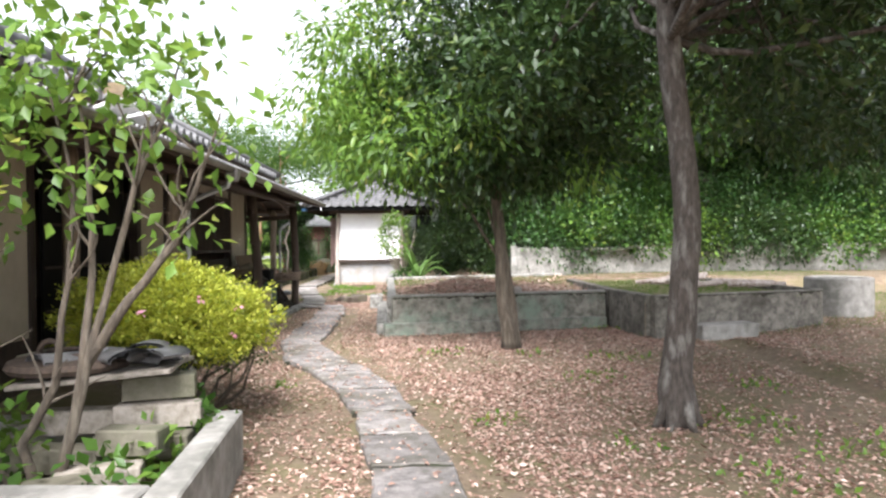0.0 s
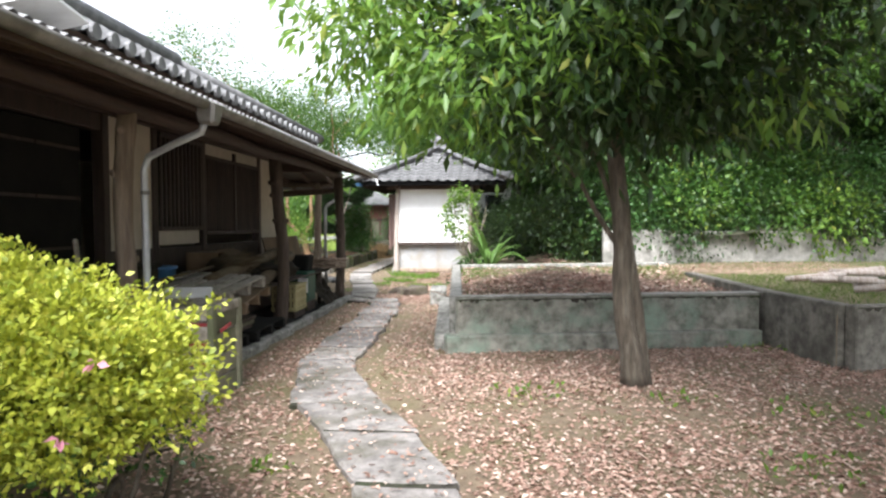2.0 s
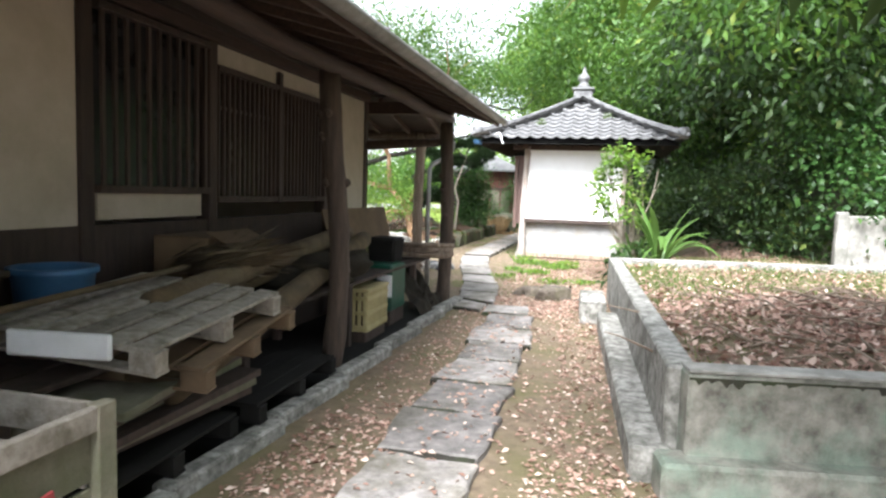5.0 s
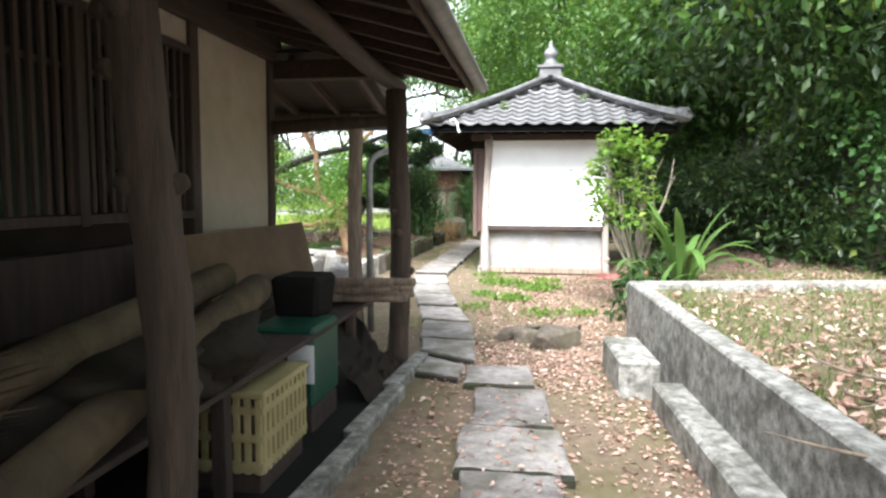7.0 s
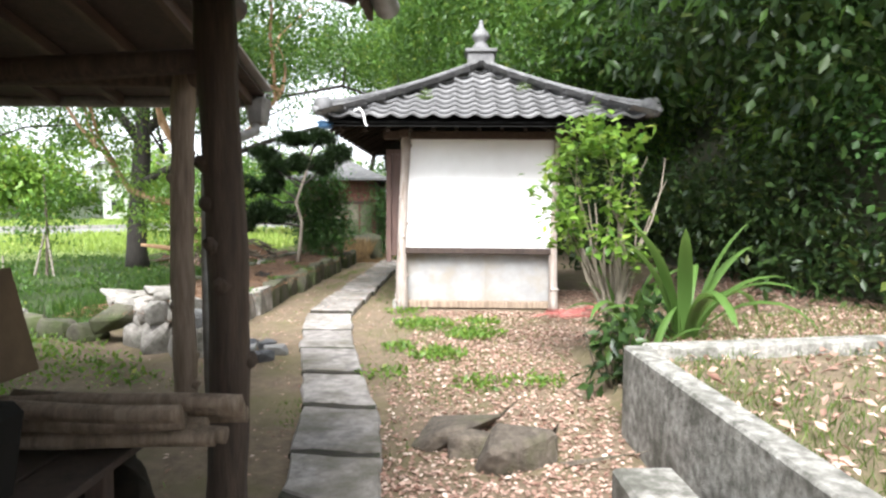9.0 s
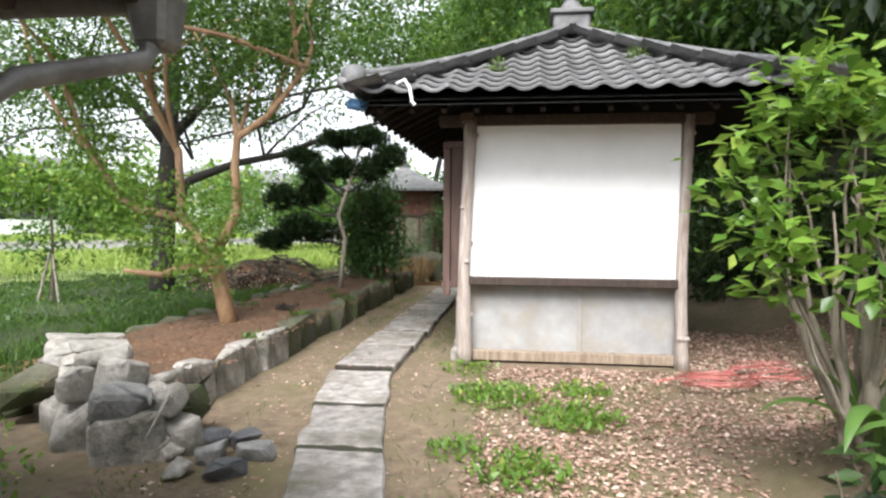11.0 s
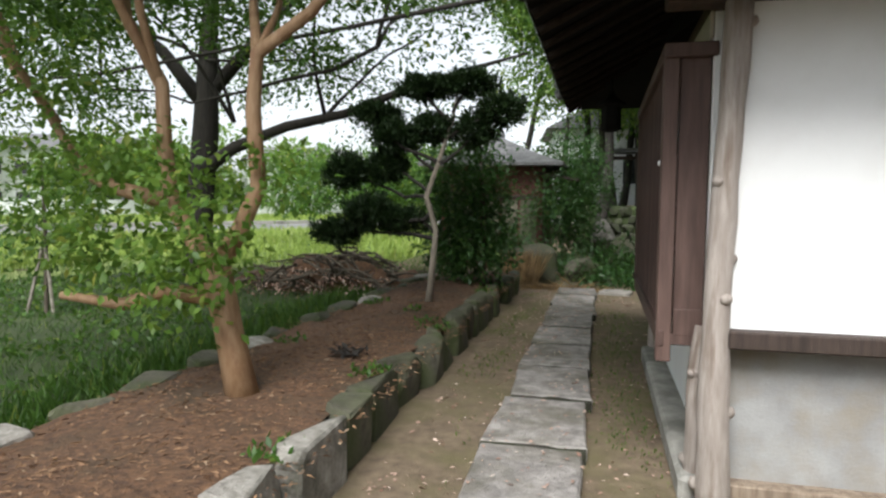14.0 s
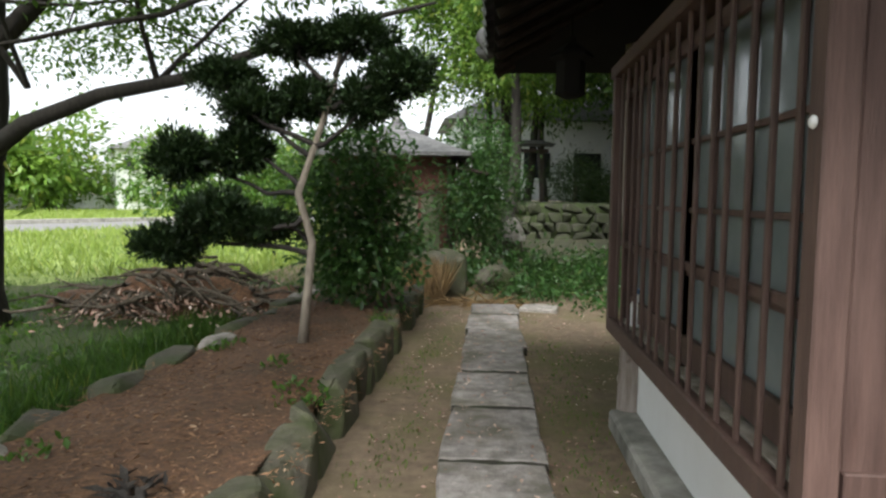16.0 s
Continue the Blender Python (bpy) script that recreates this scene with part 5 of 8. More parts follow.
crown(t, [(-6.0, 21.85, 1.28, 0.45, 0.4, 0.2), (-5.55, 21.8, 1.2, 0.35, 0.3, 0.16), (-6.5, 21.9, 1.35, 0.35, 0.3, 0.2), (-5.35, 21.75, 1.42, 0.25, 0.25, 0.18), (-6.1, 22.1, 1.75, 0.35, 0.3, 0.2), (-5.2, 22.0, 1.75, 0.22, 0.22, 0.16), (-6.9, 22.3, 1.85, 0.4, 0.35, 0.2), (-5.6, 21.7, 0.98, 0.25, 0.25, 0.14), (-7.2, 22.4, 2.4, 0.45, 0.4, 0.25)], (0.05, 0.09), L_fresh, "low_growth", seed=72, density=300, width=0.6, twig=0.1)

# dark tree on the lawn with a long reaching limb
t = thing("lawn_tree", (-9.2, 27.4, 0), "dark trunked tree on the lawn with long spreading limbs", "tree")
b = Bag()
b.tube([(-9.3, 27.4, -0.05), (-9.33, 27.4, 0.5), (-9.28, 27.45, 1.6), (-9.22, 27.5, 2.6), (-9.15, 27.5, 3.6), (-9.1, 27.6, 5.2)], [0.30, 0.22, 0.20, 0.19, 0.15, 0.09], 14, 0.14, 3)
b.tube([(-9.2, 27.4, 2.0), (-8.5, 27.1, 2.30), (-7.6, 27.0, 2.58), (-6.7, 27.0, 2.74), (-5.85, 27.0, 3.04), (-4.95, 27.0, 3.28), (-4.2, 27.0, 3.45)], [0.11, 0.09, 0.075, 0.065, 0.05, 0.035, 0.015], 10, 0.14, 4)
b.tube([(-9.15, 27.5, 2.9), (-9.8, 27.3, 3.8), (-10.6, 27.0, 4.5)], [0.12, 0.09, 0.05], 8, 0.14, 5)
b.tube([(-9.1, 27.5, 3.2), (-8.3, 27.8, 4.2), (-7.6, 28.0, 5.0)], [0.11, 0.08, 0.04], 8, 0.14, 6)
part("trunk", b, M_darkbark, t, "", True)
LT = [(-10.8, 27, 5.2, 1.6, 1.5, 0.8), (-9, 26.5, 5.8, 1.7, 1.5, 0.8), (-7.4, 27.5, 5.3, 1.5, 1.4, 0.7), (-5.8, 26.8, 4.8, 1.3, 1.2, 0.6), (-4.2, 26.6, 4.7, 1.1, 1.0, 0.5), (-8.2, 26.2, 4.1, 1.0, 0.9, 0.5), (-10.5, 26, 3.9, 1.1, 1.0, 0.5), (-6.8, 26.2, 4.3, 1.0, 0.9, 0.4), (-12.3, 27.5, 4.4, 1.2, 1.2, 0.7), (-8.5, 25, 5.4, 1.6, 1.4, 0.6), (-6.6, 28.6, 5.2, 1.6, 1.4, 0.6), (-4.6, 28.4, 5.0, 1.4, 1.3, 0.6), (-5.4, 30, 5.6, 1.5, 1.4, 0.7), (-3.6, 30.2, 5.2, 1.3, 1.3, 0.6), (-10.8, 24.4, 4.8, 1.4, 1.2, 0.6), (-7.2, 27.0, 3.5, 0.7, 0.6, 0.3), (-5.6, 27.0, 3.75, 0.7, 0.6, 0.3), (-11.6, 28, 3.3, 1.2, 1.0, 0.5), (-8.0, 29, 3.7, 1.1, 1.0, 0.45), (-6.8, 29.5, 3.2, 0.9, 0.8, 0.4), (-10, 30, 3.9, 1.3, 1.1, 0.5), (-9.6, 26.0, 3.0, 0.7, 0.6, 0.3), (-12.6, 26.2, 2.9, 0.9, 0.8, 0.4)]
lb = Bag(); limbs_to(lb, [(-10.6, 27, 4.5), (-8.9, 27.6, 4.6), (-7.6, 28, 4.9), (-6.2, 26.9, 3.6), (-4.4, 26.65, 4.1), (-8.6, 27.3, 2.7), (-10.2, 27.2, 4.1), (-7.0, 27, 2.7), (-10.6, 27, 4.4)], 0.035, LT, 9, 0.12); part("branch_frame", lb, M_darkbark, t, "", True)
crown(t, LT, (0.07, 0.12), L_mid, seed=81, density=125, width=0.55, per_twig=20, twig=0.15, flat=0.3)

# garden pine trained in clouds
t = thing("garden_pine", (-5.16, 25.75, 0.35), "garden pine trained into rounded cloud pads on a pale crooked trunk", "pine tree")
b = Bag()
b.tube([(-5.16, 25.75, 0.33), (-5.13, 25.8, 0.8), (-5.12, 25.9, 1.2), (-5.25, 25.95, 1.6), (-5.12, 26.0, 2.0), (-4.98, 26.1, 2.5), (-4.95, 26.2, 2.8)], [0.048, 0.036, 0.033, 0.031, 0.027, 0.022, 0.015], 10, 0.14, 3)
part("trunk", b, M_palebark, t, "", True)
PC = [(-6.42, 26.0, 1.15, 0.30, 0.3, 0.17), (-5.97, 26.0, 1.40, 0.34, 0.35, 0.22), (-5.6, 26.1, 1.30, 0.30, 0.3, 0.15), (-6.32, 26.1, 1.90, 0.25, 0.28, 0.24), (-5.85, 26.2, 1.95, 0.26, 0.26, 0.2), (-5.72, 26.2, 2.32, 0.34, 0.32, 0.2), (-5.25, 26.2, 2.42, 0.30, 0.3, 0.18), (-5.35, 26.3, 2.92, 0.40, 0.35, 0.14), (-4.80, 26.3, 2.95, 0.34, 0.32, 0.17), (-4.72, 26.2, 2.40, 0.26, 0.26, 0.20), (-4.42, 26.2, 2.62, 0.28, 0.28, 0.22), (-6.0, 26.3, 2.62, 0.30, 0.3, 0.14)]
lb = Bag(); limbs_to(lb, [(-5.12, 25.9, 1.1), (-5.2, 25.93, 1.4), (-5.12, 25.9, 1.15), (-5.25, 25.95, 1.6), (-5.22, 25.95, 1.65), (-5.15, 26.0, 1.9), (-5.05, 26.05, 2.2), (-5.0, 26.1, 2.5), (-4.97, 26.1, 2.6), (-5.1, 26.0, 2.0), (-5.03, 26.1, 2.3), (-5.1, 26, 2.0)], 0.028, PC, 21, 0.14); part("branch_frame", lb, M_darkbark, t, "", True)
PC = [(*c[:3], c[3] * 0.88, c[4] * 0.88, c[5] * 0.82) for c in PC]
crown(t, PC, (0.05, 0.085), L_pine, "foliage", seed=85, density=5200, width=0.34, twig=0.02, hollow=0.35, droop=-0.6, spread=0.6)

# camellia beside the shed
t = thing("camellia_bush", (-4.85, 27.6, 0.3), "tall dense dark glossy camellia bush", "bush")
b = Bag(); b.tube([(-4.85, 27.6, 0.3), (-4.85, 27.6, 1.0), (-4.9, 27.6, 2.2)], [0.05, 0.045, 0.03], 8, 0.1, 3); part("trunk", b, M_bark, t, "", True)
crown(t, [(-5.12, 27.7, 1.3, 0.52, 0.6, 0.7), (-5.12, 27.7, 1.95, 0.48, 0.55, 0.6), (-4.95, 27.6, 0.95, 0.42, 0.45, 0.4), (-5.25, 27.8, 0.95, 0.4, 0.45, 0.4)], (0.07, 0.12), L_ivy, seed=87, density=620, hollow=0.55)
# ---- planting bed with its stone border ----
def hull_stone(s, seed, n=15, power=0.6):
    """An angular stone filling about the box s."""
    rnd = random.Random(seed)
    bm = bmesh.new()
    for k in range(n):
        v = Vector((rnd.gauss(0, 1), rnd.gauss(0, 1), rnd.gauss(0, 1))).normalized()
        v = Vector([math.copysign(abs(c) ** power, c) for c in v]) * rnd.uniform(0.85, 1.05)
        bm.verts.new((v.x * s[0] / 2, v.y * s[1] / 2, v.z * s[2] / 2))
    res = bmesh.ops.convex_hull(bm, input=bm.verts[:])
    bmesh.ops.delete(bm, geom=[g for g in res["geom_interior"] if isinstance(g, bmesh.types.BMVert)], context="VERTS")
    bmesh.ops.bevel(bm, geom=bm.edges[:], offset=min(s) * 0.06, segments=1, affect="EDGES")
    me = bpy.data.meshes.new("stone")
    bm.to_mesh(me)
    bm.free()
    return me


def stone(parent, c, s, seed, material, rz=0, name="stone", tilt=(0, 0), power=0.6):
    me = hull_stone(s, seed, power=power)
    o = part(name, me, material, parent)
    o.matrix_basis = pose(*c, tilt[0], tilt[1], rz)
    return o


bed = thing("planting_bed", (-5.3, 23, 0), "long planting bed of bare red brown soil edged with rough stones", "planting bed")
BED = [(-4.20, 18.95), (-4.45, 20.4), (-4.50, 24), (-4.52, 29.1), (-5.4, 29.3), (-5.85, 27.2), (-6.0, 24.5), (-6.1, 22.0), (-6.2, 20.4), (-5.6, 19.5), (-4.8, 19.0)]


def bed_z(x, y):
    return 0.34 + 0.05 * noise.noise(Vector((x * 1.3, y * 1.3, 5))) + 0.05 * math.exp(-((x + 5.3) ** 2 / 0.5))


def in_poly(x, y, poly):
    c = False
    for (x0, y0), (x1, y1) in zip(poly, poly[1:] + poly[:1]):
        if (y0 > y) != (y1 > y) and x < (x1 - x0) * (y - y0) / (y1 - y0) + x0:
            c = not c
    return c


b = Bag()
nb = 18
for j in range(74):
    y = 18.9 + j * 0.142
    lo, hi = -6.15 + 0.03 * (y - 19), -4.66
    lo = max(lo, -4.75 - (y - 18.9) * 0.95) if y < 20.5 else lo
    for i in range(nb + 1):
        x = lo + (hi - lo) * i / nb
        b.v.append((x, y, bed_z(x, y)))
b.f = [(j * (nb + 1) + i, j * (nb + 1) + i + 1, (j + 1) * (nb + 1) + i + 1, (j + 1) * (nb + 1) + i) for j in range(73) for i in range(nb)]
part("soil", b, M_bedsoil, bed, "red brown bare soil strewn with needles", True)
rnd = random.Random(4)
y, k = 19.3, 0
while y < 29.0:
    ln = rnd.uniform(0.36, 0.66)
    stone(bed, (-4.64 + rnd.uniform(-0.02, 0.03), y + ln / 2, 0.17 + rnd.uniform(-0.015, 0.015)), (0.24, ln * 1.12, 0.52), 100 + k, M_rock if y < 21.4 else M_mossrock, rnd.uniform(-2, 2), power=0.30)
    y += ln * 0.98
    k += 1
CORNER = [(-4.48, 18.86, 0.14, 0.56, 0.44, 0.50, 15, 0), (-4.50, 18.80, 0.40, 0.42, 0.30, 0.30, 25, 1), (-4.92, 18.98, 0.15, 0.36, 0.38, 0.50, 40, 0), (-4.66, 19.04, 0.46, 0.30, 0.32, 0.38, 70, 2), (-4.93, 19.02, 0.44, 0.26, 0.30, 0.30, 20, 2), (-4.84, 19.14, 0.60, 0.40, 0.28, 0.12, 12, 2), (-5.02, 19.36, 0.60, 0.46, 0.36, 0.14, 28, 2),
          (-4.20, 19.02, 0.12, 0.30, 0.36, 0.36, 80, 0), (-4.40, 19.28, 0.24, 0.32, 0.42, 0.42, 85, 3), (-5.22, 19.22, 0.14, 0.40, 0.34, 0.34, 10, 0), (-5.25, 19.50, 0.36, 0.40, 0.40, 0.36, 130, 0), (-5.55, 19.36, 0.30, 0.52, 0.40, 0.30, 8, 3), (-5.55, 19.74, 0.42, 0.42, 0.46, 0.18, 120, 2), (-5.90, 19.48, 0.12, 0.44, 0.38, 0.34, 50, 3), (-5.88, 20.10, 0.40, 0.46, 0.40, 0.20, 130, 0),
          (-6.35, 19.70, 0.12, 0.48, 0.40, 0.34, 0, 3), (-6.12, 20.50, 0.38, 0.48, 0.42, 0.22, 50, 2), (-6.8, 19.9, 0.10, 0.5, 0.4, 0.34, 20, 3), (-7.25, 20.1, 0.12, 0.55, 0.42, 0.34, 5, 0), (-7.7, 20.25, 0.10, 0.5, 0.4, 0.34, 40, 3)]
for k, (x, y, z, sx, sy, sz, rz, m_) in enumerate(CORNER):
    stone(bed, (x, y, z), (sx, sy, sz), 230 + k, (M_rock, M_bluerock, M_palerock, M_mossrock)[m_], rz, tilt=(rnd.uniform(-10, 10), rnd.uniform(-10, 10)), power=0.5)
for k in range(18):
    u = k / 17
    stone(bed, (-4.22 - 1.1 * u + rnd.uniform(-0.06, 0.06), 18.90 + 0.42 * u + rnd.uniform(-0.05, 0.06), rnd.uniform(0.06, 0.40)), (rnd.uniform(0.18, 0.30), rnd.uniform(0.18, 0.26), rnd.uniform(0.16, 0.24)), 270 + k, (M_rock, M_palerock, M_palerock)[k % 3], rnd.uniform(0, 180), tilt=(rnd.uniform(-25, 25), rnd.uniform(-25, 25)), power=0.5)
y, k = 20.8, 0
while y < 29.0:
    ln = rnd.uniform(0.4, 0.75)
    stone(bed, (-6.12 + 0.03 * (y - 20.5) + rnd.uniform(-0.06, 0.06), y + ln / 2, 0.30), (0.36, ln, 0.24), 300 + k, M_rock if k % 4 == 0 else M_mossrock, rnd.uniform(-12, 12))
    y += ln * 1.02
    k += 1
for k, (x, y, s, m_) in enumerate([(-4.05, 19.05, 0.30, M_darkrock), (-3.86, 19.14, 0.24, M_darkrock), (-3.98, 18.88, 0.30, M_bluerock), (-3.70, 18.95, 0.26, M_bluerock), (-3.74, 18.62, 0.26, M_darkrock), (-4.05, 18.62, 0.22, M_rock)]):
    o = stone(None, (x, y, gz(x, y) + s * 0.18), (s, s * 0.8, s * 0.55), 400 + k, m_, k * 50, "rock")
    tagged(o, "dark angular stone lying on earth beside the path", "rock", "stones at the corner of the bed")
for k, (x, y, sx, sy, sz, rz) in enumerate([(-1.55, 16.35, 0.58, 0.46, 0.36, 20), (-1.95, 16.8, 0.8, 0.62, 0.24, 60), (-1.75, 16.5, 0.5, 0.4, 0.2, 0)]):
    o = stone(None, (x, y, gz(x, y) + sz * 0.2), (sx, sy, sz), 420 + k, M_clod, rz, "rock")
    tagged(o, "dark earth crusted stone half sunk in leaf litter", "rock", "sunken stones by the raised bed")
o = part("stone_block", Bag().box((-0.98, 15.22, 0.12), (0.30, 0.85, 0.32), 0.018, rz=3), M_moss_conc)
tagged(o, "squared dark stone block used as a step", "stone block")

# ---- shed, rocks and terrace at the end of the path ----
shed = thing("garden_shed", (-5.8, 34.3, 0), "small red brown garden shed with a grey hipped roof", "shed")
SX, SY, SH = -5.66, 34.3, 1.15
part("front_wall", Bag().box((SX, SY - SH, 1.2), (2 * SH, 0.08, 2.5), 0.005), M_shedred, shed)
part("side_wall", Bag().box((SX + SH, SY, 1.2), (0.08, 2 * SH - 0.1, 2.5), 0.005), M_shedred, shed)
part("side_wall", Bag().box((SX - SH, SY, 1.2), (0.08, 2 * SH - 0.1, 2.5), 0.005), M_shedred, shed)
part("back_wall", Bag().box((SX, SY + SH, 1.2), (2 * SH, 0.08, 2.5), 0.005), M_shedred, shed)
for k in range(5):
    part("panel", Bag().box((SX - 0.84 + k * 0.42, SY - SH - 0.05, 0.90), (0.36, 0.03, 1.4), 0.004), M_mossw, shed, "grey weathered board panel")
part("rail", Bag().box((SX, SY - SH - 0.06, 1.66), (2.1, 0.05, 0.07), 0.004), M_wood, shed)
sroof = part("roof", Bag(), M_tile, shed, "pale grey hipped roof")
b = Bag()
e = 1.62
vv = []
for k in range(7):
    t = k / 6
    r = e * (1 - t)
    z = 2.42 + 0.72 * (0.75 * t + 0.25 * t * t)
    vv += [(SX - r, SY - r, z), (SX + r, SY - r, z), (SX + r, SY + r, z), (SX - r, SY + r, z)]
b.add(vv, [(k * 4 + i, k * 4 + (i + 1) % 4, k * 4 + 4 + (i + 1) % 4, k * 4 + 4 + i) for k in range(6) for i in range(4)])
b.add([(x, y, z - 0.07) for x, y, z in vv[:4]], [(3, 2, 1, 0)])
b.add([p for p in vv[:4]] + [(x, y, z - 0.07) for x, y, z in vv[:4]], [(4 + i, 4 + (i + 1) % 4, (i + 1) % 4, i) for i in range(4)])
part("slope", b, M_tile, sroof)
part("finial", Bag().lathe((SX, SY, 3.1), [(0.12, 0), (0.12, 0.1), (0.06, 0.14), (0.07, 0.2), (0.0, 0.28)], 10), M_tile, sroof)
part("awning", Bag().box((SX + 1.45, SY - 0.6, 2.12), (1.0, 1.6, 0.05), 0.005, ry=10), M_wood, shed)
part("awning_post", Bag().box((SX + 1.2, SY - 1.2, 1.05), (0.09, 0.09, 2.15), 0.005), M_wood, shed)

r1 = stone(None, (-4.42, 30.45, 0.36), (0.85, 0.55, 0.95), 501, M_mossrock, 15, "standing_rock", power=0.5)
tagged(r1, "upright rounded grey brown rock at the end of the path", "rock")
r2 = stone(None, (-3.55, 31.0, 0.24), (0.75, 0.6, 0.62), 502, M_mossrock, 40, "mossy_rock")
tagged(r2, "low mossy rock among ground plants", "rock")
st = thing("straw_bundle", (-4.72, 30.15, 0.1), "bundle of dry yellow straw leaning on a rock", "straw bundle")
rng = np.random.default_rng(9)
n = 420
a0 = np.stack([rng.uniform(-4.85, -4.3, n), rng.uniform(29.85, 30.15, n), rng.uniform(0.06, 0.12, n)], 1)
a1 = a0 * [1, 1, 0] + np.stack([rng.normal(0, 0.08, n), rng.uniform(0.0, 0.12, n), rng.uniform(0.3, 0.75, n)], 1)
part("stalk_mass", leaves("stalk_mass", a0, a1 - a0, (0.35, 0.7), M_straw, 0.03, -0.1, 0.2, 3, 0.12), M_straw, st)
n = 260
a0 = np.stack([rng.uniform(-4.7, -3.2, n), rng.uniform(29.5, 30.0, n), rng.uniform(0.07, 0.10, n)], 1)
part("stalk_litter", leaves("stalk_litter", a0, rng.normal(0, 1, (n, 3)) * [1, 0.6, 0.08], (0.2, 0.5), M_straw, 0.04, 0, 0.2, 4, 0.1), M_straw, st)

lan = thing("stone_lantern", (-3.2, 34.7, 0), "old grey stone garden lantern with a conical cap", "stone lantern")
part("base", Bag().lathe((-3.2, 34.7, 0), [(0.30, 0), (0.30, 0.10), (0.18, 0.14), (0.16, 0.30), (0.25, 0.34)], 12), M_mossrock, lan)
part("fire_box", Bag().box((-3.2, 34.7, 0.50), (0.40, 0.40, 0.32), 0.03), M_mossrock, lan)
part("cap", Bag().lathe((-3.2, 34.7, 0.66), [(0.31, 0), (0.31, 0.06), (0.25, 0.22), (0.15, 0.40), (0.06, 0.49), (0.0, 0.50)], 12), M_palerock, lan)

ter = thing("terrace_wall", (-0.5, 37, 0), "dark mossy rubble stone terrace wall", "wall", kind="structure")
rnd = random.Random(14)
for row in range(6):
    x = -3.4 + rnd.uniform(-0.3, 0)
    while x < 4.5:
        ln = rnd.uniform(0.25, 0.6)
        stone(ter, (x + ln / 2, 37.0 + row * 0.05, 0.12 + row * 0.24), (ln * 1.05, 0.4, 0.29), 600 + int(x * 10) + row * 97, M_rubble, rnd.uniform(-4, 4), power=0.4)
        x += ln
part("earth", Bag().box((0.8, 41.2, 0.70), (9.4, 8.0, 1.5), 0.1), M_grassbase, ter)
slope_b = Bag()
slope_b.add([(-2.9, 33.2, 0.02), (4, 33.2, 0.02), (4, 37, 0.62), (-2.9, 37, 0.55)], [(0, 1, 2, 3)])
tagged(part("bank", slope_b, M_hill), "bare earth bank below the terrace wall", "bank", kind="structure")
gate = thing("roofed_gate", (-2.5, 42, 1.45), "small dark roofed wooden gate on the terrace", "gate")
for dx in (-0.45, 0.45):
    part("gate_post", Bag().box((-2.5 + dx, 42, 2.35), (0.12, 0.12, 1.85), 0.01), M_wood, gate)
part("gate_beam", Bag().box((-2.5, 42, 3.1), (1.3, 0.12, 0.12), 0.01), M_wood, gate)
part("gate_roof", Bag().box((-2.5, 42, 3.34), (1.7, 1.0, 0.16), 0.03, taper=0.6), M_tile, gate)
t = thing("round_hedge", (-1.15, 40.5, 1.45), "dense clipped round dark hedge bush on the terrace", "bush")
crown(t, [(-1.15, 40.5, 2.1, 0.68, 0.65, 0.62)], (0.06, 0.1), L_deep, seed=610, density=900, hollow=0.6)
b = Bag(); b.tube([(-1.15, 40.5, 1.4), (-1.15, 40.5, 2.2)], [0.08, 0.04], 8); part("trunk", b, M_bark, t)


def plain_house(name, x, y, z0, w, d, h, rz, label, rows=1, roofh=1.6):
    hs = thing(name, (x, y, z0), label, "house")
    m = pose(x, y, z0, 0, 0, rz)
    part("wall", Bag().box((0, 0, h / 2), (w, d, h), 0.02, m), M_farwall, hs)
    rb = Bag()
    o = 0.5
    rb.add([(-w / 2 - o, -d / 2 - o, h), (w / 2 + o, -d / 2 - o, h), (w / 2 + o, d / 2 + o, h), (-w / 2 - o, d / 2 + o, h), (-w / 2 + d / 3, 0, h + roofh), (w / 2 - d / 3, 0, h + roofh)], [(0, 1, 5, 4), (1, 2, 5), (2, 3, 4, 5), (3, 0, 4), (3, 2, 1, 0)], m)
    part("roof", rb, M_tile, hs)
    for r in range(rows):
        for k in range(int(w / 2.2)):
            xx = -w / 2 + 1.3 + k * 2.2
            wd = part("window", Bag().box((xx, -d / 2 - 0.03, 1.5 + r * 2.7), (1.15, 0.06, 1.1), 0.01, m), M_darkglass, hs)
            part("frame", Bag().box((xx, -d / 2 - 0.05, 0.92 + r * 2.7), (1.3, 0.1, 0.08), 0.01, m), M_farwall, wd)
    return hs


plain_house("pale_house", -1.2, 52, 1.45, 9, 6, 3.4, 8, "pale rendered house beyond the terrace")
plain_house("white_house", -52, 72, 0, 16, 8, 6.0, 36, "white two storey house beyond the road", 2)
plain_house("white_house", -34, 84, 0, 14, 8, 5.6, 36, "white two storey house beyond the road", 2)
plain_house("white_house", -70, 52, 0, 18, 9, 5.8, 50, "white two storey house beyond the road", 2)
fen = thing("boundary_wall", (-48, 58, 0), "long pale block wall beyond the meadow", "wall", kind="structure")
for k in range(22):
    p = Vector((-66, 40, 0)) + rd * k * 3.0 - rn * 0.0
    b = Bag(); b.box((p.x, p.y, 0.7), (2.96, 0.2, 1.5), 0.02, rz=math.degrees(math.atan2(rd.y, rd.x))); part("panel", b, M_farwall, fen)
ft = thing("far_trees", (-60, 80, 0), "hazy green trees beyond the road", "woods", kind="stuff")
fc = []
rnd = random.Random(23)
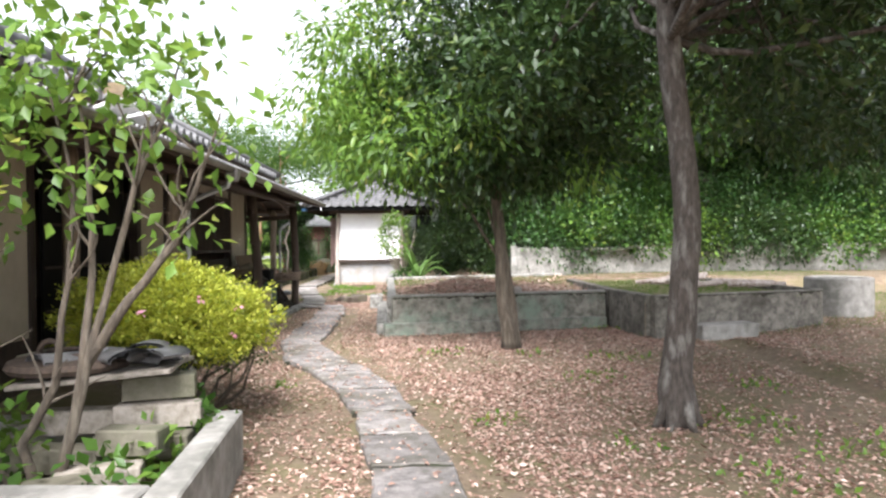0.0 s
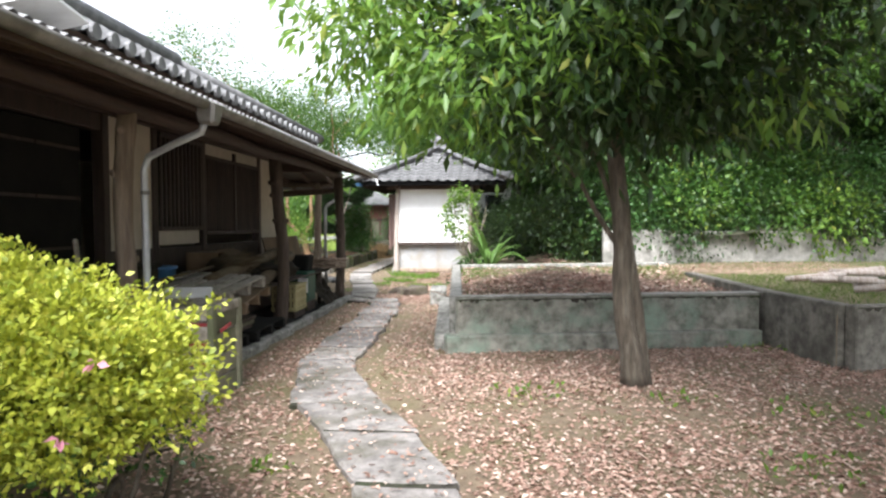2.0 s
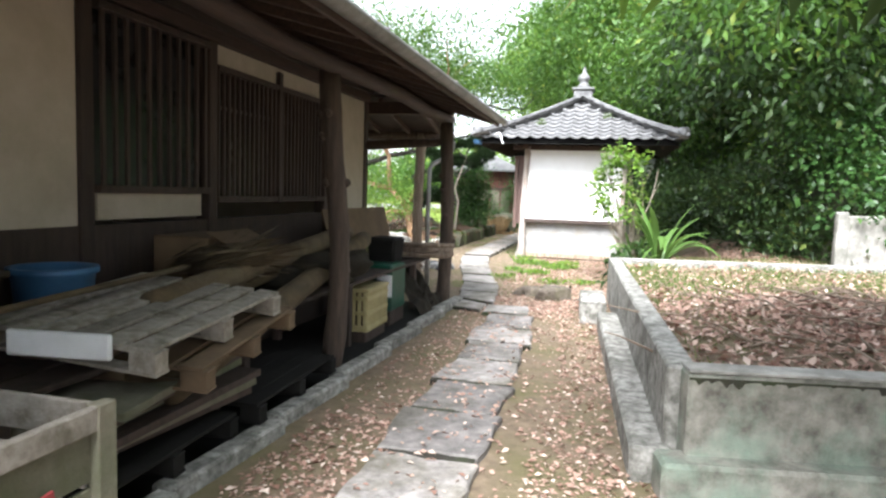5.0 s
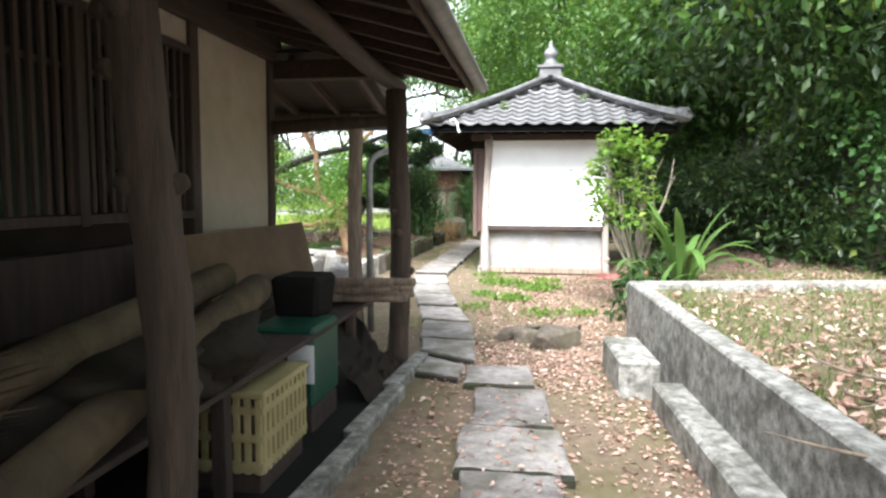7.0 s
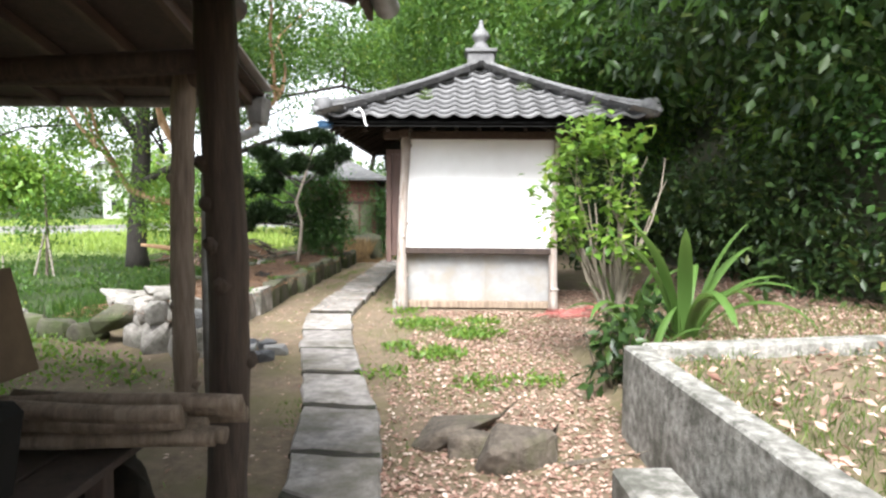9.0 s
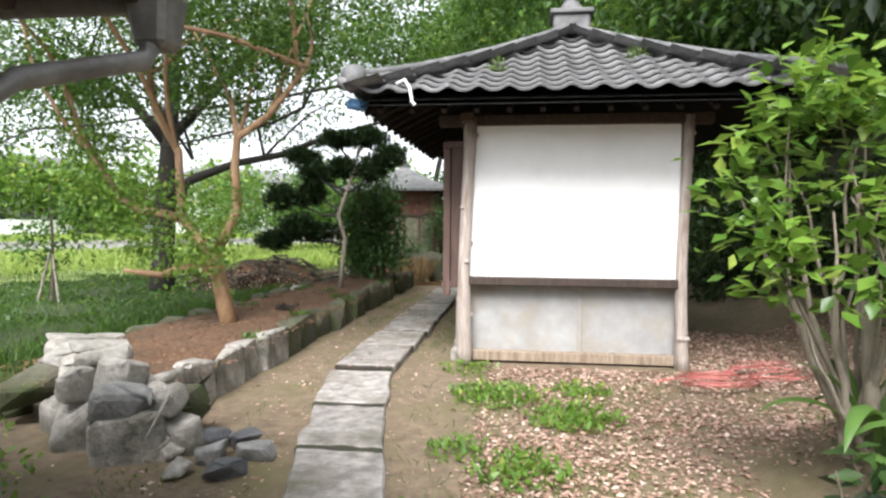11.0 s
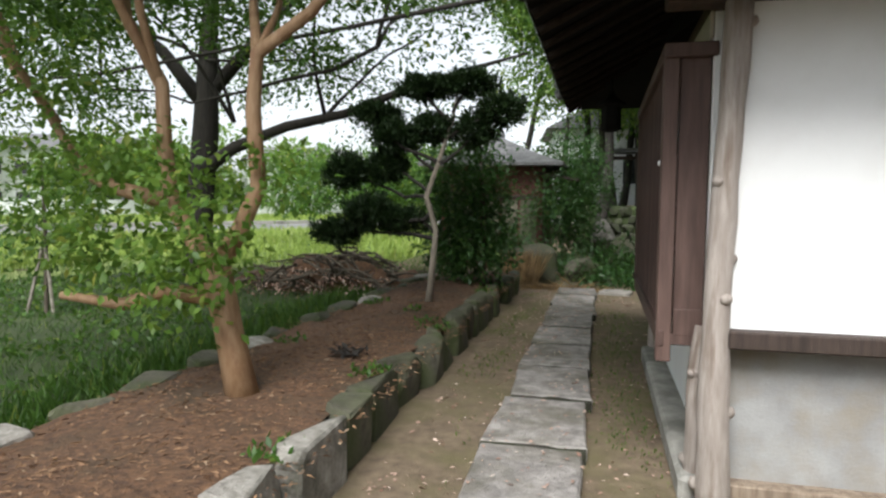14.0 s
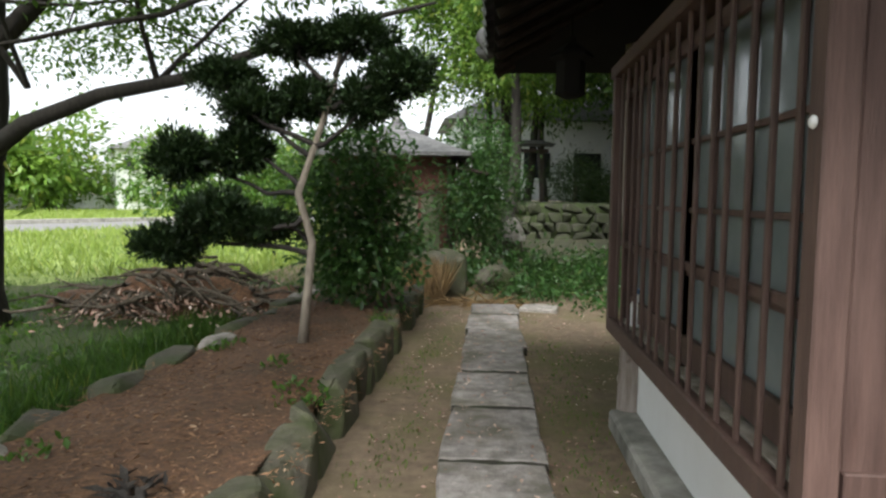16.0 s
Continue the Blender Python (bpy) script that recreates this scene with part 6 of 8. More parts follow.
for k in range(70):
    a = rnd.uniform(0.0, 1.0)
    p = Vector((-88, 36, 0)).lerp(Vector((-8, 104, 0)), a)
    fc.append((p.x + rnd.uniform(-6, 6), p.y + rnd.uniform(-5, 5), rnd.uniform(1.5, 6.5), *(rnd.uniform(2.0, 3.4),) * 2, rnd.uniform(1.6, 2.6)))
crown(ft, fc, (0.5, 0.9), L_fresh, "canopy", seed=24, density=7, twig=0.5)

# ---- lawn shrubs and left tree ----
tree("lawn_tree", "tall dark tree at the far edge of the lawn", "tree", [(-14.8, 26.6, 0), (-14.8, 26.6, 1.5), (-14.4, 26.7, 2.8), (-14.0, 26.8, 4.2)], [0.26, 0.2, 0.17, 0.1], M_darkbark,
     [(-14.5, 26.5, 4.6, 1.5, 1.5, 0.9), (-13.2, 26, 4.0, 1.2, 1.2, 0.7), (-15.8, 26, 4.2, 1.4, 1.4, 0.8), (-13.6, 25.6, 5.4, 1.6, 1.6, 0.8), (-12.4, 26.4, 3.2, 0.9, 0.9, 0.5), (-15.6, 26.4, 3.0, 1.0, 1.0, 0.6)], (0.08, 0.14), L_mid, 711, 70)
for k, (x, y, h) in enumerate([(-10.1, 25.3, 2.1), (-12.0, 24.6, 1.5)]):
    t = thing("staked_sapling", (x, y, 0), "young staked evergreen sapling on the lawn", "sapling", "staked saplings on the lawn")
    b = Bag(); b.tube([(x, y, 0), (x + 0.03, y, h * 0.5), (x, y, h)], [0.03, 0.025, 0.012], 8, 0.1, k); part("trunk", b, M_bark, t)
    for s in (-1, 1):
        part("stake", Bag().tube([(x + s * 0.22, y - 0.1, 0), (x + s * 0.02, y, 0.95)], 0.022, 8), M_oldwood, t)
    crown(t, [(x, y, h * 0.62, 0.6, 0.55, 0.4), (x - 0.35, y, h * 0.45, 0.45, 0.4, 0.3), (x + 0.3, y, h * 0.8, 0.45, 0.4, 0.35)], (0.07, 0.13), L_mid, seed=720 + k, density=130)
t = thing("garden_stake", (-8.68, 22.1, 0), "thin wooden garden stake standing in grass", "stake")
part("stake", Bag().tube([(-8.68, 22.1, -0.05), (-8.70, 22.1, 0.75)], 0.014, 8), M_oldwood, t)
t = thing("leafy_shrub", (-8.9, 21.6, 0), "low leafy green shrub in the lawn", "shrub")
crown(t, [(-8.9, 21.6, 0.35, 0.45, 0.4, 0.3), (-9.2, 21.7, 0.5, 0.3, 0.3, 0.25)], (0.08, 0.14), L_mid, seed=731, density=160, width=0.7)
pile = thing("brush_pile", (-7.3, 27.9, 0), "heap of dry brown cut branches on the lawn", "brush pile")
rnd = random.Random(31)
b = Bag()
for k in range(240):
    x, y = rnd.gauss(-7.4, 0.8), rnd.gauss(28.4, 0.5)
    z = max(0.03, 0.66 - 0.36 * abs(x + 7.4) + rnd.uniform(-0.2, 0.1))
    a = rnd.uniform(0, 6.28)
    ln = rnd.uniform(0.4, 1.1)
    b.tube(limb_path((x, y, z), (x + math.cos(a) * ln, y + math.sin(a) * ln * 0.6, max(0.02, z - rnd.uniform(-0.1, 0.35))), 0.12, 4, k), [0.028, 0.023, 0.018, 0.013, 0.007], 5, 0.1, k, False)
heap = Bag()
for k, (dx, dy, r_) in enumerate(((0, 0, 1.0), (-0.9, 0.1, 0.75), (0.8, 0.1, 0.7), (-1.6, 0.3, 0.5))):
    heap.rock((-7.4 + dx, 28.5 + dy, 0.02), (0.95 * r_, 0.6 * r_, 0.52 * r_), 40 + k, 0, 0.4, 3)
part("earth_mound", heap, M_bedsoil, pile, "dark earth under the cut branches", True)
tagged(part("branch_tangle", b, M_bark, pile, "", True), kind="stuff")
n = 2600
rng = np.random.default_rng(12)
P = np.stack([rng.normal(-7.4, 0.8, n), rng.normal(28.4, 0.55, n), np.zeros(n)], 1)
P[:, 2] = np.clip(0.6 - 0.3 * np.abs(P[:, 0] + 7.4), 0.03, 1) * rng.random(n)
part("dead_leaves", leaves("dead_leaves", P, rng.normal(0, 1, (n, 3)), (0.05, 0.1), L_dry, 0.4, 0.2, 0.3, 5), L_dry, pile)
dp = thing("dead_plant", (-5.05, 23.0, 0.40), "dark withered plant tuft on the red soil", "dead plant")
P = np.array([(-5.05, 23.0, 0.40)]) + rng.normal(0, 1, (60, 3)) * [0.06, 0.05, 0.012]
part("withered_tuft", leaves("withered_tuft", P, rng.normal(0, 1, (60, 3)) * [1, 1, 0.4] + [0, 0, 0.5], (0.05, 0.12), M_darkbark, 0.35, 0, 0.3, 3, 0.4), M_darkbark, dp)

# ---- beside the hut ----
def strap_plant(name, c, n, ln, seed, label, spread=1.0, width=0.085):
    t = thing(name, c, label, "plant")
    rnd = random.Random(seed)
    for k in range(n):
        a = k * 2.4 + rnd.uniform(-0.3, 0.3)
        el = rnd.uniform(0.25, 1.0)
        L_ = ln * rnd.uniform(0.7, 1.1)
        w = width * rnd.uniform(0.8, 1.15)
        v, f = [], []
        m = 9
        p = Vector(c) + Vector((math.cos(a), math.sin(a), 0)) * 0.05
        pitch = 1.45 - 0.55 * (1 - el) * spread
        for i in range(m + 1):
            s = i / m
            d = Vector((math.cos(a) * math.cos(pitch), math.sin(a) * math.cos(pitch), math.sin(pitch)))
            sd_ = Vector((-math.sin(a), math.cos(a), 0))
            up_ = d.cross(sd_) * -1
            ww = w * (0.55 + 0.9 * s) * (1 - s ** 3) + 0.002
            v += [p - sd_ * ww / 2 + up_ * ww * 0.18, p, p + sd_ * ww / 2 + up_ * ww * 0.18]
            p = p + d * (L_ / m)
            pitch -= (0.10 + 0.28 * (1 - el)) * (0.5 + s)
        for i in range(m):
            f += [(i * 3, i * 3 + 1, i * 3 + 4, i * 3 + 3), (i * 3 + 1, i * 3 + 2, i * 3 + 5, i * 3 + 4)]
        part("leaf", Bag().add(v, f), L_strap, t, "", True)
    return t


strap_plant("crinum_lily", (-0.02, 17.95, 0.40), 17, 1.22, 3, "large crinum lily with long arching green strap leaves", 1.1, 0.115)
strap_plant("crinum_lily", (-0.40, 17.65, 0.28), 9, 0.62, 4, "smaller crinum lily with drooping green strap leaves", 1.5, 0.09)
strap_plant("crinum_lily", (-0.35, 18.5, 0.42), 14, 0.8, 5, "smaller crinum lily with drooping green strap leaves", 1.3, 0.08)
t = thing("hydrangea_shrub", (-0.55, 18.55, 0.40), "leggy shrub with bare stems and fresh glossy green leaves", "shrub")
b = Bag()
HC = [(-0.70 + (x_ + 0.60) * 0.78, y_, z_ + 0.06, a_, b_, c_) for x_, y_, z_, a_, b_, c_ in [(-0.95, 18.3, 1.35, 0.22, 0.2, 0.16), (-0.75, 18.5, 1.75, 0.25, 0.22, 0.2), (-0.5, 18.5, 2.05, 0.25, 0.25, 0.2), (-0.3, 18.6, 1.85, 0.25, 0.25, 0.2), (-0.6, 18.3, 1.5, 0.25, 0.2, 0.16), (-0.9, 18.6, 1.95, 0.2, 0.2, 0.16), (-0.4, 18.2, 1.2, 0.18, 0.16, 0.12), (-1.05, 18.5, 1.6, 0.16, 0.16, 0.12), (-0.2, 18.4, 1.45, 0.2, 0.2, 0.15), (-0.75, 18.25, 0.98, 0.14, 0.14, 0.1)]]
for k, c in enumerate(HC):
    b.tube(limb_path((-0.45 + 0.05 * math.sin(k), 18.55 + 0.05 * math.cos(k), 0.38), c[:3], 0.10, 6, k), [0.022, 0.019, 0.016, 0.013, 0.010, 0.008, 0.005], 7, 0.1, k, False)
for k in range(9):
    b.tube(limb_path((-0.45, 18.55, 0.5), (-0.45 + rnd.uniform(-0.5, 0.5), 18.5 + rnd.uniform(-0.2, 0.3), rnd.uniform(1.6, 2.3)), 0.1, 5, 50 + k), [0.014, 0.012, 0.010, 0.008, 0.006, 0.003], 6, 0.1, k, False)
b.tube([(-0.42, 18.5, 0.36), (-0.42, 18.5, 0.7), (-0.44, 18.52, 1.15)], [0.04, 0.036, 0.03], 9, 0.1, 77)
part("stem_tangle", b, M_palebark, t, "", True)
HC = [(*c[:3], c[3] * 0.8, c[4] * 0.85, c[5] * 0.85) for c in HC if c[2] > 1.15]
HC += [(-0.88, 18.35, 2.08, 0.16, 0.16, 0.12), (-0.62, 18.4, 2.22, 0.18, 0.18, 0.12), (-0.42, 18.45, 2.1, 0.16, 0.16, 0.12), (-1.02, 18.4, 1.42, 0.14, 0.12, 0.10), (-0.85, 18.3, 1.2, 0.16, 0.14, 0.10), (-0.4, 18.3, 1.1, 0.14, 0.14, 0.10)]
crown(t, HC, (0.075, 0.13), L_gloss, seed=741, density=185, width=0.6, twig=0.06, droop=-0.15, fold=0.16, flat=0.45)
t = thing("aucuba_shrub", (-0.62, 17.75, 0.1), "low dark glossy broad leaved shrub beside the bed corner", "shrub")
b = Bag(); [b.tube(limb_path((-0.62, 17.75, 0.02), (-0.62 + 0.25 * math.cos(k), 17.8 + 0.25 * math.sin(k), 0.55), 0.1, 4, k), [0.012, 0.010, 0.008, 0.006, 0.004], 6) for k in range(7)]; part("stem_tangle", b, M_bark, t, "", True)
crown(t, [(-0.62, 17.7, 0.45, 0.22, 0.2, 0.16), (-0.42, 17.85, 0.55, 0.24, 0.2, 0.16), (-0.62, 17.6, 0.25, 0.2, 0.16, 0.12), (-0.35, 18.1, 0.6, 0.26, 0.26, 0.16)], (0.10, 0.18), L_deep, seed=743, density=120, width=0.4, twig=0.06, droop=0.3)
rope = thing("rope_heap", (-0.1, 21.2, 0.07), "loose heap of faded red plastic rope on leaf litter", "rope")
rnd = random.Random(51)
for k in range(4):
    b = Bag()
    pts = []
    for i in range(24):
        a = i * 0.42 + k
        r_ = 0.30 + 0.26 * math.sin(i * 0.83 + k * 2)
        pts.append((-0.15 + r_ * 1.35 * math.cos(a) + rnd.uniform(-0.06, 0.06), 21.2 + r_ * 0.95 * math.sin(a) + rnd.uniform(-0.05, 0.05), 0.10 + 0.02 * k + rnd.uniform(0, 0.05)))
    b.tube(pts, 0.0045, 6); part("strand", b, M_red, rope, "", True)
b = Bag(); b.tube([(-0.9, 21.15, 0.08), (-0.5, 21.25, 0.14), (0.0, 21.3, 0.12), (0.5, 21.45, 0.09)], 0.006, 6); part("strand", b, M_red, rope)
hl = thing("hanging_lantern", (-3.17, 24.6, 2.15), "dark metal hexagonal lantern hanging under the hut eave", "lantern")
part("body", Bag().lathe((-3.17, 24.6, 2.12), [(0.06, 0), (0.12, 0.03), (0.11, 0.05), (0.11, 0.25), (0.17, 0.28), (0.15, 0.31), (0.04, 0.38), (0.03, 0.42)], 6, pose(-3.17, 24.6, 2.18) @ Matrix.Diagonal((0.8, 0.8, 0.85, 1)) @ pose(3.17, -24.6, -2.12)), M_dark, hl)
part("hook", Bag().tube([(-3.17, 24.6, 2.5), (-3.17, 24.6, 2.66)], 0.008, 6), M_dark, hl)
cl_ = thing("blue_tape", (-3.64, 21.12, 2.58), "scrap of blue plastic sheet tied under the eave corner", "plastic sheet")
part("scrap", Bag().rock((-3.64, 21.12, 2.585), (0.10, 0.07, 0.055), 7, 20, 0.5), M_bluep, cl_)
wr = part("string_loop", Bag().tube([(-3.25, 21.02, 2.75), (-3.17, 20.99, 2.78), (-3.12, 20.98, 2.70), (-3.10, 20.98, 2.58), (-3.07, 20.98, 2.55)], 0.014, 8), M_whitep)
tagged(wr, "short white cord hanging from the roof edge", "cord")

# ---- veranda clutter ----
def plank(bag_mat, name, parent, c, s, rz=0, rx=0, ry=0, label=""):
    return part(name, Bag().box(c, s, 0.004, None, rz, rx, ry), bag_mat, parent, label)


cr = thing("slatted_crate", (-2.75, 8.45, 0), "weathered grey slatted wooden crate with red painted slat edges", "crate")
CX0, CX1, CY0, CY1, CH = -3.35, -2.32, 8.14, 8.74, 0.80
for k in range(5):
    z = 0.09 + k * 0.165
    plank(M_oldwood, "slat", cr, ((CX0 + CX1) / 2, CY0, z), (CX1 - CX0, 0.022, 0.115), ry=rnd.uniform(-0.6, 0.6))
    if k in (0, 1, 2, 3):
        plank(M_redpaint, "painted_end", cr, (CX1 - 0.10, CY0 + 0.004, z + 0.075), (0.2, 0.012, 0.028), label="red painted edge")
    plank(M_oldwood, "slat", cr, ((CX0 + CX1) / 2, CY1, z), (CX1 - CX0, 0.022, 0.115))
for k in range(4):
    z = 0.10 + k * 0.19
    plank(M_mossw, "side_board", cr, (CX1 - 0.02, (CY0 + CY1) / 2, z), (0.02, CY1 - CY0 - 0.03, 0.17))
plank(M_oldwood, "top_rail", cr, (CX1, (CY0 + CY1) / 2, CH - 0.02), (0.03, CY1 - CY0 + 0.03, 0.075))
plank(M_redpaint, "painted_end", cr, (CX1 + 0.006, (CY0 + CY1) / 2 - 0.02, 0.60), (0.012, 0.22, 0.03), rx=9, label="red painted strip")
for y in (CY0 + 0.02, CY1 - 0.02):
    plank(M_mossw, "corner_post", cr, (CX1 - 0.005, y, CH / 2), (0.05, 0.075, CH + 0.04))
    plank(M_mossw, "corner_post", cr, (CX0, y, CH / 2), (0.05, 0.075, CH + 0.02))
plank(M_mossw, "bottom", cr, ((CX0 + CX1) / 2, (CY0 + CY1) / 2, 0.03), (CX1 - CX0 - 0.06, CY1 - CY0 - 0.06, 0.03))
for k, (x, y, h, lx) in enumerate([(-2.66, 8.06, 0.92, 8), (-3.16, 8.0, 0.85, 10), (-2.9, 8.32, 1.0, -6)]):
    s = thing("old_stake", (x, y, 0), "old mossy wooden stake leaning on the crate", "stake", "stakes leaning on the crate")
    part("stake", Bag().box((x, y, h / 2), (0.075, 0.06, h), 0.008, None, 0, 2, -lx), M_mossw, s)
bench = thing("storage_rack", (-3.5, 12, 0), "rough dark plank rack along the house wall", "rack")
for k in range(4):
    plank(M_wood, "shelf_board", bench, (-3.86 + k * 0.23, 12.1, 0.62), (0.21, 6.3, 0.03))
for y in (9.1, 10.9, 12.7, 14.8):
    for x in (-3.88, -3.16):
        plank(M_wood, "leg", bench, (x, y, 0.30), (0.07, 0.07, 0.62))


def pallet(name, m, label, material, w=1.1, d=1.1):
    p = thing(name, m.translation, label, "pallet")
    for k in range(6):
        part("deck_board", Bag().box((-w / 2 + 0.08 + k * (w - 0.16) / 5, 0, 0.115), (0.12, d, 0.018), 0.003, m), material, p)
    for y in (-d / 2 + 0.05, 0, d / 2 - 0.05):
        for x in (-w / 2 + 0.07, 0, w / 2 - 0.07):
            part("block", Bag().box((x, y, 0.06), (0.13, 0.09, 0.09), 0.003, m), material, p)
        part("base_board", Bag().box((0, y, 0.008), (w, 0.09, 0.016), 0.003, m), material, p)
        part("stringer", Bag().box((0, y, 0.100), (w, 0.085, 0.012), 0.003, m), material, p)
    return p


pallet("pallet", pose(-3.15, 9.95, 0.74, 4, 4, 2), "pale wooden pallet lying on stacked boards", M_oldwood, 0.95, 1.15)
pallet("pallet", pose(-3.12, 10.15, 0.60, 5, 3, 6), "weathered wooden pallet in a stack", M_card, 0.95, 1.1)
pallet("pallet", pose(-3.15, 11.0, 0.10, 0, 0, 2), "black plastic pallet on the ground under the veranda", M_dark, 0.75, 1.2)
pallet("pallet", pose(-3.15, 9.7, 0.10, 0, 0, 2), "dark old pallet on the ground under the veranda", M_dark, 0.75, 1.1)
sup = thing("timber_stack", (-3.2, 9.9, 0.25), "stack of old dark boards holding up the pallets", "timber")
for k in range(6):
    plank(M_mossw if k % 2 else M_wood, "board", sup, (-3.25 + 0.05 * (k % 3), 9.85, 0.29 + k * 0.05), (0.7, 1.3, 0.04), rz=k * 3 - 6)
wb = thing("sign_board", (-3.05, 9.25, 0.8), "white plastic sign with faded dark lettering bars", "sign")
part("panel", Bag().box((-3.05, 9.30, 0.80), (0.46, 0.03, 0.11), 0.008, rz=8), M_whitep, wb)
for k in range(4):
    part("letter_bar", Bag().box((-3.2 + k * 0.09, 9.272 + k * 0.012, 0.80), (0.05, 0.006, 0.06), 0.001, rz=8), M_dark, wb)
# pale bin given the dark tarp colour, putting veranda shade into it
bx = thing("clear_bin", (-3.6, 9.15, 0.64), "plastic storage bin on the rack, darkened for shade", "bin")
part("bin", Bag().box((-3.6, 9.15, 0.86), (0.42, 0.36, 0.42), 0.03, taper=1.1), M_tarp, bx)
part("rim", Bag().box((-3.6, 9.15, 1.07), (0.49, 0.43, 0.03), 0.008), M_tarp, bx)
bl = thing("blue_tub", (-3.75, 9.95, 0.64), "dull blue plastic tub on the rack", "tub")
part("tub", Bag().lathe((-3.72, 9.95, 0.64), [(0.17, 0), (0.2, 0.34), (0.22, 0.35), (0.22, 0.38), (0.19, 0.38), (0.17, 0.04), (0.0, 0.04)], 20), M_bluep, bl, "", True)
cb = thing("cardboard_box", (-3.6, 11.1, 0.64), "brown cardboard box on the rack", "box")
part("box", Bag().box((-3.62, 11.15, 0.88), (0.42, 0.55, 0.5), 0.01), M_card, cb)
part("flap", Bag().box((-3.36, 11.15, 1.13), (0.16, 0.52, 0.006), 0.002, ry=25), M_card, cb)
for k, (a, c, r_) in enumerate([((-2.86, 9.75, 0.50), (-3.27, 13.35, 0.97), 0.085), ((-3.15, 10.0, 0.84), (-3.42, 13.25, 1.04), 0.08), ((-3.25, 10.6, 0.80), (-3.5, 13.1, 0.95), 0.09)]):
    rl = thing("rolled_mat", c, "long rolled reed mat lying across the rack", "rolled mat", "rolled reed mats")
    b = Bag()
    P0, P1 = Vector(a), Vector(c)
    b.tube([P0.lerp(P1, i / 12) for i in range(13)], r_, 16, 0.05, k)
    part("roll", b, M_mat, rl, "", True)
    d = (P1 - P0).normalized()
    b = Bag()
    for q in range(3):
        rr = r_ * (0.85 - q * 0.26)
        sp = []
        for i in range(13):
            an = i * 2 * math.pi / 12
            sp.append(P1 + d * 0.006 + Vector((math.cos(an), 0, math.sin(an))) * rr)
        b.tube(sp, 0.006, 5)
    part("rolled_edge", b, M_card, rl)
br = thing("brush_broom", (-3.35, 10.9, 1.0), "bundle of brown brushwood broom twigs on top of the clutter", "broom")
rng = np.random.default_rng(19)
n = 380
a0 = np.stack([rng.normal(-3.35, 0.05, n), rng.uniform(10.5, 10.7, n), rng.normal(0.98, 0.03, n)], 1)
dd = np.stack([rng.normal(0.05, 0.16, n), np.ones(n), rng.normal(0.10, 0.09, n)], 1)
part("bristles", leaves("bristles", a0, dd, (0.5, 0.95), M_mat, 0.010, 0, 0.2, 3, 0.02), M_mat, br)
part("handle", Bag().tube([(-3.3, 9.2, 0.93), (-3.35, 10.7, 0.98)], 0.016, 8), M_mat, br)
yc = thing("plastic_crate", (-3.18, 13.15, 0.1), "cream yellow ribbed plastic crate under the veranda", "crate")
YX0, YX1, YY0, YY1, YZ0, YZ1 = -3.42, -3.02, 12.85, 13.45, 0.12, 0.52
part("floor_panel", Bag().box(((YX0 + YX1) / 2, (YY0 + YY1) / 2, YZ0 + 0.01), (YX1 - YX0 - 0.03, YY1 - YY0 - 0.03, 0.02), 0.004), M_yellowp, yc)
part("lid", Bag().box(((YX0 + YX1) / 2, (YY0 + YY1) / 2, YZ1), (YX1 - YX0 + 0.02, YY1 - YY0 + 0.02, 0.035), 0.012), M_yellowp, yc)
for k in range(10):
    y = YY0 + 0.03 + k * (YY1 - YY0 - 0.06) / 9
    part("rib", Bag().box((YX1 - 0.01, y, (YZ0 + YZ1) / 2), (0.018, 0.032, YZ1 - YZ0), 0.003), M_yellowp, yc)
for k in range(7):
    x = YX0 + 0.03 + k * (YX1 - YX0 - 0.06) / 6
    part("rib", Bag().box((x, YY0 + 0.01, (YZ0 + YZ1) / 2), (0.032, 0.018, YZ1 - YZ0), 0.003), M_yellowp, yc)
for z in (0.16, 0.30, 0.44):
    part("band", Bag().box((YX1 - 0.012, (YY0 + YY1) / 2, z), (0.022, YY1 - YY0, 0.04), 0.003), M_yellowp, yc)
    part("band", Bag().box(((YX0 + YX1) / 2, YY0 + 0.012, z), (YX1 - YX0, 0.022, 0.04), 0.003), M_yellowp, yc)
part("inner", Bag().box(((YX0 + YX1) / 2, (YY0 + YY1) / 2, (YZ0 + YZ1) / 2), (YX1 - YX0 - 0.08, YY1 - YY0 - 0.08, YZ1 - YZ0 - 0.05), 0.004), M_mat, yc)
part("skid", Bag().box(((YX0 + YX1) / 2, (YY0 + YY1) / 2, 0.05), (0.36, 0.55, 0.12), 0.01), M_wood, yc)
gc = thing("green_crate", (-3.25, 13.9, 0.1), "dark green plastic crate holding a white sheet", "crate")
part("shell", Bag().box((-3.28, 13.95, 0.42), (0.42, 0.5, 0.5), 0.02), M_greenp, gc)
part("label_sheet", Bag().box((-3.15, 13.695, 0.45), (0.17, 0.008, 0.24), 0.002), M_whitep, gc)
part("skid", Bag().box((-3.28, 13.95, 0.08), (0.4, 0.48, 0.18), 0.01), M_wood, gc)
pw = thing("plywood_board", (-3.65, 14.2, 0.64), "tan plywood board standing on edge on the rack", "board")
part("board", Bag().box((-3.62, 14.15, 1.06), (0.02, 1.9, 0.42), 0.003, None, 0, 0, -14), M_card, pw)
bk = thing("dark_bucket", (-3.3, 14.2, 0.64), "black plastic bucket on the rack", "bucket")
part("bucket", Bag().box((-3.33, 14.25, 0.79), (0.3, 0.34, 0.30), 0.03, taper=1.15), M_dark, bk)
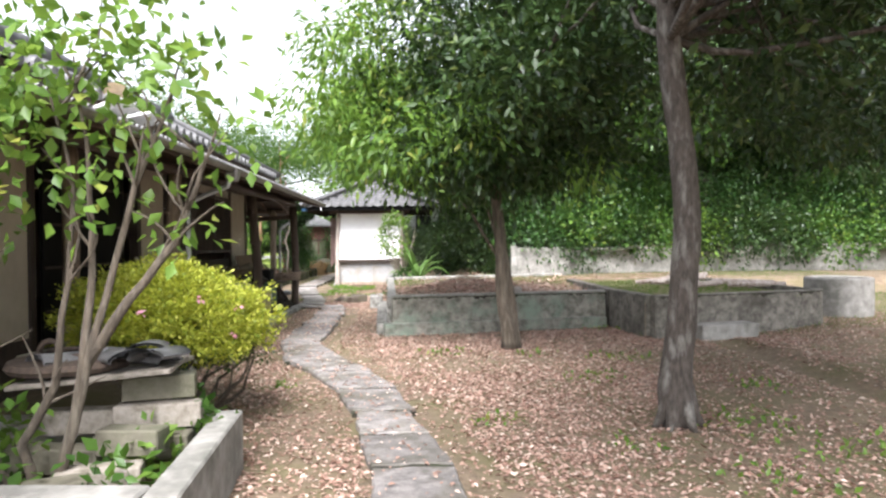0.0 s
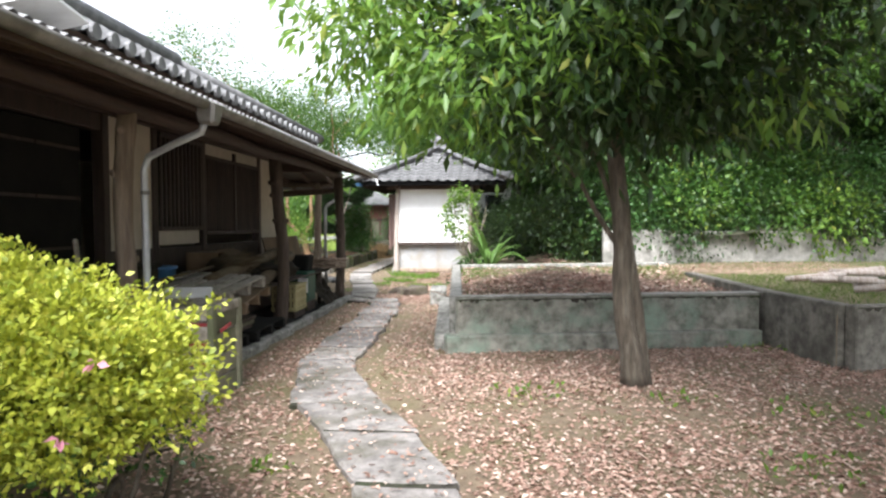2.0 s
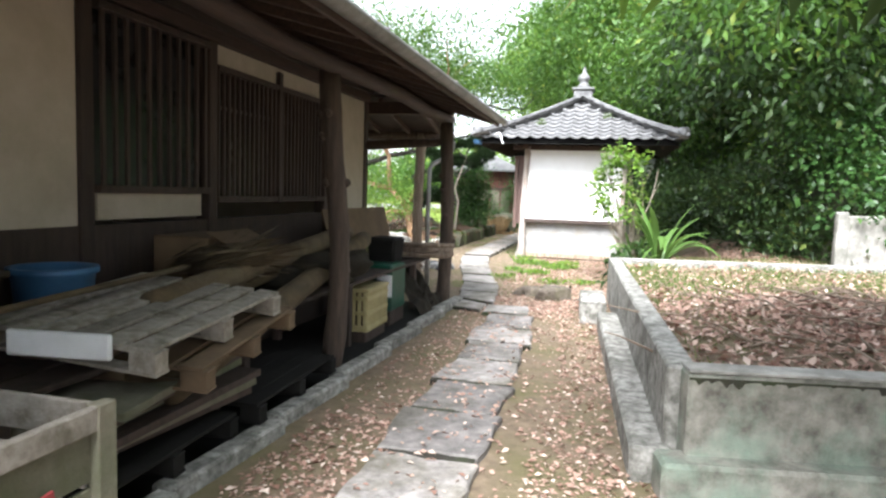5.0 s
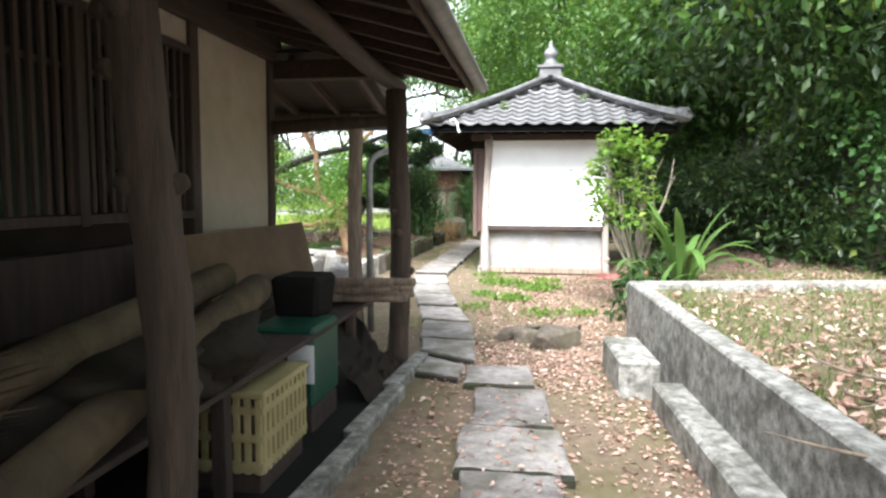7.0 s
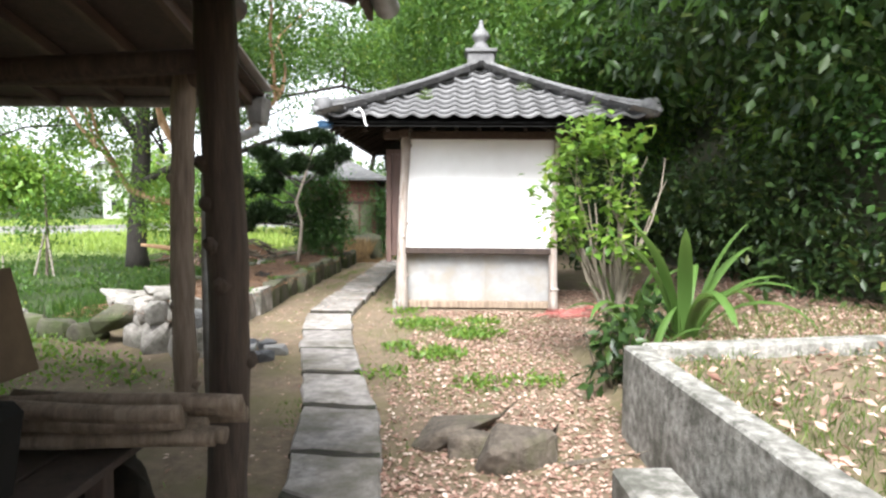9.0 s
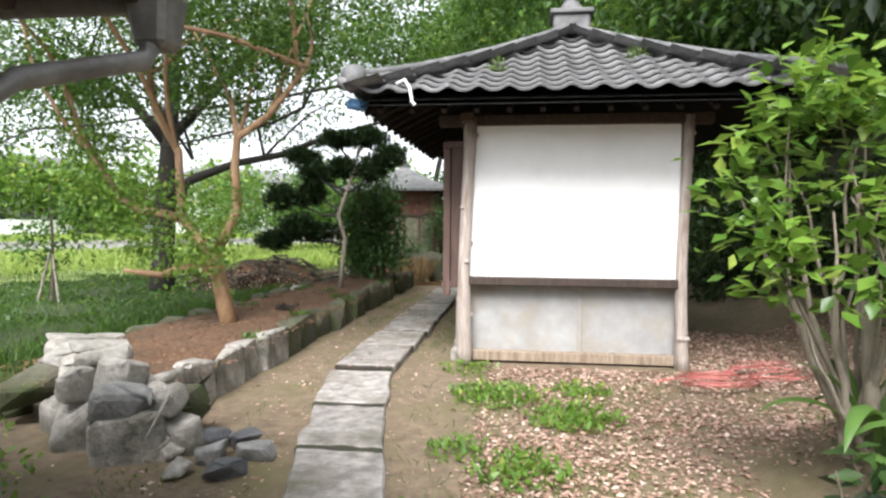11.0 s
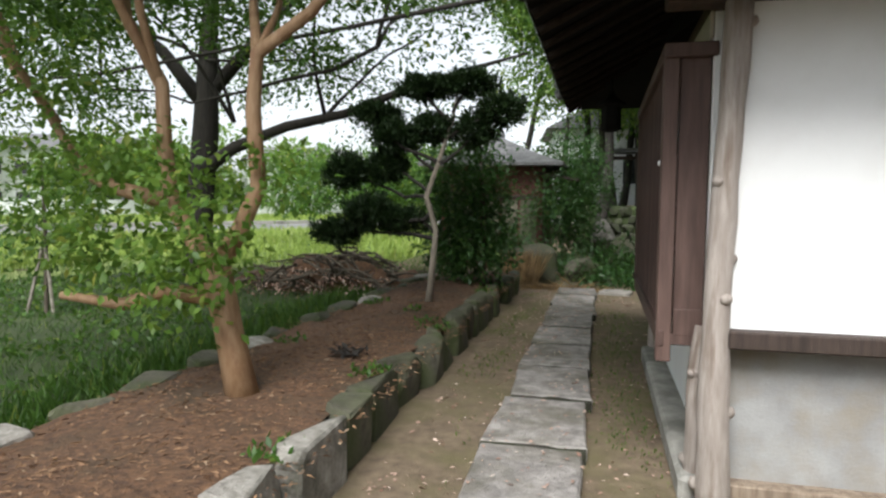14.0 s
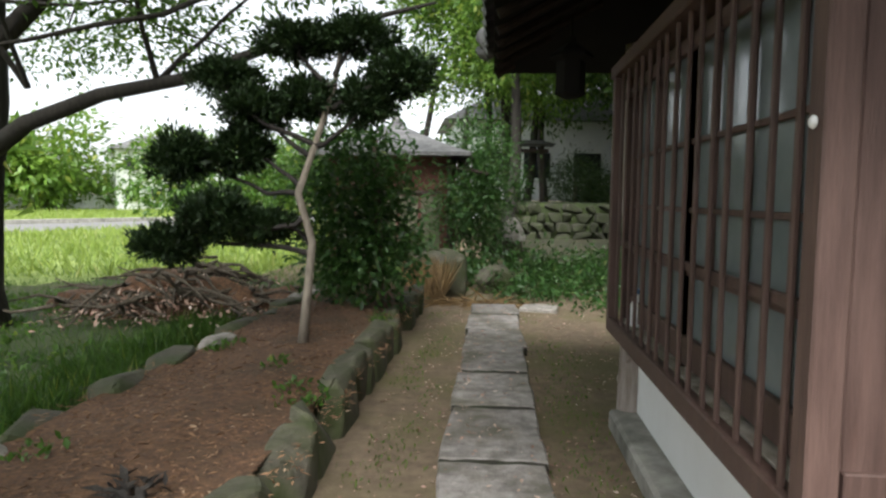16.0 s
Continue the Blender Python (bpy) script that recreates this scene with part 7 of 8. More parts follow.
sk = thing("firewood", (-3.2, 15.1, 0.6), "bundle of pale crooked sticks across the rack end", "firewood")
rnd = random.Random(61)
for k in range(9):
    y, z = 14.72 + (k % 4) * 0.10, 0.70 + (k // 4) * 0.07
    b = Bag(); b.tube(limb_path((-3.75 + rnd.uniform(0, 0.2), y, z), (-2.72 + rnd.uniform(-0.15, 0.08), y + rnd.uniform(-0.12, 0.12), z + rnd.uniform(-0.03, 0.06)), 0.03, 5, k), 0.032, 8, 0.15, k); part("stick", b, M_log, sk, "", True)
tp = thing("tarpaulin", (-3.0, 14.8, 0.1), "crumpled dark brown tarpaulin under the sticks", "tarpaulin")
b = Bag()
for j in range(41):
    for i in range(41):
        u, v = i / 40, j / 40
        x, y = -3.55 + 0.72 * u, 14.3 + 0.9 * v
        b.v.append((x, y, max(0.03, 0.60 * (1 - u ** 1.6) + 0.16 * noise.noise(Vector((u * 4, v * 4, 1))) + 0.10 * abs(noise.noise(Vector((u * 9, v * 8, 3)))) - 0.05 * abs(math.sin(v * 14 + u * 5 + 2 * noise.noise(Vector((u * 3, v * 3, 7))))))))
b.f = [(j * 41 + i, j * 41 + i + 1, (j + 1) * 41 + i + 1, (j + 1) * 41 + i) for j in range(40) for i in range(40)]
part("sheet", b, M_tarp, tp, "", True)
rg = thing("dark_rug", (-3.4, 12.4, 0.64), "dark folded carpets heaped on the rack", "carpet")
for k in range(4):
    part("fold", Bag().rock((-3.45 + 0.03 * k, 12.0 + 0.25 * k, 0.74 + 0.07 * (k % 2)), (0.34, 0.5, 0.12), 30 + k, k * 9, 0.35, 3), M_tarp, rg, "", True)
pl = thing("leaning_pole", (-3.3, 7.6, 0), "thin grey pole leaning against the veranda post", "pole")
part("pole", Bag().tube([(-2.98, 7.7, 0.0), (-3.5, 8.2, 1.35)], 0.022, 8), M_oldwood, pl)
dk = thing("eave_disc", (-3.3, 7.2, 3.0), "round yellowed disc on a bracket at the roof edge", "disc")
part("disc", Bag().lathe((0, 0, 0), [(0.0, 0), (0.16, 0.0), (0.17, 0.012), (0.16, 0.025), (0, 0.025)], 20, pose(-3.25, 7.12, 3.10, 70, 20, 0)), M_mat, dk)
part("bracket", Bag().tube([(-3.6, 7.25, 2.9), (-3.25, 7.14, 3.08)], 0.02, 8), M_gutter, dk)
bp = thing("broken_panel", (-2.95, 6.9, 2.8), "broken white sheet lying on the veranda roof", "sheet")
part("sheet", Bag().box((-3.0, 7.0, 2.80), (0.55, 0.6, 0.03), 0.004, ry=-15, rz=12), M_whitep, bp)
part("sheet", Bag().box((-2.95, 6.4, 2.80), (0.5, 0.4, 0.03), 0.004, ry=-16, rz=-14), M_whitep, bp)

# ---- old well frame with stacked debris, beside the path ----
wf = thing("old_well", (-1.8, 3.6, 0), "low concrete frame round an old well", "well")
b = Bag(); wall_run(b, (-1.14, 2.86), (-1.26, 4.35), 0.17, -0.05, 0.40, 0.012); part("kerb", b, M_conc, wf)
b = Bag(); wall_run(b, (-1.24, 2.94), (-2.8, 3.05), 0.17, -0.05, 0.40, 0.012); part("kerb", b, M_conc, wf)
b = Bag(); wall_run(b, (-1.35, 4.40), (-2.9, 4.5), 0.17, -0.05, 0.34, 0.012); part("kerb", b, M_conc, wf)
part("soil", Bag().prism([(-1.3, 3.0), (-1.38, 4.35), (-2.85, 4.45), (-2.75, 3.1)], -0.02, 0.16, 0.02), M_soil, wf)
rnd = random.Random(71)
for k, (x, y, z, ln, rz) in enumerate([(-1.72, 3.55, 0.24, 0.42, 12), (-1.62, 3.72, 0.40, 0.36, -6), (-1.66, 3.95, 0.30, 0.55, 4), (-1.60, 4.05, 0.46, 0.5, 9), (-1.85, 3.35, 0.24, 0.30, 24), (-2.1, 3.8, 0.28, 0.6, -8), (-2.0, 4.1, 0.42, 0.6, 6), (-1.62, 4.12, 0.62, 0.42, 14)]):
    o = part("timber_block", Bag().box((x, y, z), (ln, 0.15, 0.145), 0.008, rz=rz), M_mossw if k % 3 else M_oldwood)
    tagged(o, "weathered squared timber offcut stacked in the well frame", "timber", "stacked timber offcuts")
wl = thing("well_cover", (-2.1, 4.1, 0.6), "rusty dark round well cover with ring handles on boards", "well cover")
part("board", Bag().box((-1.95, 4.1, 0.72), (0.9, 0.55, 0.03), 0.005, rz=8, ry=-4), M_oldwood, wl)
part("board", Bag().box((-2.05, 4.35, 0.76), (1.0, 0.4, 0.03), 0.005, rz=-10, ry=3), M_mossw, wl)
part("plate", Bag().lathe((-2.15, 4.1, 0.75), [(0.34, 0), (0.36, 0.03), (0.34, 0.06), (0.1, 0.08), (0, 0.08)], 20, None), M_darklog, wl)
for dx in (-0.13, 0.13):
    b = Bag(); b.tube([(-2.15 + dx + 0.07 * math.cos(i * math.pi / 6), 4.1, 0.83 + 0.085 * math.sin(i * math.pi / 6)) for i in range(7)], 0.018, 8); part("ring_handle", b, M_darklog, wl, "", True)
b = Bag(); b.tube([(-2.15 + 0.2 * math.cos(i * math.pi / 6), 4.1 + 0.16 * math.sin(i * math.pi / 6), 0.84) for i in range(13)], 0.016, 8); part("ring", b, M_darklog, wl, "", True)
tl = Bag()
for i in range(9):
    a = math.pi * i / 8
    for y in (0, 0.3):
        tl.v.append((0.12 * math.cos(a), y, 0.05 * math.sin(a)))
for i in range(9):
    a = math.pi * i / 8
    for y in (0, 0.3):
        tl.v.append((0.105 * math.cos(a), y, 0.05 * math.sin(a) - 0.015))
tl.f = [(2 * i, 2 * i + 1, 2 * i + 3, 2 * i + 2) for i in range(8)] + [(18 + 2 * i + 1, 18 + 2 * i, 18 + 2 * i + 2, 18 + 2 * i + 3) for i in range(8)] + [(2 * i + 2, 18 + 2 * i + 2, 18 + 2 * i, 2 * i) for i in range(8)] + [(2 * i, 18 + 2 * i, 18 + 2 * i + 1, 2 * i + 1) for i in (0, 8)]
tm = tl.mesh("roof_tile", True)
for k in range(7):
    o = part("roof_tile", tm, M_tile)
    o.matrix_basis = pose(-1.55 - 0.17 * (k % 4), 4.1 + 0.06 * (k % 3), 0.77 + 0.045 * (k // 4) + 0.03 * (k % 2), 4, 5, 70 + 25 * k)
    tagged(o, "loose old grey roof tile on the debris stack", "roof tile", "loose roof tiles on the well cover")
fern = thing("fern_clump", (-1.6, 3.4, 0.16), "fresh green leafy weeds growing inside the well frame", "weeds")
rng = np.random.default_rng(33)
for k, c in enumerate([(-1.5, 3.3, 0.25, 0.2, 0.25, 0.13), (-1.45, 3.85, 0.25, 0.14, 0.3, 0.14), (-2.2, 3.3, 0.3, 0.35, 0.2, 0.2), (-2.5, 3.7, 0.4, 0.3, 0.3, 0.25), (-1.42, 4.2, 0.3, 0.15, 0.2, 0.2), (-2.3, 3.1, 0.45, 0.3, 0.15, 0.2)]):
    P, O = clump_points([c], 8, 0.08, 320, 5 + k, 0.3, 0.16)
    tagged(part("leaf_spray", leaves("leaf_spray", P, O, (0.06, 0.13), L_fresh if k % 2 else L_mid, 0.55, 0.0, 0.2, 6 + k), L_mid, fern), kind="stuff")

# bare stemmed sapling rising in front of the debris
sp = thing("sapling", (-2.0, 3.1, 0.1), "slender bare stemmed sapling with broad fresh leaves", "sapling")
stems = [
    [(-1.94, 3.5, 0.1), (-1.77, 3.5, 0.86), (-1.73, 3.5, 1.25), (-1.71, 3.5, 1.6), (-1.75, 3.5, 2.05), (-1.8, 3.5, 2.5)],
    [(-1.94, 3.5, 0.12), (-1.80, 3.5, 0.70), (-1.65, 3.5, 1.22), (-1.49, 3.5, 1.81), (-1.35, 3.5, 2.15), (-1.22, 3.5, 2.55)],
    [(-2.0, 3.5, 0.1), (-2.1, 3.5, 0.45), (-1.92, 3.5, 0.77), (-1.85, 3.5, 1.31), (-1.80, 3.5, 1.81), (-1.95, 3.5, 2.4)],
    [(-1.77, 3.5, 0.86), (-1.53, 3.5, 1.21), (-1.29, 3.5, 1.51), (-1.20, 3.5, 1.75), (-1.12, 3.5, 1.95), (-1.04, 3.5, 2.2)],
    [(-2.05, 3.5, 0.1), (-2.3, 3.4, 0.5), (-2.4, 3.4, 1.1), (-2.35, 3.4, 1.8), (-2.45, 3.4, 2.4)],
]
tb_ = Bag()
for k, s in enumerate(stems):
    b = Bag()
    n = len(s)
    q, rr = [], []
    for i in range(n - 1):
        for j in range(3):
            q.append(Vector(s[i]).lerp(Vector(s[i + 1]), j / 3) + Vector((rnd.uniform(-1, 1), rnd.uniform(-1, 1), 0)) * 0.008)
            rr.append(0.026 * (1 - (i + j / 3) / (n - 1)) + 0.005)
    q.append(Vector(s[-1]))
    rr.append(0.005)
    b.tube(q, rr, 9, 0.12, k)
    for j in range(7):
        i = rnd.randint(5, len(q) - 2)
        e_ = q[i] + Vector((rnd.uniform(-0.35, 0.35), rnd.uniform(-0.2, 0.2), rnd.uniform(0.15, 0.5)))
        tb_.tube(limb_path(q[i], e_, 0.1, 4, k * 9 + j), [0.010, 0.008, 0.007, 0.005, 0.003], 6, 0.1, j, False)
    part("stem", b, M_bark, sp, "", True)
tagged(part("twig_spray", tb_, M_bark, sp, "", True), kind="stuff")
crown(sp, [(-1.85, 3.5, 2.4, 0.45, 0.3, 0.3), (-2.25, 3.4, 2.2, 0.4, 0.3, 0.35), (-1.5, 3.5, 2.5, 0.35, 0.3, 0.22), (-1.1, 3.55, 2.15, 0.22, 0.2, 0.16), (-1.25, 3.5, 1.6, 0.14, 0.12, 0.1), (-2.2, 3.4, 1.75, 0.3, 0.2, 0.2), (-1.4, 3.6, 2.6, 0.25, 0.2, 0.12), (-1.75, 3.5, 1.95, 0.3, 0.2, 0.2)], (0.065, 0.12), L_fresh, seed=751, density=150, width=0.6, twig=0.12, per_twig=5)

# ---- debris on the raised beds ----
rnd = random.Random(81)
lg = thing("log_heap", (4.7, 12.5, 0.5), "pale cut logs and broken slabs lying on the raised bed", "logs")
for k in range(9):
    x, y = rnd.uniform(4.0, 6.0), rnd.uniform(11.3, 13.6)
    a = rnd.uniform(-0.4, 0.4)
    ln = rnd.uniform(0.5, 1.2)
    b = Bag(); b.tube([(x, y, 0.62 + 0.05 * (k % 3)), (x + math.cos(a) * ln, y + math.sin(a) * ln, 0.63 + 0.04 * (k % 4))], 0.05, 9, 0.1, k); part("log", b, M_greylog, lg, "", True)
wdg = thing("white_stone", (1.75, 11.35, 0.55), "small pale stone on the leaf heap", "stone")
part("stone_body", Bag().rock((1.75, 11.45, 0.62), (0.09, 0.07, 0.09), 3), M_rock, wdg)
tw = thing("twig_heap", (0.9, 12.3, 0.6), "heap of dry brown cut twigs and leaves on the raised bed", "twigs")
b = Bag()
for k in range(130):
    x, y = rnd.gauss(0.9, 0.6), rnd.gauss(12.2, 0.55)
    a = rnd.uniform(0, 6.28)
    ln = rnd.uniform(0.2, 0.6)
    z = fill_z(x, y) + rnd.uniform(0.01, 0.09)
    b.tube(limb_path((x, y, z), (x + math.cos(a) * ln, y + math.sin(a) * ln, z + rnd.uniform(-0.04, 0.1)), 0.1, 3, k), [0.010, 0.008, 0.006, 0.003], 5, 0.1, k, False)
tagged(part("twig_tangle", b, M_log, tw, "", True), kind="stuff")

# ---- fallen leaves, weeds and grass ----
rng = np.random.default_rng(101)


def on_path(x, y):
    for (y0, a0, b0), (y1, a1, b1) in zip(EDGE, EDGE[1:]):
        if y0 <= y <= y1:
            t = (y - y0) / (y1 - y0)
            return a0 + (a1 - a0) * t - 0.02 < x < b0 + (b1 - b0) * t + 0.02
    return False


EDGE = [(-4.0, 0.0, 0.58), (1.0, -0.02, 0.55), (4.0, -0.29, 0.28), (5.4, -0.55, 0.0), (6.65, -0.86, -0.30), (7.3, -1.15, -0.50), (8.4, -1.76, -0.98), (9.2, -1.95, -1.34), (9.9, -2.07, -1.50), (11.1, -2.08, -1.50), (12.7, -2.10, -1.50), (14.85, -2.20, -1.66)]


def litter_density(x, y):
    if x < -2.6 or x > 9.5 or y < -1 or y > (24.5 if x > -0.45 else 21.6):
        return 0
    if in_poly(x, y, T1) or in_poly(x, y, T2):
        return 0
    d = 0.55 + 0.5 * noise.noise(Vector((x * 0.8, y * 0.8, 0))) + 0.25 * noise.noise(Vector((x * 3, y * 3, 4)))
    if on_path(x, y):
        return 0.06
    if y < 15 and x < -0.6:
        d *= 0.55
        if y > 9 and x < -2.0:
            d = 0.45 if x > -2.72 and y < 11 else 0.15
    if y > 15.5:
        d = d * 0.9 if x > -2.4 else 0.02
    if x > 5.4:
        d *= 0.6
    if abs(x - 4.5) < 0.30 and y < 9.5:
        d *= 0.12
    if y < 14.8 and not on_path(x, y) and on_path(x - 0.28, y):
        d *= 0.30
    if x > 2.6 and y < 9:
        d *= 0.45
    return max(0, d)


pts = []
rnd = random.Random(202)
while len(pts) < 142000:
    x = rnd.uniform(-2.6, 8.5)
    y = rnd.uniform(0.5, 24.0)
    if x > 3.5 and y > 11 and rnd.random() < 0.35:
        continue
    if rnd.random() < litter_density(x, y):
        z = gz(x, y) + (0.055 if on_path(x, y) else 0.004)
        pts.append((x, y, z + rnd.random() ** 2 * 0.02))
P = np.array(pts)
O = rng.normal(0, 1, (len(P), 3)) * [1, 1, 0.25]
lf = part("leaf_litter", leaves("leaf_litter", P, O, (0.024, 0.058), L_dry, 0.52, 0, 0.45, 7, 0.25, 0.55), L_dry)
tagged(lf, "pinkish brown dry fallen leaves covering the yard", "leaf litter", kind="stuff")
pts = []
while len(pts) < 9000:
    u, v = rnd.random(), rnd.random()
    p = Vector(T1[0]).lerp(Vector(T1[1]), u).lerp(Vector(T1[3]).lerp(Vector(T1[2]), u), v)
    if rnd.random() < 0.10 + 0.9 * math.exp(-((p.x - 1.2) ** 2 / 1.6 + (p.y - 12.2) ** 2 / 1.6)):
        pts.append((p.x, p.y, fill_z(p.x, p.y) + 0.015 + rnd.random() * 0.04))
P = np.array(pts)
lf = part("bed_leaves", leaves("bed_leaves", P, rng.normal(0, 1, (len(P), 3)) * [1, 1, 0.4], (0.04, 0.09), L_dry, 0.5, 0, 0.45, 8, 0.3, 0.4), L_dry)
tagged(lf, "dry brown leaves heaped on the raised bed", "leaf litter", kind="stuff")
pts = []
while len(pts) < 9000:
    x, y = rnd.uniform(-6.1, -4.45), rnd.uniform(19.1, 29)
    if rnd.random() < 0.5 + 0.6 * noise.noise(Vector((x * 2, y * 2, 0))):
        pts.append((x, y, bed_z(x, y) + 0.004))
P = np.array(pts)
lf = part("needle_litter", leaves("needle_litter", P, rng.normal(0, 1, (len(P), 3)) * [1, 1, 0.15], (0.02, 0.06), L_needle, 0.22, 0, 0.3, 9, 0.2, 0.6), L_needle)
tagged(lf, "fine dry leaf scraps on the red planting bed soil", "leaf litter", kind="stuff")


def blades(name, pts, size, material, label, seed, width=0.06, lean=0.45):
    P = np.array(pts)
    r = np.random.default_rng(seed)
    O = np.stack([r.normal(0, lean, len(P)), r.normal(0, lean, len(P)), np.ones(len(P))], 1)
    return tagged(part(name, leaves(name, P, O, size, material, width, 0, 0.2, seed, 0.12), material), label, "grass", kind="stuff")


pts = []
while len(pts) < 95000:
    y = 17.5 + (rnd.random() ** 1.4) * 26
    x = -6.3 - (rnd.random() ** 1.5) * 15
    if y < 20 and x > -6.6 - (20 - y):
        continue
    pts.append((x, y, gz(x, y)))
# shade put into darker blades here, sun into the lighter meadow blades
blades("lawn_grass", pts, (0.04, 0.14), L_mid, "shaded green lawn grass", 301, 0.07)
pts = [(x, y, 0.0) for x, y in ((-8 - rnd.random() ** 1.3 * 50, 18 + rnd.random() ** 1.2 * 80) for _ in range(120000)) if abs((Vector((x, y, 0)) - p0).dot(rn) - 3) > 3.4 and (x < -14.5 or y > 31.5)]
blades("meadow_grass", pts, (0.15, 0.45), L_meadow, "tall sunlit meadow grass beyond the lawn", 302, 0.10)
pts = [(x, y, gz(x, y)) for x, y in ((rnd.gauss(-6.75, 0.25), 20.5 + rnd.random() * 8) for _ in range(5000))]
blades("edge_grass", pts, (0.12, 0.28), L_mid, "long grass along the stone border", 303, 0.05)
wl_ = []
for _ in range(16000):
    x, y = -6.3 - rnd.random() * 7, 18.5 + rnd.random() * 12
    if noise.noise(Vector((x * 0.7, y * 0.7, 3))) > -0.15:
        wl_.append((x, y, gz(x, y) + rnd.random() * 0.05))
P = np.array(wl_)
O = np.stack([rng.normal(0, 1, len(P)), rng.normal(0, 1, len(P)), np.full(len(P), 0.8)], 1)
tagged(part("lawn_weeds", leaves("lawn_weeds", P, O, (0.04, 0.10), L_mid, 0.55, 0, 0.2, 13, 0.4), L_mid), "broad leaved green weeds in the lawn", "weeds", kind="stuff")
sc = []
for _ in range(9000):
    x, y = rnd.choice([rnd.uniform(-4.4, -2.3), rnd.uniform(-4.4, -2.3), rnd.uniform(-7.5, -4.2)]), rnd.uniform(15.3, 29.3)
    if x < -4.4 and y > 18.7:
        continue
    if rnd.random() < 0.45 + 0.6 * noise.noise(Vector((x * 1.7, y * 1.7, 8))):
        sc.append((x, y, gz(x, y) + (0.09 if y > 21 and -3.89 < x < -3.29 else 0.004)))
P = np.array(sc)
tagged(part("ground_scraps", leaves("ground_scraps", P, rng.normal(0, 1, (len(P), 3)) * [1, 1, 0.2], (0.012, 0.05), L_dry, 0.45, 0, 0.4, 19, 0.25, 0.5), L_dry), "sparse dry leaf scraps on the earth beside the path", "leaf litter", kind="stuff")
pts = []
for _ in range(9000):
    x, y = rnd.choice([rnd.gauss(-4.25, 0.12), rnd.gauss(-3.05, 0.12), rnd.gauss(-2.4, 0.35)]), rnd.uniform(15.8, 29)
    if noise.noise(Vector((x * 1.2, y * 0.8, 6))) > 0.05 and not (x > -2.75 and y > 21.8):
        pts.append((x, y, gz(x, y)))
blades("path_moss", pts, (0.012, 0.045), L_grass, "low moss and grass tufts beside the slabs", 305, 0.25)
bw_ = []
for cx, cy, r_, n in ((-4.72, 22.6, 0.14, 70), (-4.75, 24.4, 0.18, 90), (-5.7, 23.4, 0.12, 40), (-4.68, 21.2, 0.12, 50), (-5.1, 24.9, 0.10, 30), (-5.75, 25.6, 0.16, 60), (-4.7, 26.9, 0.14, 50)):
    for _ in range(n):
        a, q = rnd.uniform(0, 6.28), r_ * rnd.random() ** 0.6
        x, y = cx + q * math.cos(a), cy + q * 1.6 * math.sin(a)
        bw_.append((x, y, bed_z(x, y) + rnd.random() * 0.03))
P = np.array(bw_)
O = np.stack([rng.normal(0, 1, len(P)), rng.normal(0, 1, len(P)), np.full(len(P), 0.9)], 1)
tagged(part("bed_weeds", leaves("bed_weeds", P, O, (0.03, 0.07), L_mid, 0.5, 0, 0.2, 17, 0.4), L_mid), "small green weeds sprouting in the planting bed", "weeds", kind="stuff")
# weeds
wd = []
for cx, cy, r_, n in ((-5.2, 18.35, 0.4, 160), (-5.9, 18.8, 0.5, 260), (-6.6, 19.3, 0.5, 260), (-4.7, 17.9, 0.35, 100), (-5.6, 17.7, 0.5, 140), (-2.3, 20.45, 0.38, 480), (-1.7, 19.95, 0.35, 480), (-2.1, 18.9, 0.3, 320), (-2.5, 19.2, 0.2, 120), (-1.6, 20.7, 0.25, 200), (-2.55, 18.2, 0.25, 100), (-1.2, 18.0, 0.25, 120), (-1.4, 6.75, 0.12, 60), (0.65, 5.3, 0.16, 90), (0.3, 8.6, 0.25, 130), (2.6, 5.1, 0.3, 200), (3.1, 4.4, 0.4, 300), (2.2, 3.9, 0.3, 160), (1.9, 6.9, 0.25, 120), (3.2, 10.9, 0.3, 220), (2.5, 8.1, 0.3, 120), (3.4, 6.4, 0.25, 120), (1.5, 4.6, 0.2, 80), (1.55, 8.5, 0.2, 80), (-1.65, 17.9, 0.3, 120), (-2.6, 21.4, 0.3, 120)):
    for _ in range(n):
        a, q = rnd.uniform(0, 6.28), r_ * (1.5 if cy < 12 else 1.0) * rnd.random() ** 0.7
        x, y = cx + q * math.cos(a), cy + q * math.sin(a)
        if y > 12 or rnd.random() < 0.4:
            wd.append((x, y, gz(x, y) + rnd.random() * 0.05))
P = np.array(wd)
O = np.stack([rng.normal(0, 1, len(P)), rng.normal(0, 1, len(P)), np.full(len(P), 0.9)], 1)
tagged(part("weed_patch", leaves("weed_patch", P, O, (0.035, 0.08), L_fresh, 0.5, 0, 0.2, 11, 0.4), L_fresh), "fresh green weeds sprouting through the leaf litter", "weeds", kind="stuff")
pts = []
for _ in range(34000):
    u, v = rnd.random(), rnd.random()
    p = Vector(T1[0]).lerp(Vector(T1[1]), u).lerp(Vector(T1[3]).lerp(Vector(T1[2]), u), v)
    if rnd.random() < smooth_step(12.0, 14.5, p.y) * (0.55 + 0.6 * noise.noise(Vector((p.x, p.y, 2)))) + (0.12 if p.x < 0.1 else 0):
        pts.append((p.x, p.y, fill_z(p.x, p.y)))
for _ in range(5000):
    p = (rnd.uniform(-0.4, 3.0), rnd.uniform(17.2, 19.5))
    pts.append((*p, gz(*p)))
for _ in range(9000):
    p = (rnd.uniform(3.6, 6.2), rnd.uniform(10.2, 14.6))
    pts.append((*p, 0.56))
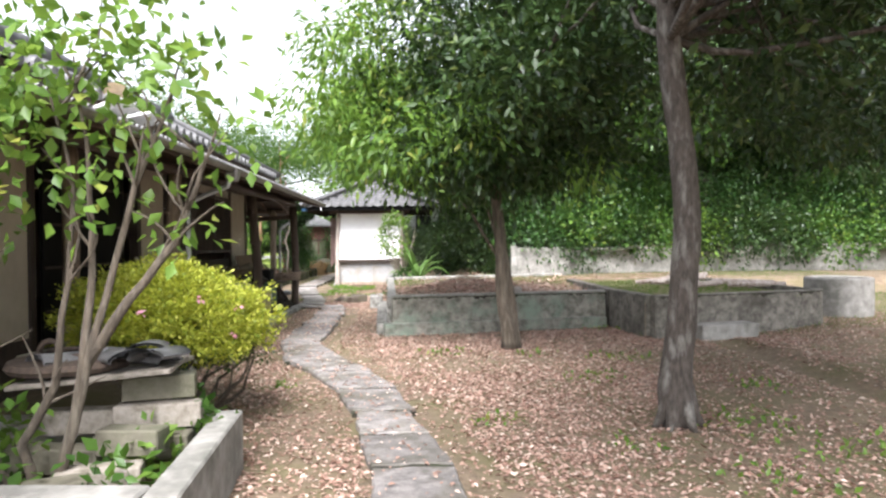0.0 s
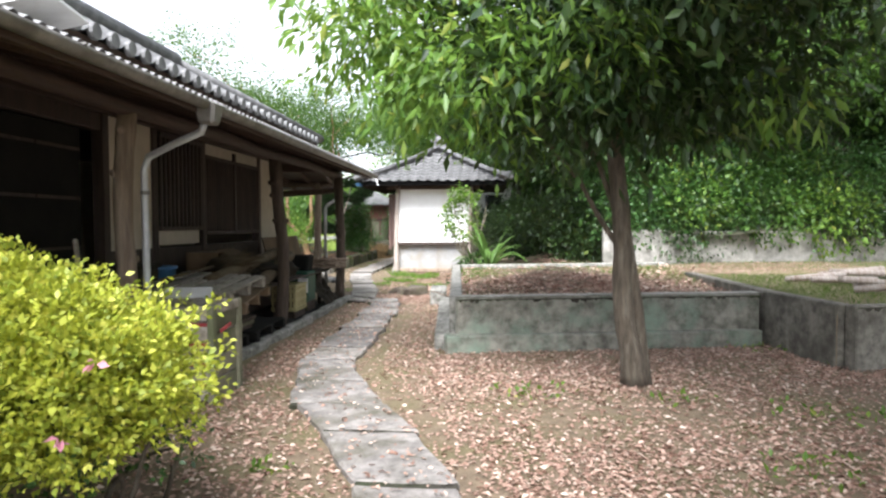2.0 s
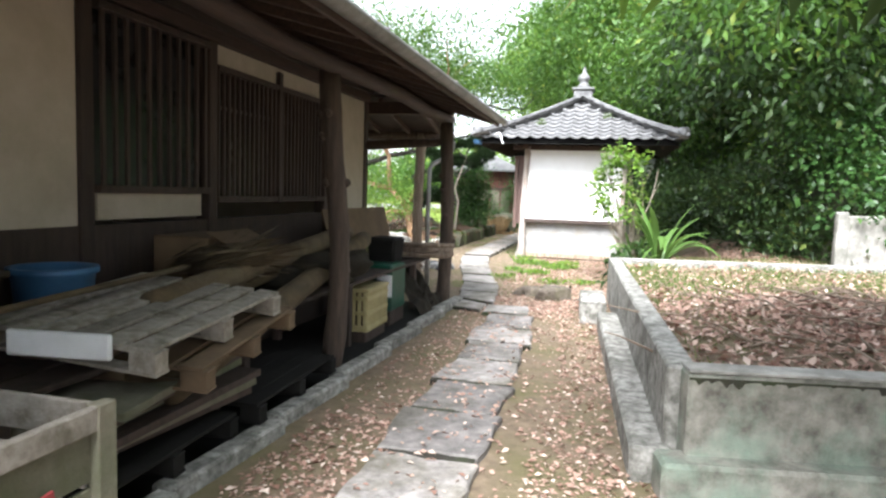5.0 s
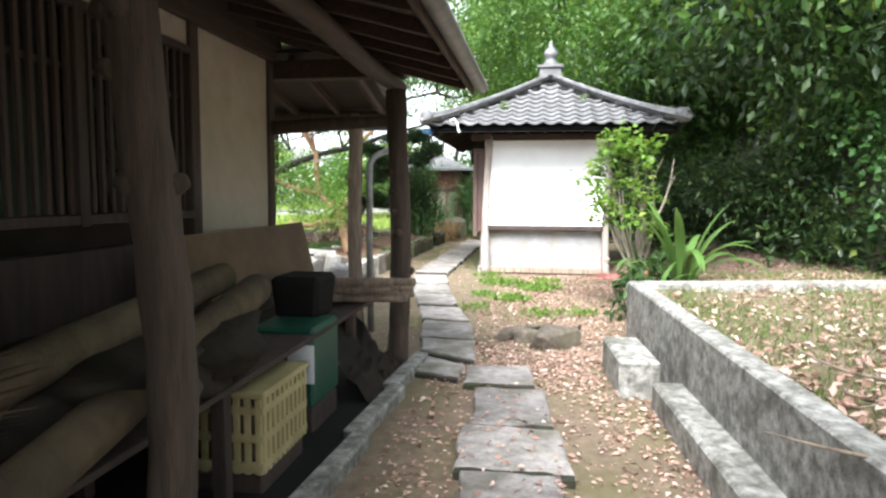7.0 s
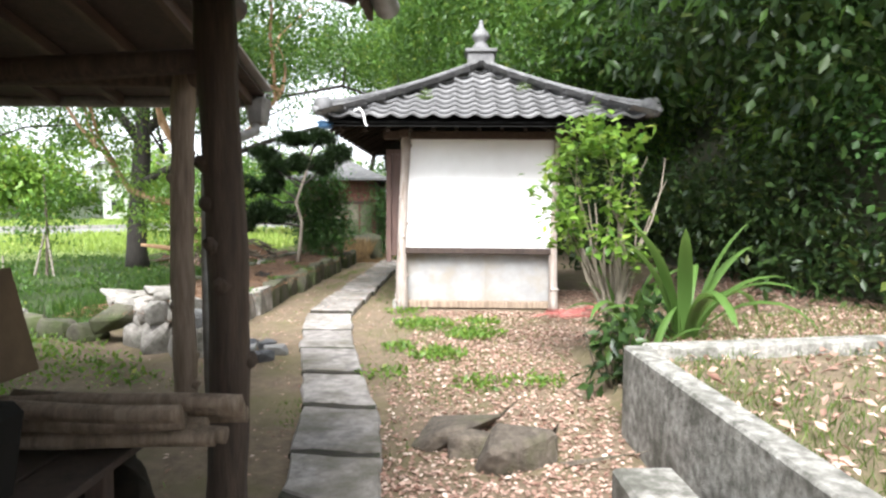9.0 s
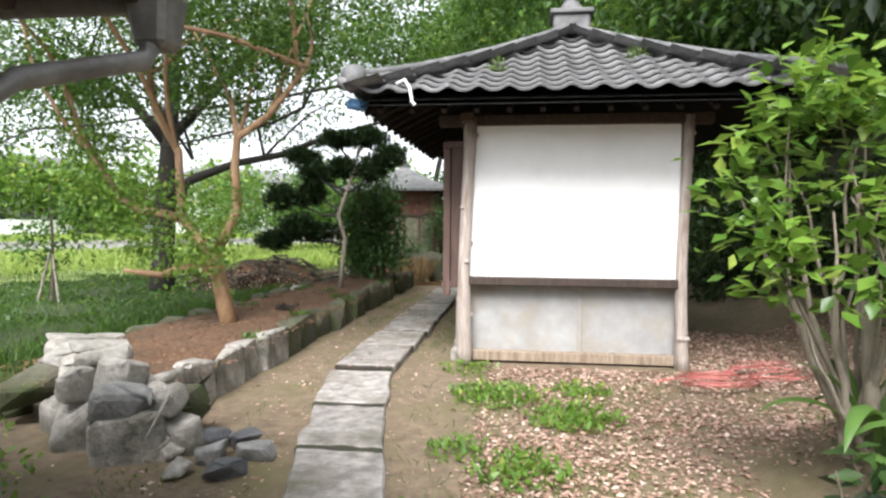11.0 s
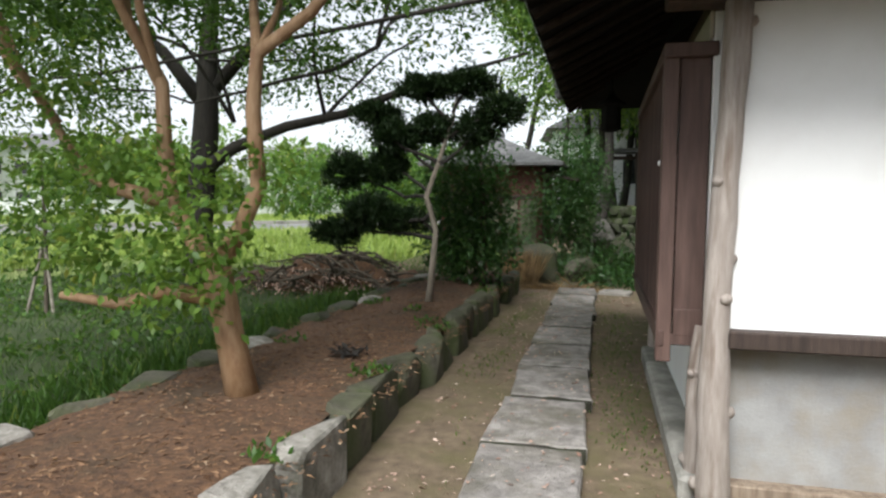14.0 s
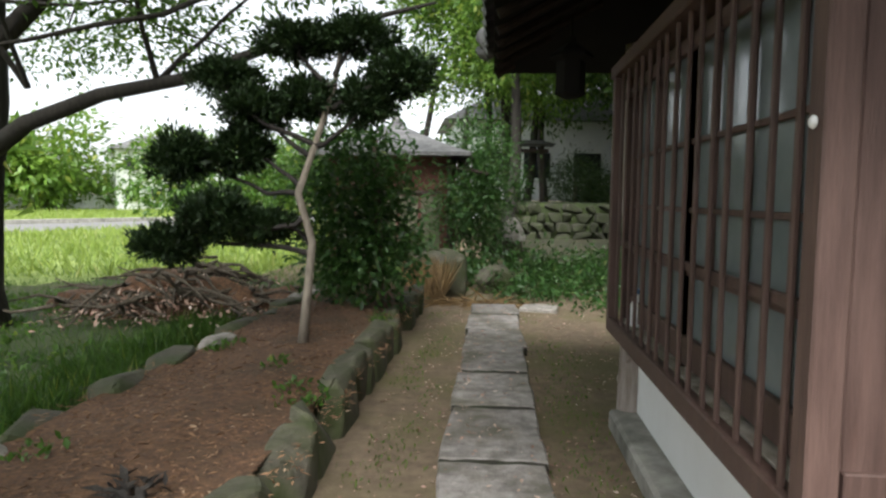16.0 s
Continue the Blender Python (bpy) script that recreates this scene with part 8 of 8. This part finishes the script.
for _ in range(3500):
    p = (rnd.gauss(-2.0, 0.6), rnd.uniform(17.5, 21.0))
    if p[0] > -2.9 and rnd.random() < 0.3:
        pts.append((*p, gz(*p)))
for _ in range(24000):
    p = (rnd.uniform(3.4, 12), rnd.uniform(9.8, 20.2))
    if in_poly(p[0], p[1], T1) or in_poly(p[0], p[1], T2):
        continue
    pts.append((*p, gz(*p)))
blades("bed_grass", pts, (0.03, 0.10), L_grass, "thin grass and weeds on the raised bed", 304, 0.07)
gp = thing("ground_plants", (-2.5, 31.5, 0), "low leafy ground plants at the end of the path", "plants", kind="stuff")
crown(gp, [(-3.2, 30.6, 0.15, 0.5, 0.4, 0.16), (-2.4, 31.0, 0.2, 0.7, 0.6, 0.22), (-2.9, 32.2, 0.25, 0.6, 0.6, 0.3), (-3.9, 31.6, 0.25, 0.5, 0.5, 0.3), (-1.8, 29.4, 0.1, 0.7, 0.5, 0.12), (-1.6, 31.5, 0.2, 0.6, 0.6, 0.3), (-4.9, 31.2, 0.5, 0.5, 0.5, 0.5), (-3.9, 33.0, 1.0, 0.6, 0.5, 0.9), (-4.2, 32.6, 1.5, 0.5, 0.5, 0.6), (-3.6, 33.8, 1.8, 0.6, 0.6, 0.5), (-3.9, 34.6, 2.6, 0.7, 0.7, 0.6), (-1.6, 33.6, 0.25, 0.7, 0.6, 0.2), (-2.9, 30.2, 0.12, 0.4, 0.35, 0.12)], (0.06, 0.13), L_ivy, "leaf_mass", seed=761, density=420, hollow=0.3)
fg = thing("foot_shrubs", (2.2, 24, 0), "dark undergrowth along the foot of the hill", "undergrowth", kind="stuff")
cc = []
for (a, c) in zip(FOOT[6:], FOOT[7:]):
    n = max(2, int((Vector(c) - Vector(a)).length / 0.7))
    for k in range(n):
        p = Vector(a).lerp(Vector(c), k / n)
        for q in range(2):
            cc.append((p.x + rnd.uniform(-1.0, 0.5), p.y + rnd.uniform(-0.4, 0.6), 0.6 + q * 0.9 + rnd.uniform(0, 0.4), 0.7, 0.7, 0.6))
crown(fg, cc, (0.08, 0.16), L_deep, "leaf_mass", seed=771, density=110, hollow=0.4)
# ---- paving slabs ----
path = thing("stone_path", (-1.5, 10, 0), "winding path of worn grey stone slabs", "path", kind="structure")
rnd = random.Random(303)


def edge_at(y):
    for (y0, a0, b0), (y1, a1, b1) in zip(EDGE, EDGE[1:]):
        if y0 <= y <= y1:
            t = (y - y0) / (y1 - y0)
            t = t * t * (3 - 2 * t) * 0.5 + t * 0.5
            return a0 + (a1 - a0) * t, b0 + (b1 - b0) * t
    return EDGE[-1][1:]


def slab(corners, z0, z1, bev=0.014, wav=0.02):
    """A slab over four corners, its sides broken into uneven runs."""
    out = []
    for (ax, ay), (bx, by) in zip(corners, corners[1:] + corners[:1]):
        for k in range(4):
            t = k / 4
            w = 0 if k == 0 else wav
            out.append((ax + (bx - ax) * t + rnd.uniform(-w, w), ay + (by - ay) * t + rnd.uniform(-w, w)))
    z1 += rnd.uniform(-0.004, 0.004)
    part("slab", Bag().prism(out, z0, z1, bev), M_slab, path)
    (ax, ay), (bx, by) = corners[0], corners[1]
    b = Bag()
    n = 8
    for k in range(n + 1):
        x, yy = ax + (bx - ax) * (0.01 + 0.98 * k / n), ay + (by - ay) * k / n
        h = z1 - 0.008 - 0.008 * rnd.random()
        b.v += [(x, yy - 0.062, h), (x, yy + 0.02, h + 0.002), (x, yy - 0.062, z0), (x, yy + 0.02, z0)]
    b.f = [q for k in range(n) for q in ((4 * k, 4 * k + 4, 4 * k + 5, 4 * k + 1), (4 * k + 2, 4 * k + 6, 4 * k + 4, 4 * k), (4 * k + 1, 4 * k + 5, 4 * k + 7, 4 * k + 3))]
    part("joint", b, M_joint, path)


y = -3.6
while y < 14.6:
    ln = rnd.uniform(0.62, 0.98)
    y2 = min(14.8, y + ln)
    g = 0.026
    s0, s1 = rnd.uniform(-0.06, 0.06), rnd.uniform(-0.06, 0.06)
    a0, b0 = edge_at(y)
    a1, b1 = edge_at(y2)
    j = lambda: rnd.uniform(-0.05, 0.05)
    tilt = 0.22 * ((a1 - a0) / max(0.2, y2 - y)) * (b0 - a0)
    slab([(a0 + j(), y + g - tilt * 0.0), (b0 + j(), y + g + s0 * 0.4), (b1 + j(), y2 - g + s0 * 0.4), (a1 + j(), y2 - g)], -0.06, 0.05)
    y = y2
z6 = 0.06
for c in ([(-2.28, 14.85), (-1.72, 14.88), (-1.78, 15.45), (-2.30, 15.40)], [(-2.78, 15.15), (-2.33, 15.0), (-2.32, 15.42), (-2.80, 15.75)], [(-2.80, 15.8), (-2.25, 15.5), (-2.32, 16.3), (-2.88, 16.35)],
          [(-2.90, 16.38), (-2.34, 16.33), (-2.46, 17.2), (-3.02, 17.25)], [(-3.04, 17.28), (-2.48, 17.23), (-2.70, 18.12), (-3.24, 18.15)], [(-3.26, 18.18), (-2.72, 18.15), (-2.92, 19.05), (-3.48, 19.05)], [(-3.50, 19.08), (-2.94, 19.08), (-3.12, 20.0), (-3.68, 19.98)], [(-3.70, 20.01), (-3.13, 20.03), (-3.30, 21.12), (-3.88, 21.1)]):
    slab([(c[0][0], c[0][1] + 0.026), (c[1][0], c[1][1] + 0.026), (c[2][0], c[2][1] - 0.02), (c[3][0], c[3][1] - 0.02)], -0.05, 0.05 + gz(c[0][0], c[0][1]), 0.016, 0.02)
y = 21.15
for ln in (1.05, 0.95, 0.92, 0.95, 0.9, 0.92, 0.88, 0.9, 0.75):
    slab([(-3.88 + rnd.uniform(-.035, .03), y + 0.028), (-3.29 + rnd.uniform(-.03, .03), y + 0.028), (-3.30 + rnd.uniform(-.015, .015), y + ln - 0.028), (-3.89 + rnd.uniform(-.02, .02), y + ln - 0.028)], -0.05, 0.08 + gz(-3.6, y) + rnd.uniform(-0.003, 0.003), 0.016, 0.012)
    y += ln
st = part("slab", Bag().prism([(-3.25, 29.3), (-2.75, 29.2), (-2.7, 29.55), (-3.15, 29.7)], 0.0, 0.11, 0.02), M_rock, path)

# ---- hut roof tiles ----
TW, TL = 0.272, 0.30


def pantile():
    """One wavy clay tile, laid with its lower edge at the origin, rising along +y."""
    b = Bag()
    n = 12
    for yy, dz in ((0.0, 0.058), (TL * 1.12, 0.0)):
        for k in range(n + 1):
            u = k / n
            z = 0.044 * abs(math.cos(u * math.pi)) ** 3.0 - 0.022
            b.v.append(((u - 0.5) * TW * 1.04, yy, z + dz))
    for k in range(n + 1):
        x, yy, z = b.v[k]
        b.v.append((x, yy + 0.004, z - 0.034))
    m = n + 1
    b.f = [(k, k + 1, m + k + 1, m + k) for k in range(n)] + [(2 * m + k, 2 * m + k + 1, k + 1, k) for k in range(n)]
    return b.mesh("roof_tile", True)


tile = pantile()


def lay(c, e, up, steps, side):
    """Tiles on one slope: along the eave direction e, up the slope, clipped by the hips."""
    half = (RX1 - RX0) / 2 if side in "ns" else (RY1 - RY0) / 2
    run = (AY - RY0) if side in "ns" else (AX - RX0)
    rows = int(math.hypot(run, AZ - RZ) / TL) + 1
    for r in range(rows):
        t = r / rows
        wid = half * (1 - t)
        z0, z1 = roof_h(t), roof_h(min(1, t + 1 / rows))
        pit = math.atan2(z1 - z0, run / rows)
        k = 0
        n = int((wid - 0.02) / TW + 0.5)
        for k in range(-n, n + 1):
            if abs(k * TW) > wid + 0.02:
                continue
            p = Vector(c) + Vector(e) * k * TW + Vector(up) * run * t
            ex, ux = Vector((*e, 0)) if len(e) == 2 else Vector(e), Vector(up)
            o = part("roof_tile", tile, M_tile, hutroof)
            d = (ux * math.cos(pit) + Vector((0, 0, math.sin(pit)))).normalized()
            nrm = Vector(e).cross(d).normalized()
            m = Matrix((( *Vector(e), 0), (*d, 0), (*nrm, 0), (0, 0, 0, 1))).transposed()
            m.translation = Vector((p.x, p.y, z0 + 0.0))
            o.matrix_basis = m


lay((AX, RY0, 0), (1, 0, 0), (0, 1, 0), 0, "s")
lay((RX0, AY, 0), (0, -1, 0), (1, 0, 0), 0, "w")
lay((RX1, AY, 0), (0, 1, 0), (-1, 0, 0), 0, "e")
for k, (x, y, r_) in enumerate([(-2.35, 21.9, 0.10), (-0.95, 22.25, 0.09)]):
    t = (y - RY0) / (AY - RY0)
    P, O = clump_points([(x, y, roof_h(t) + 0.07, r_, r_ * 0.6, 0.05)], 8, 0.03, 2600, 5 + k, 0.2)
    o = part("moss_tuft", leaves("moss_tuft", P, O, (0.03, 0.06), L_grass, 0.3, -0.4, 0.2, 5), L_grass)
    tagged(o, "small green moss tuft growing on the roof tiles", "moss", "moss tufts on the hut roof", "stuff")

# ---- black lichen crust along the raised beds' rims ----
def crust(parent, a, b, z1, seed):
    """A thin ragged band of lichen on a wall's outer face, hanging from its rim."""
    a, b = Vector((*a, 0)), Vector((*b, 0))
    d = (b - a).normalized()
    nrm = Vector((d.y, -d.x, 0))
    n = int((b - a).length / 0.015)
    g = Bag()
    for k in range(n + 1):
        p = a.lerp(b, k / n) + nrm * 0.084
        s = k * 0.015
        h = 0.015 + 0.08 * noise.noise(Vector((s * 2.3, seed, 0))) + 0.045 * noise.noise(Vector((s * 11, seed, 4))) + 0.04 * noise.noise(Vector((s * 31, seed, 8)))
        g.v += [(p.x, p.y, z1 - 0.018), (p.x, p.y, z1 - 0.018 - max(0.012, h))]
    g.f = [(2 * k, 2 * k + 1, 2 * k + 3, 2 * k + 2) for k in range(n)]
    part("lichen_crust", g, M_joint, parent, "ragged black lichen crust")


b = Bag(); wall_run(b, T1[0], T1[1], 0.165, 0.624, 0.640, 0.006); part("coping", b, M_conc, tank, "pale worn upper edge")
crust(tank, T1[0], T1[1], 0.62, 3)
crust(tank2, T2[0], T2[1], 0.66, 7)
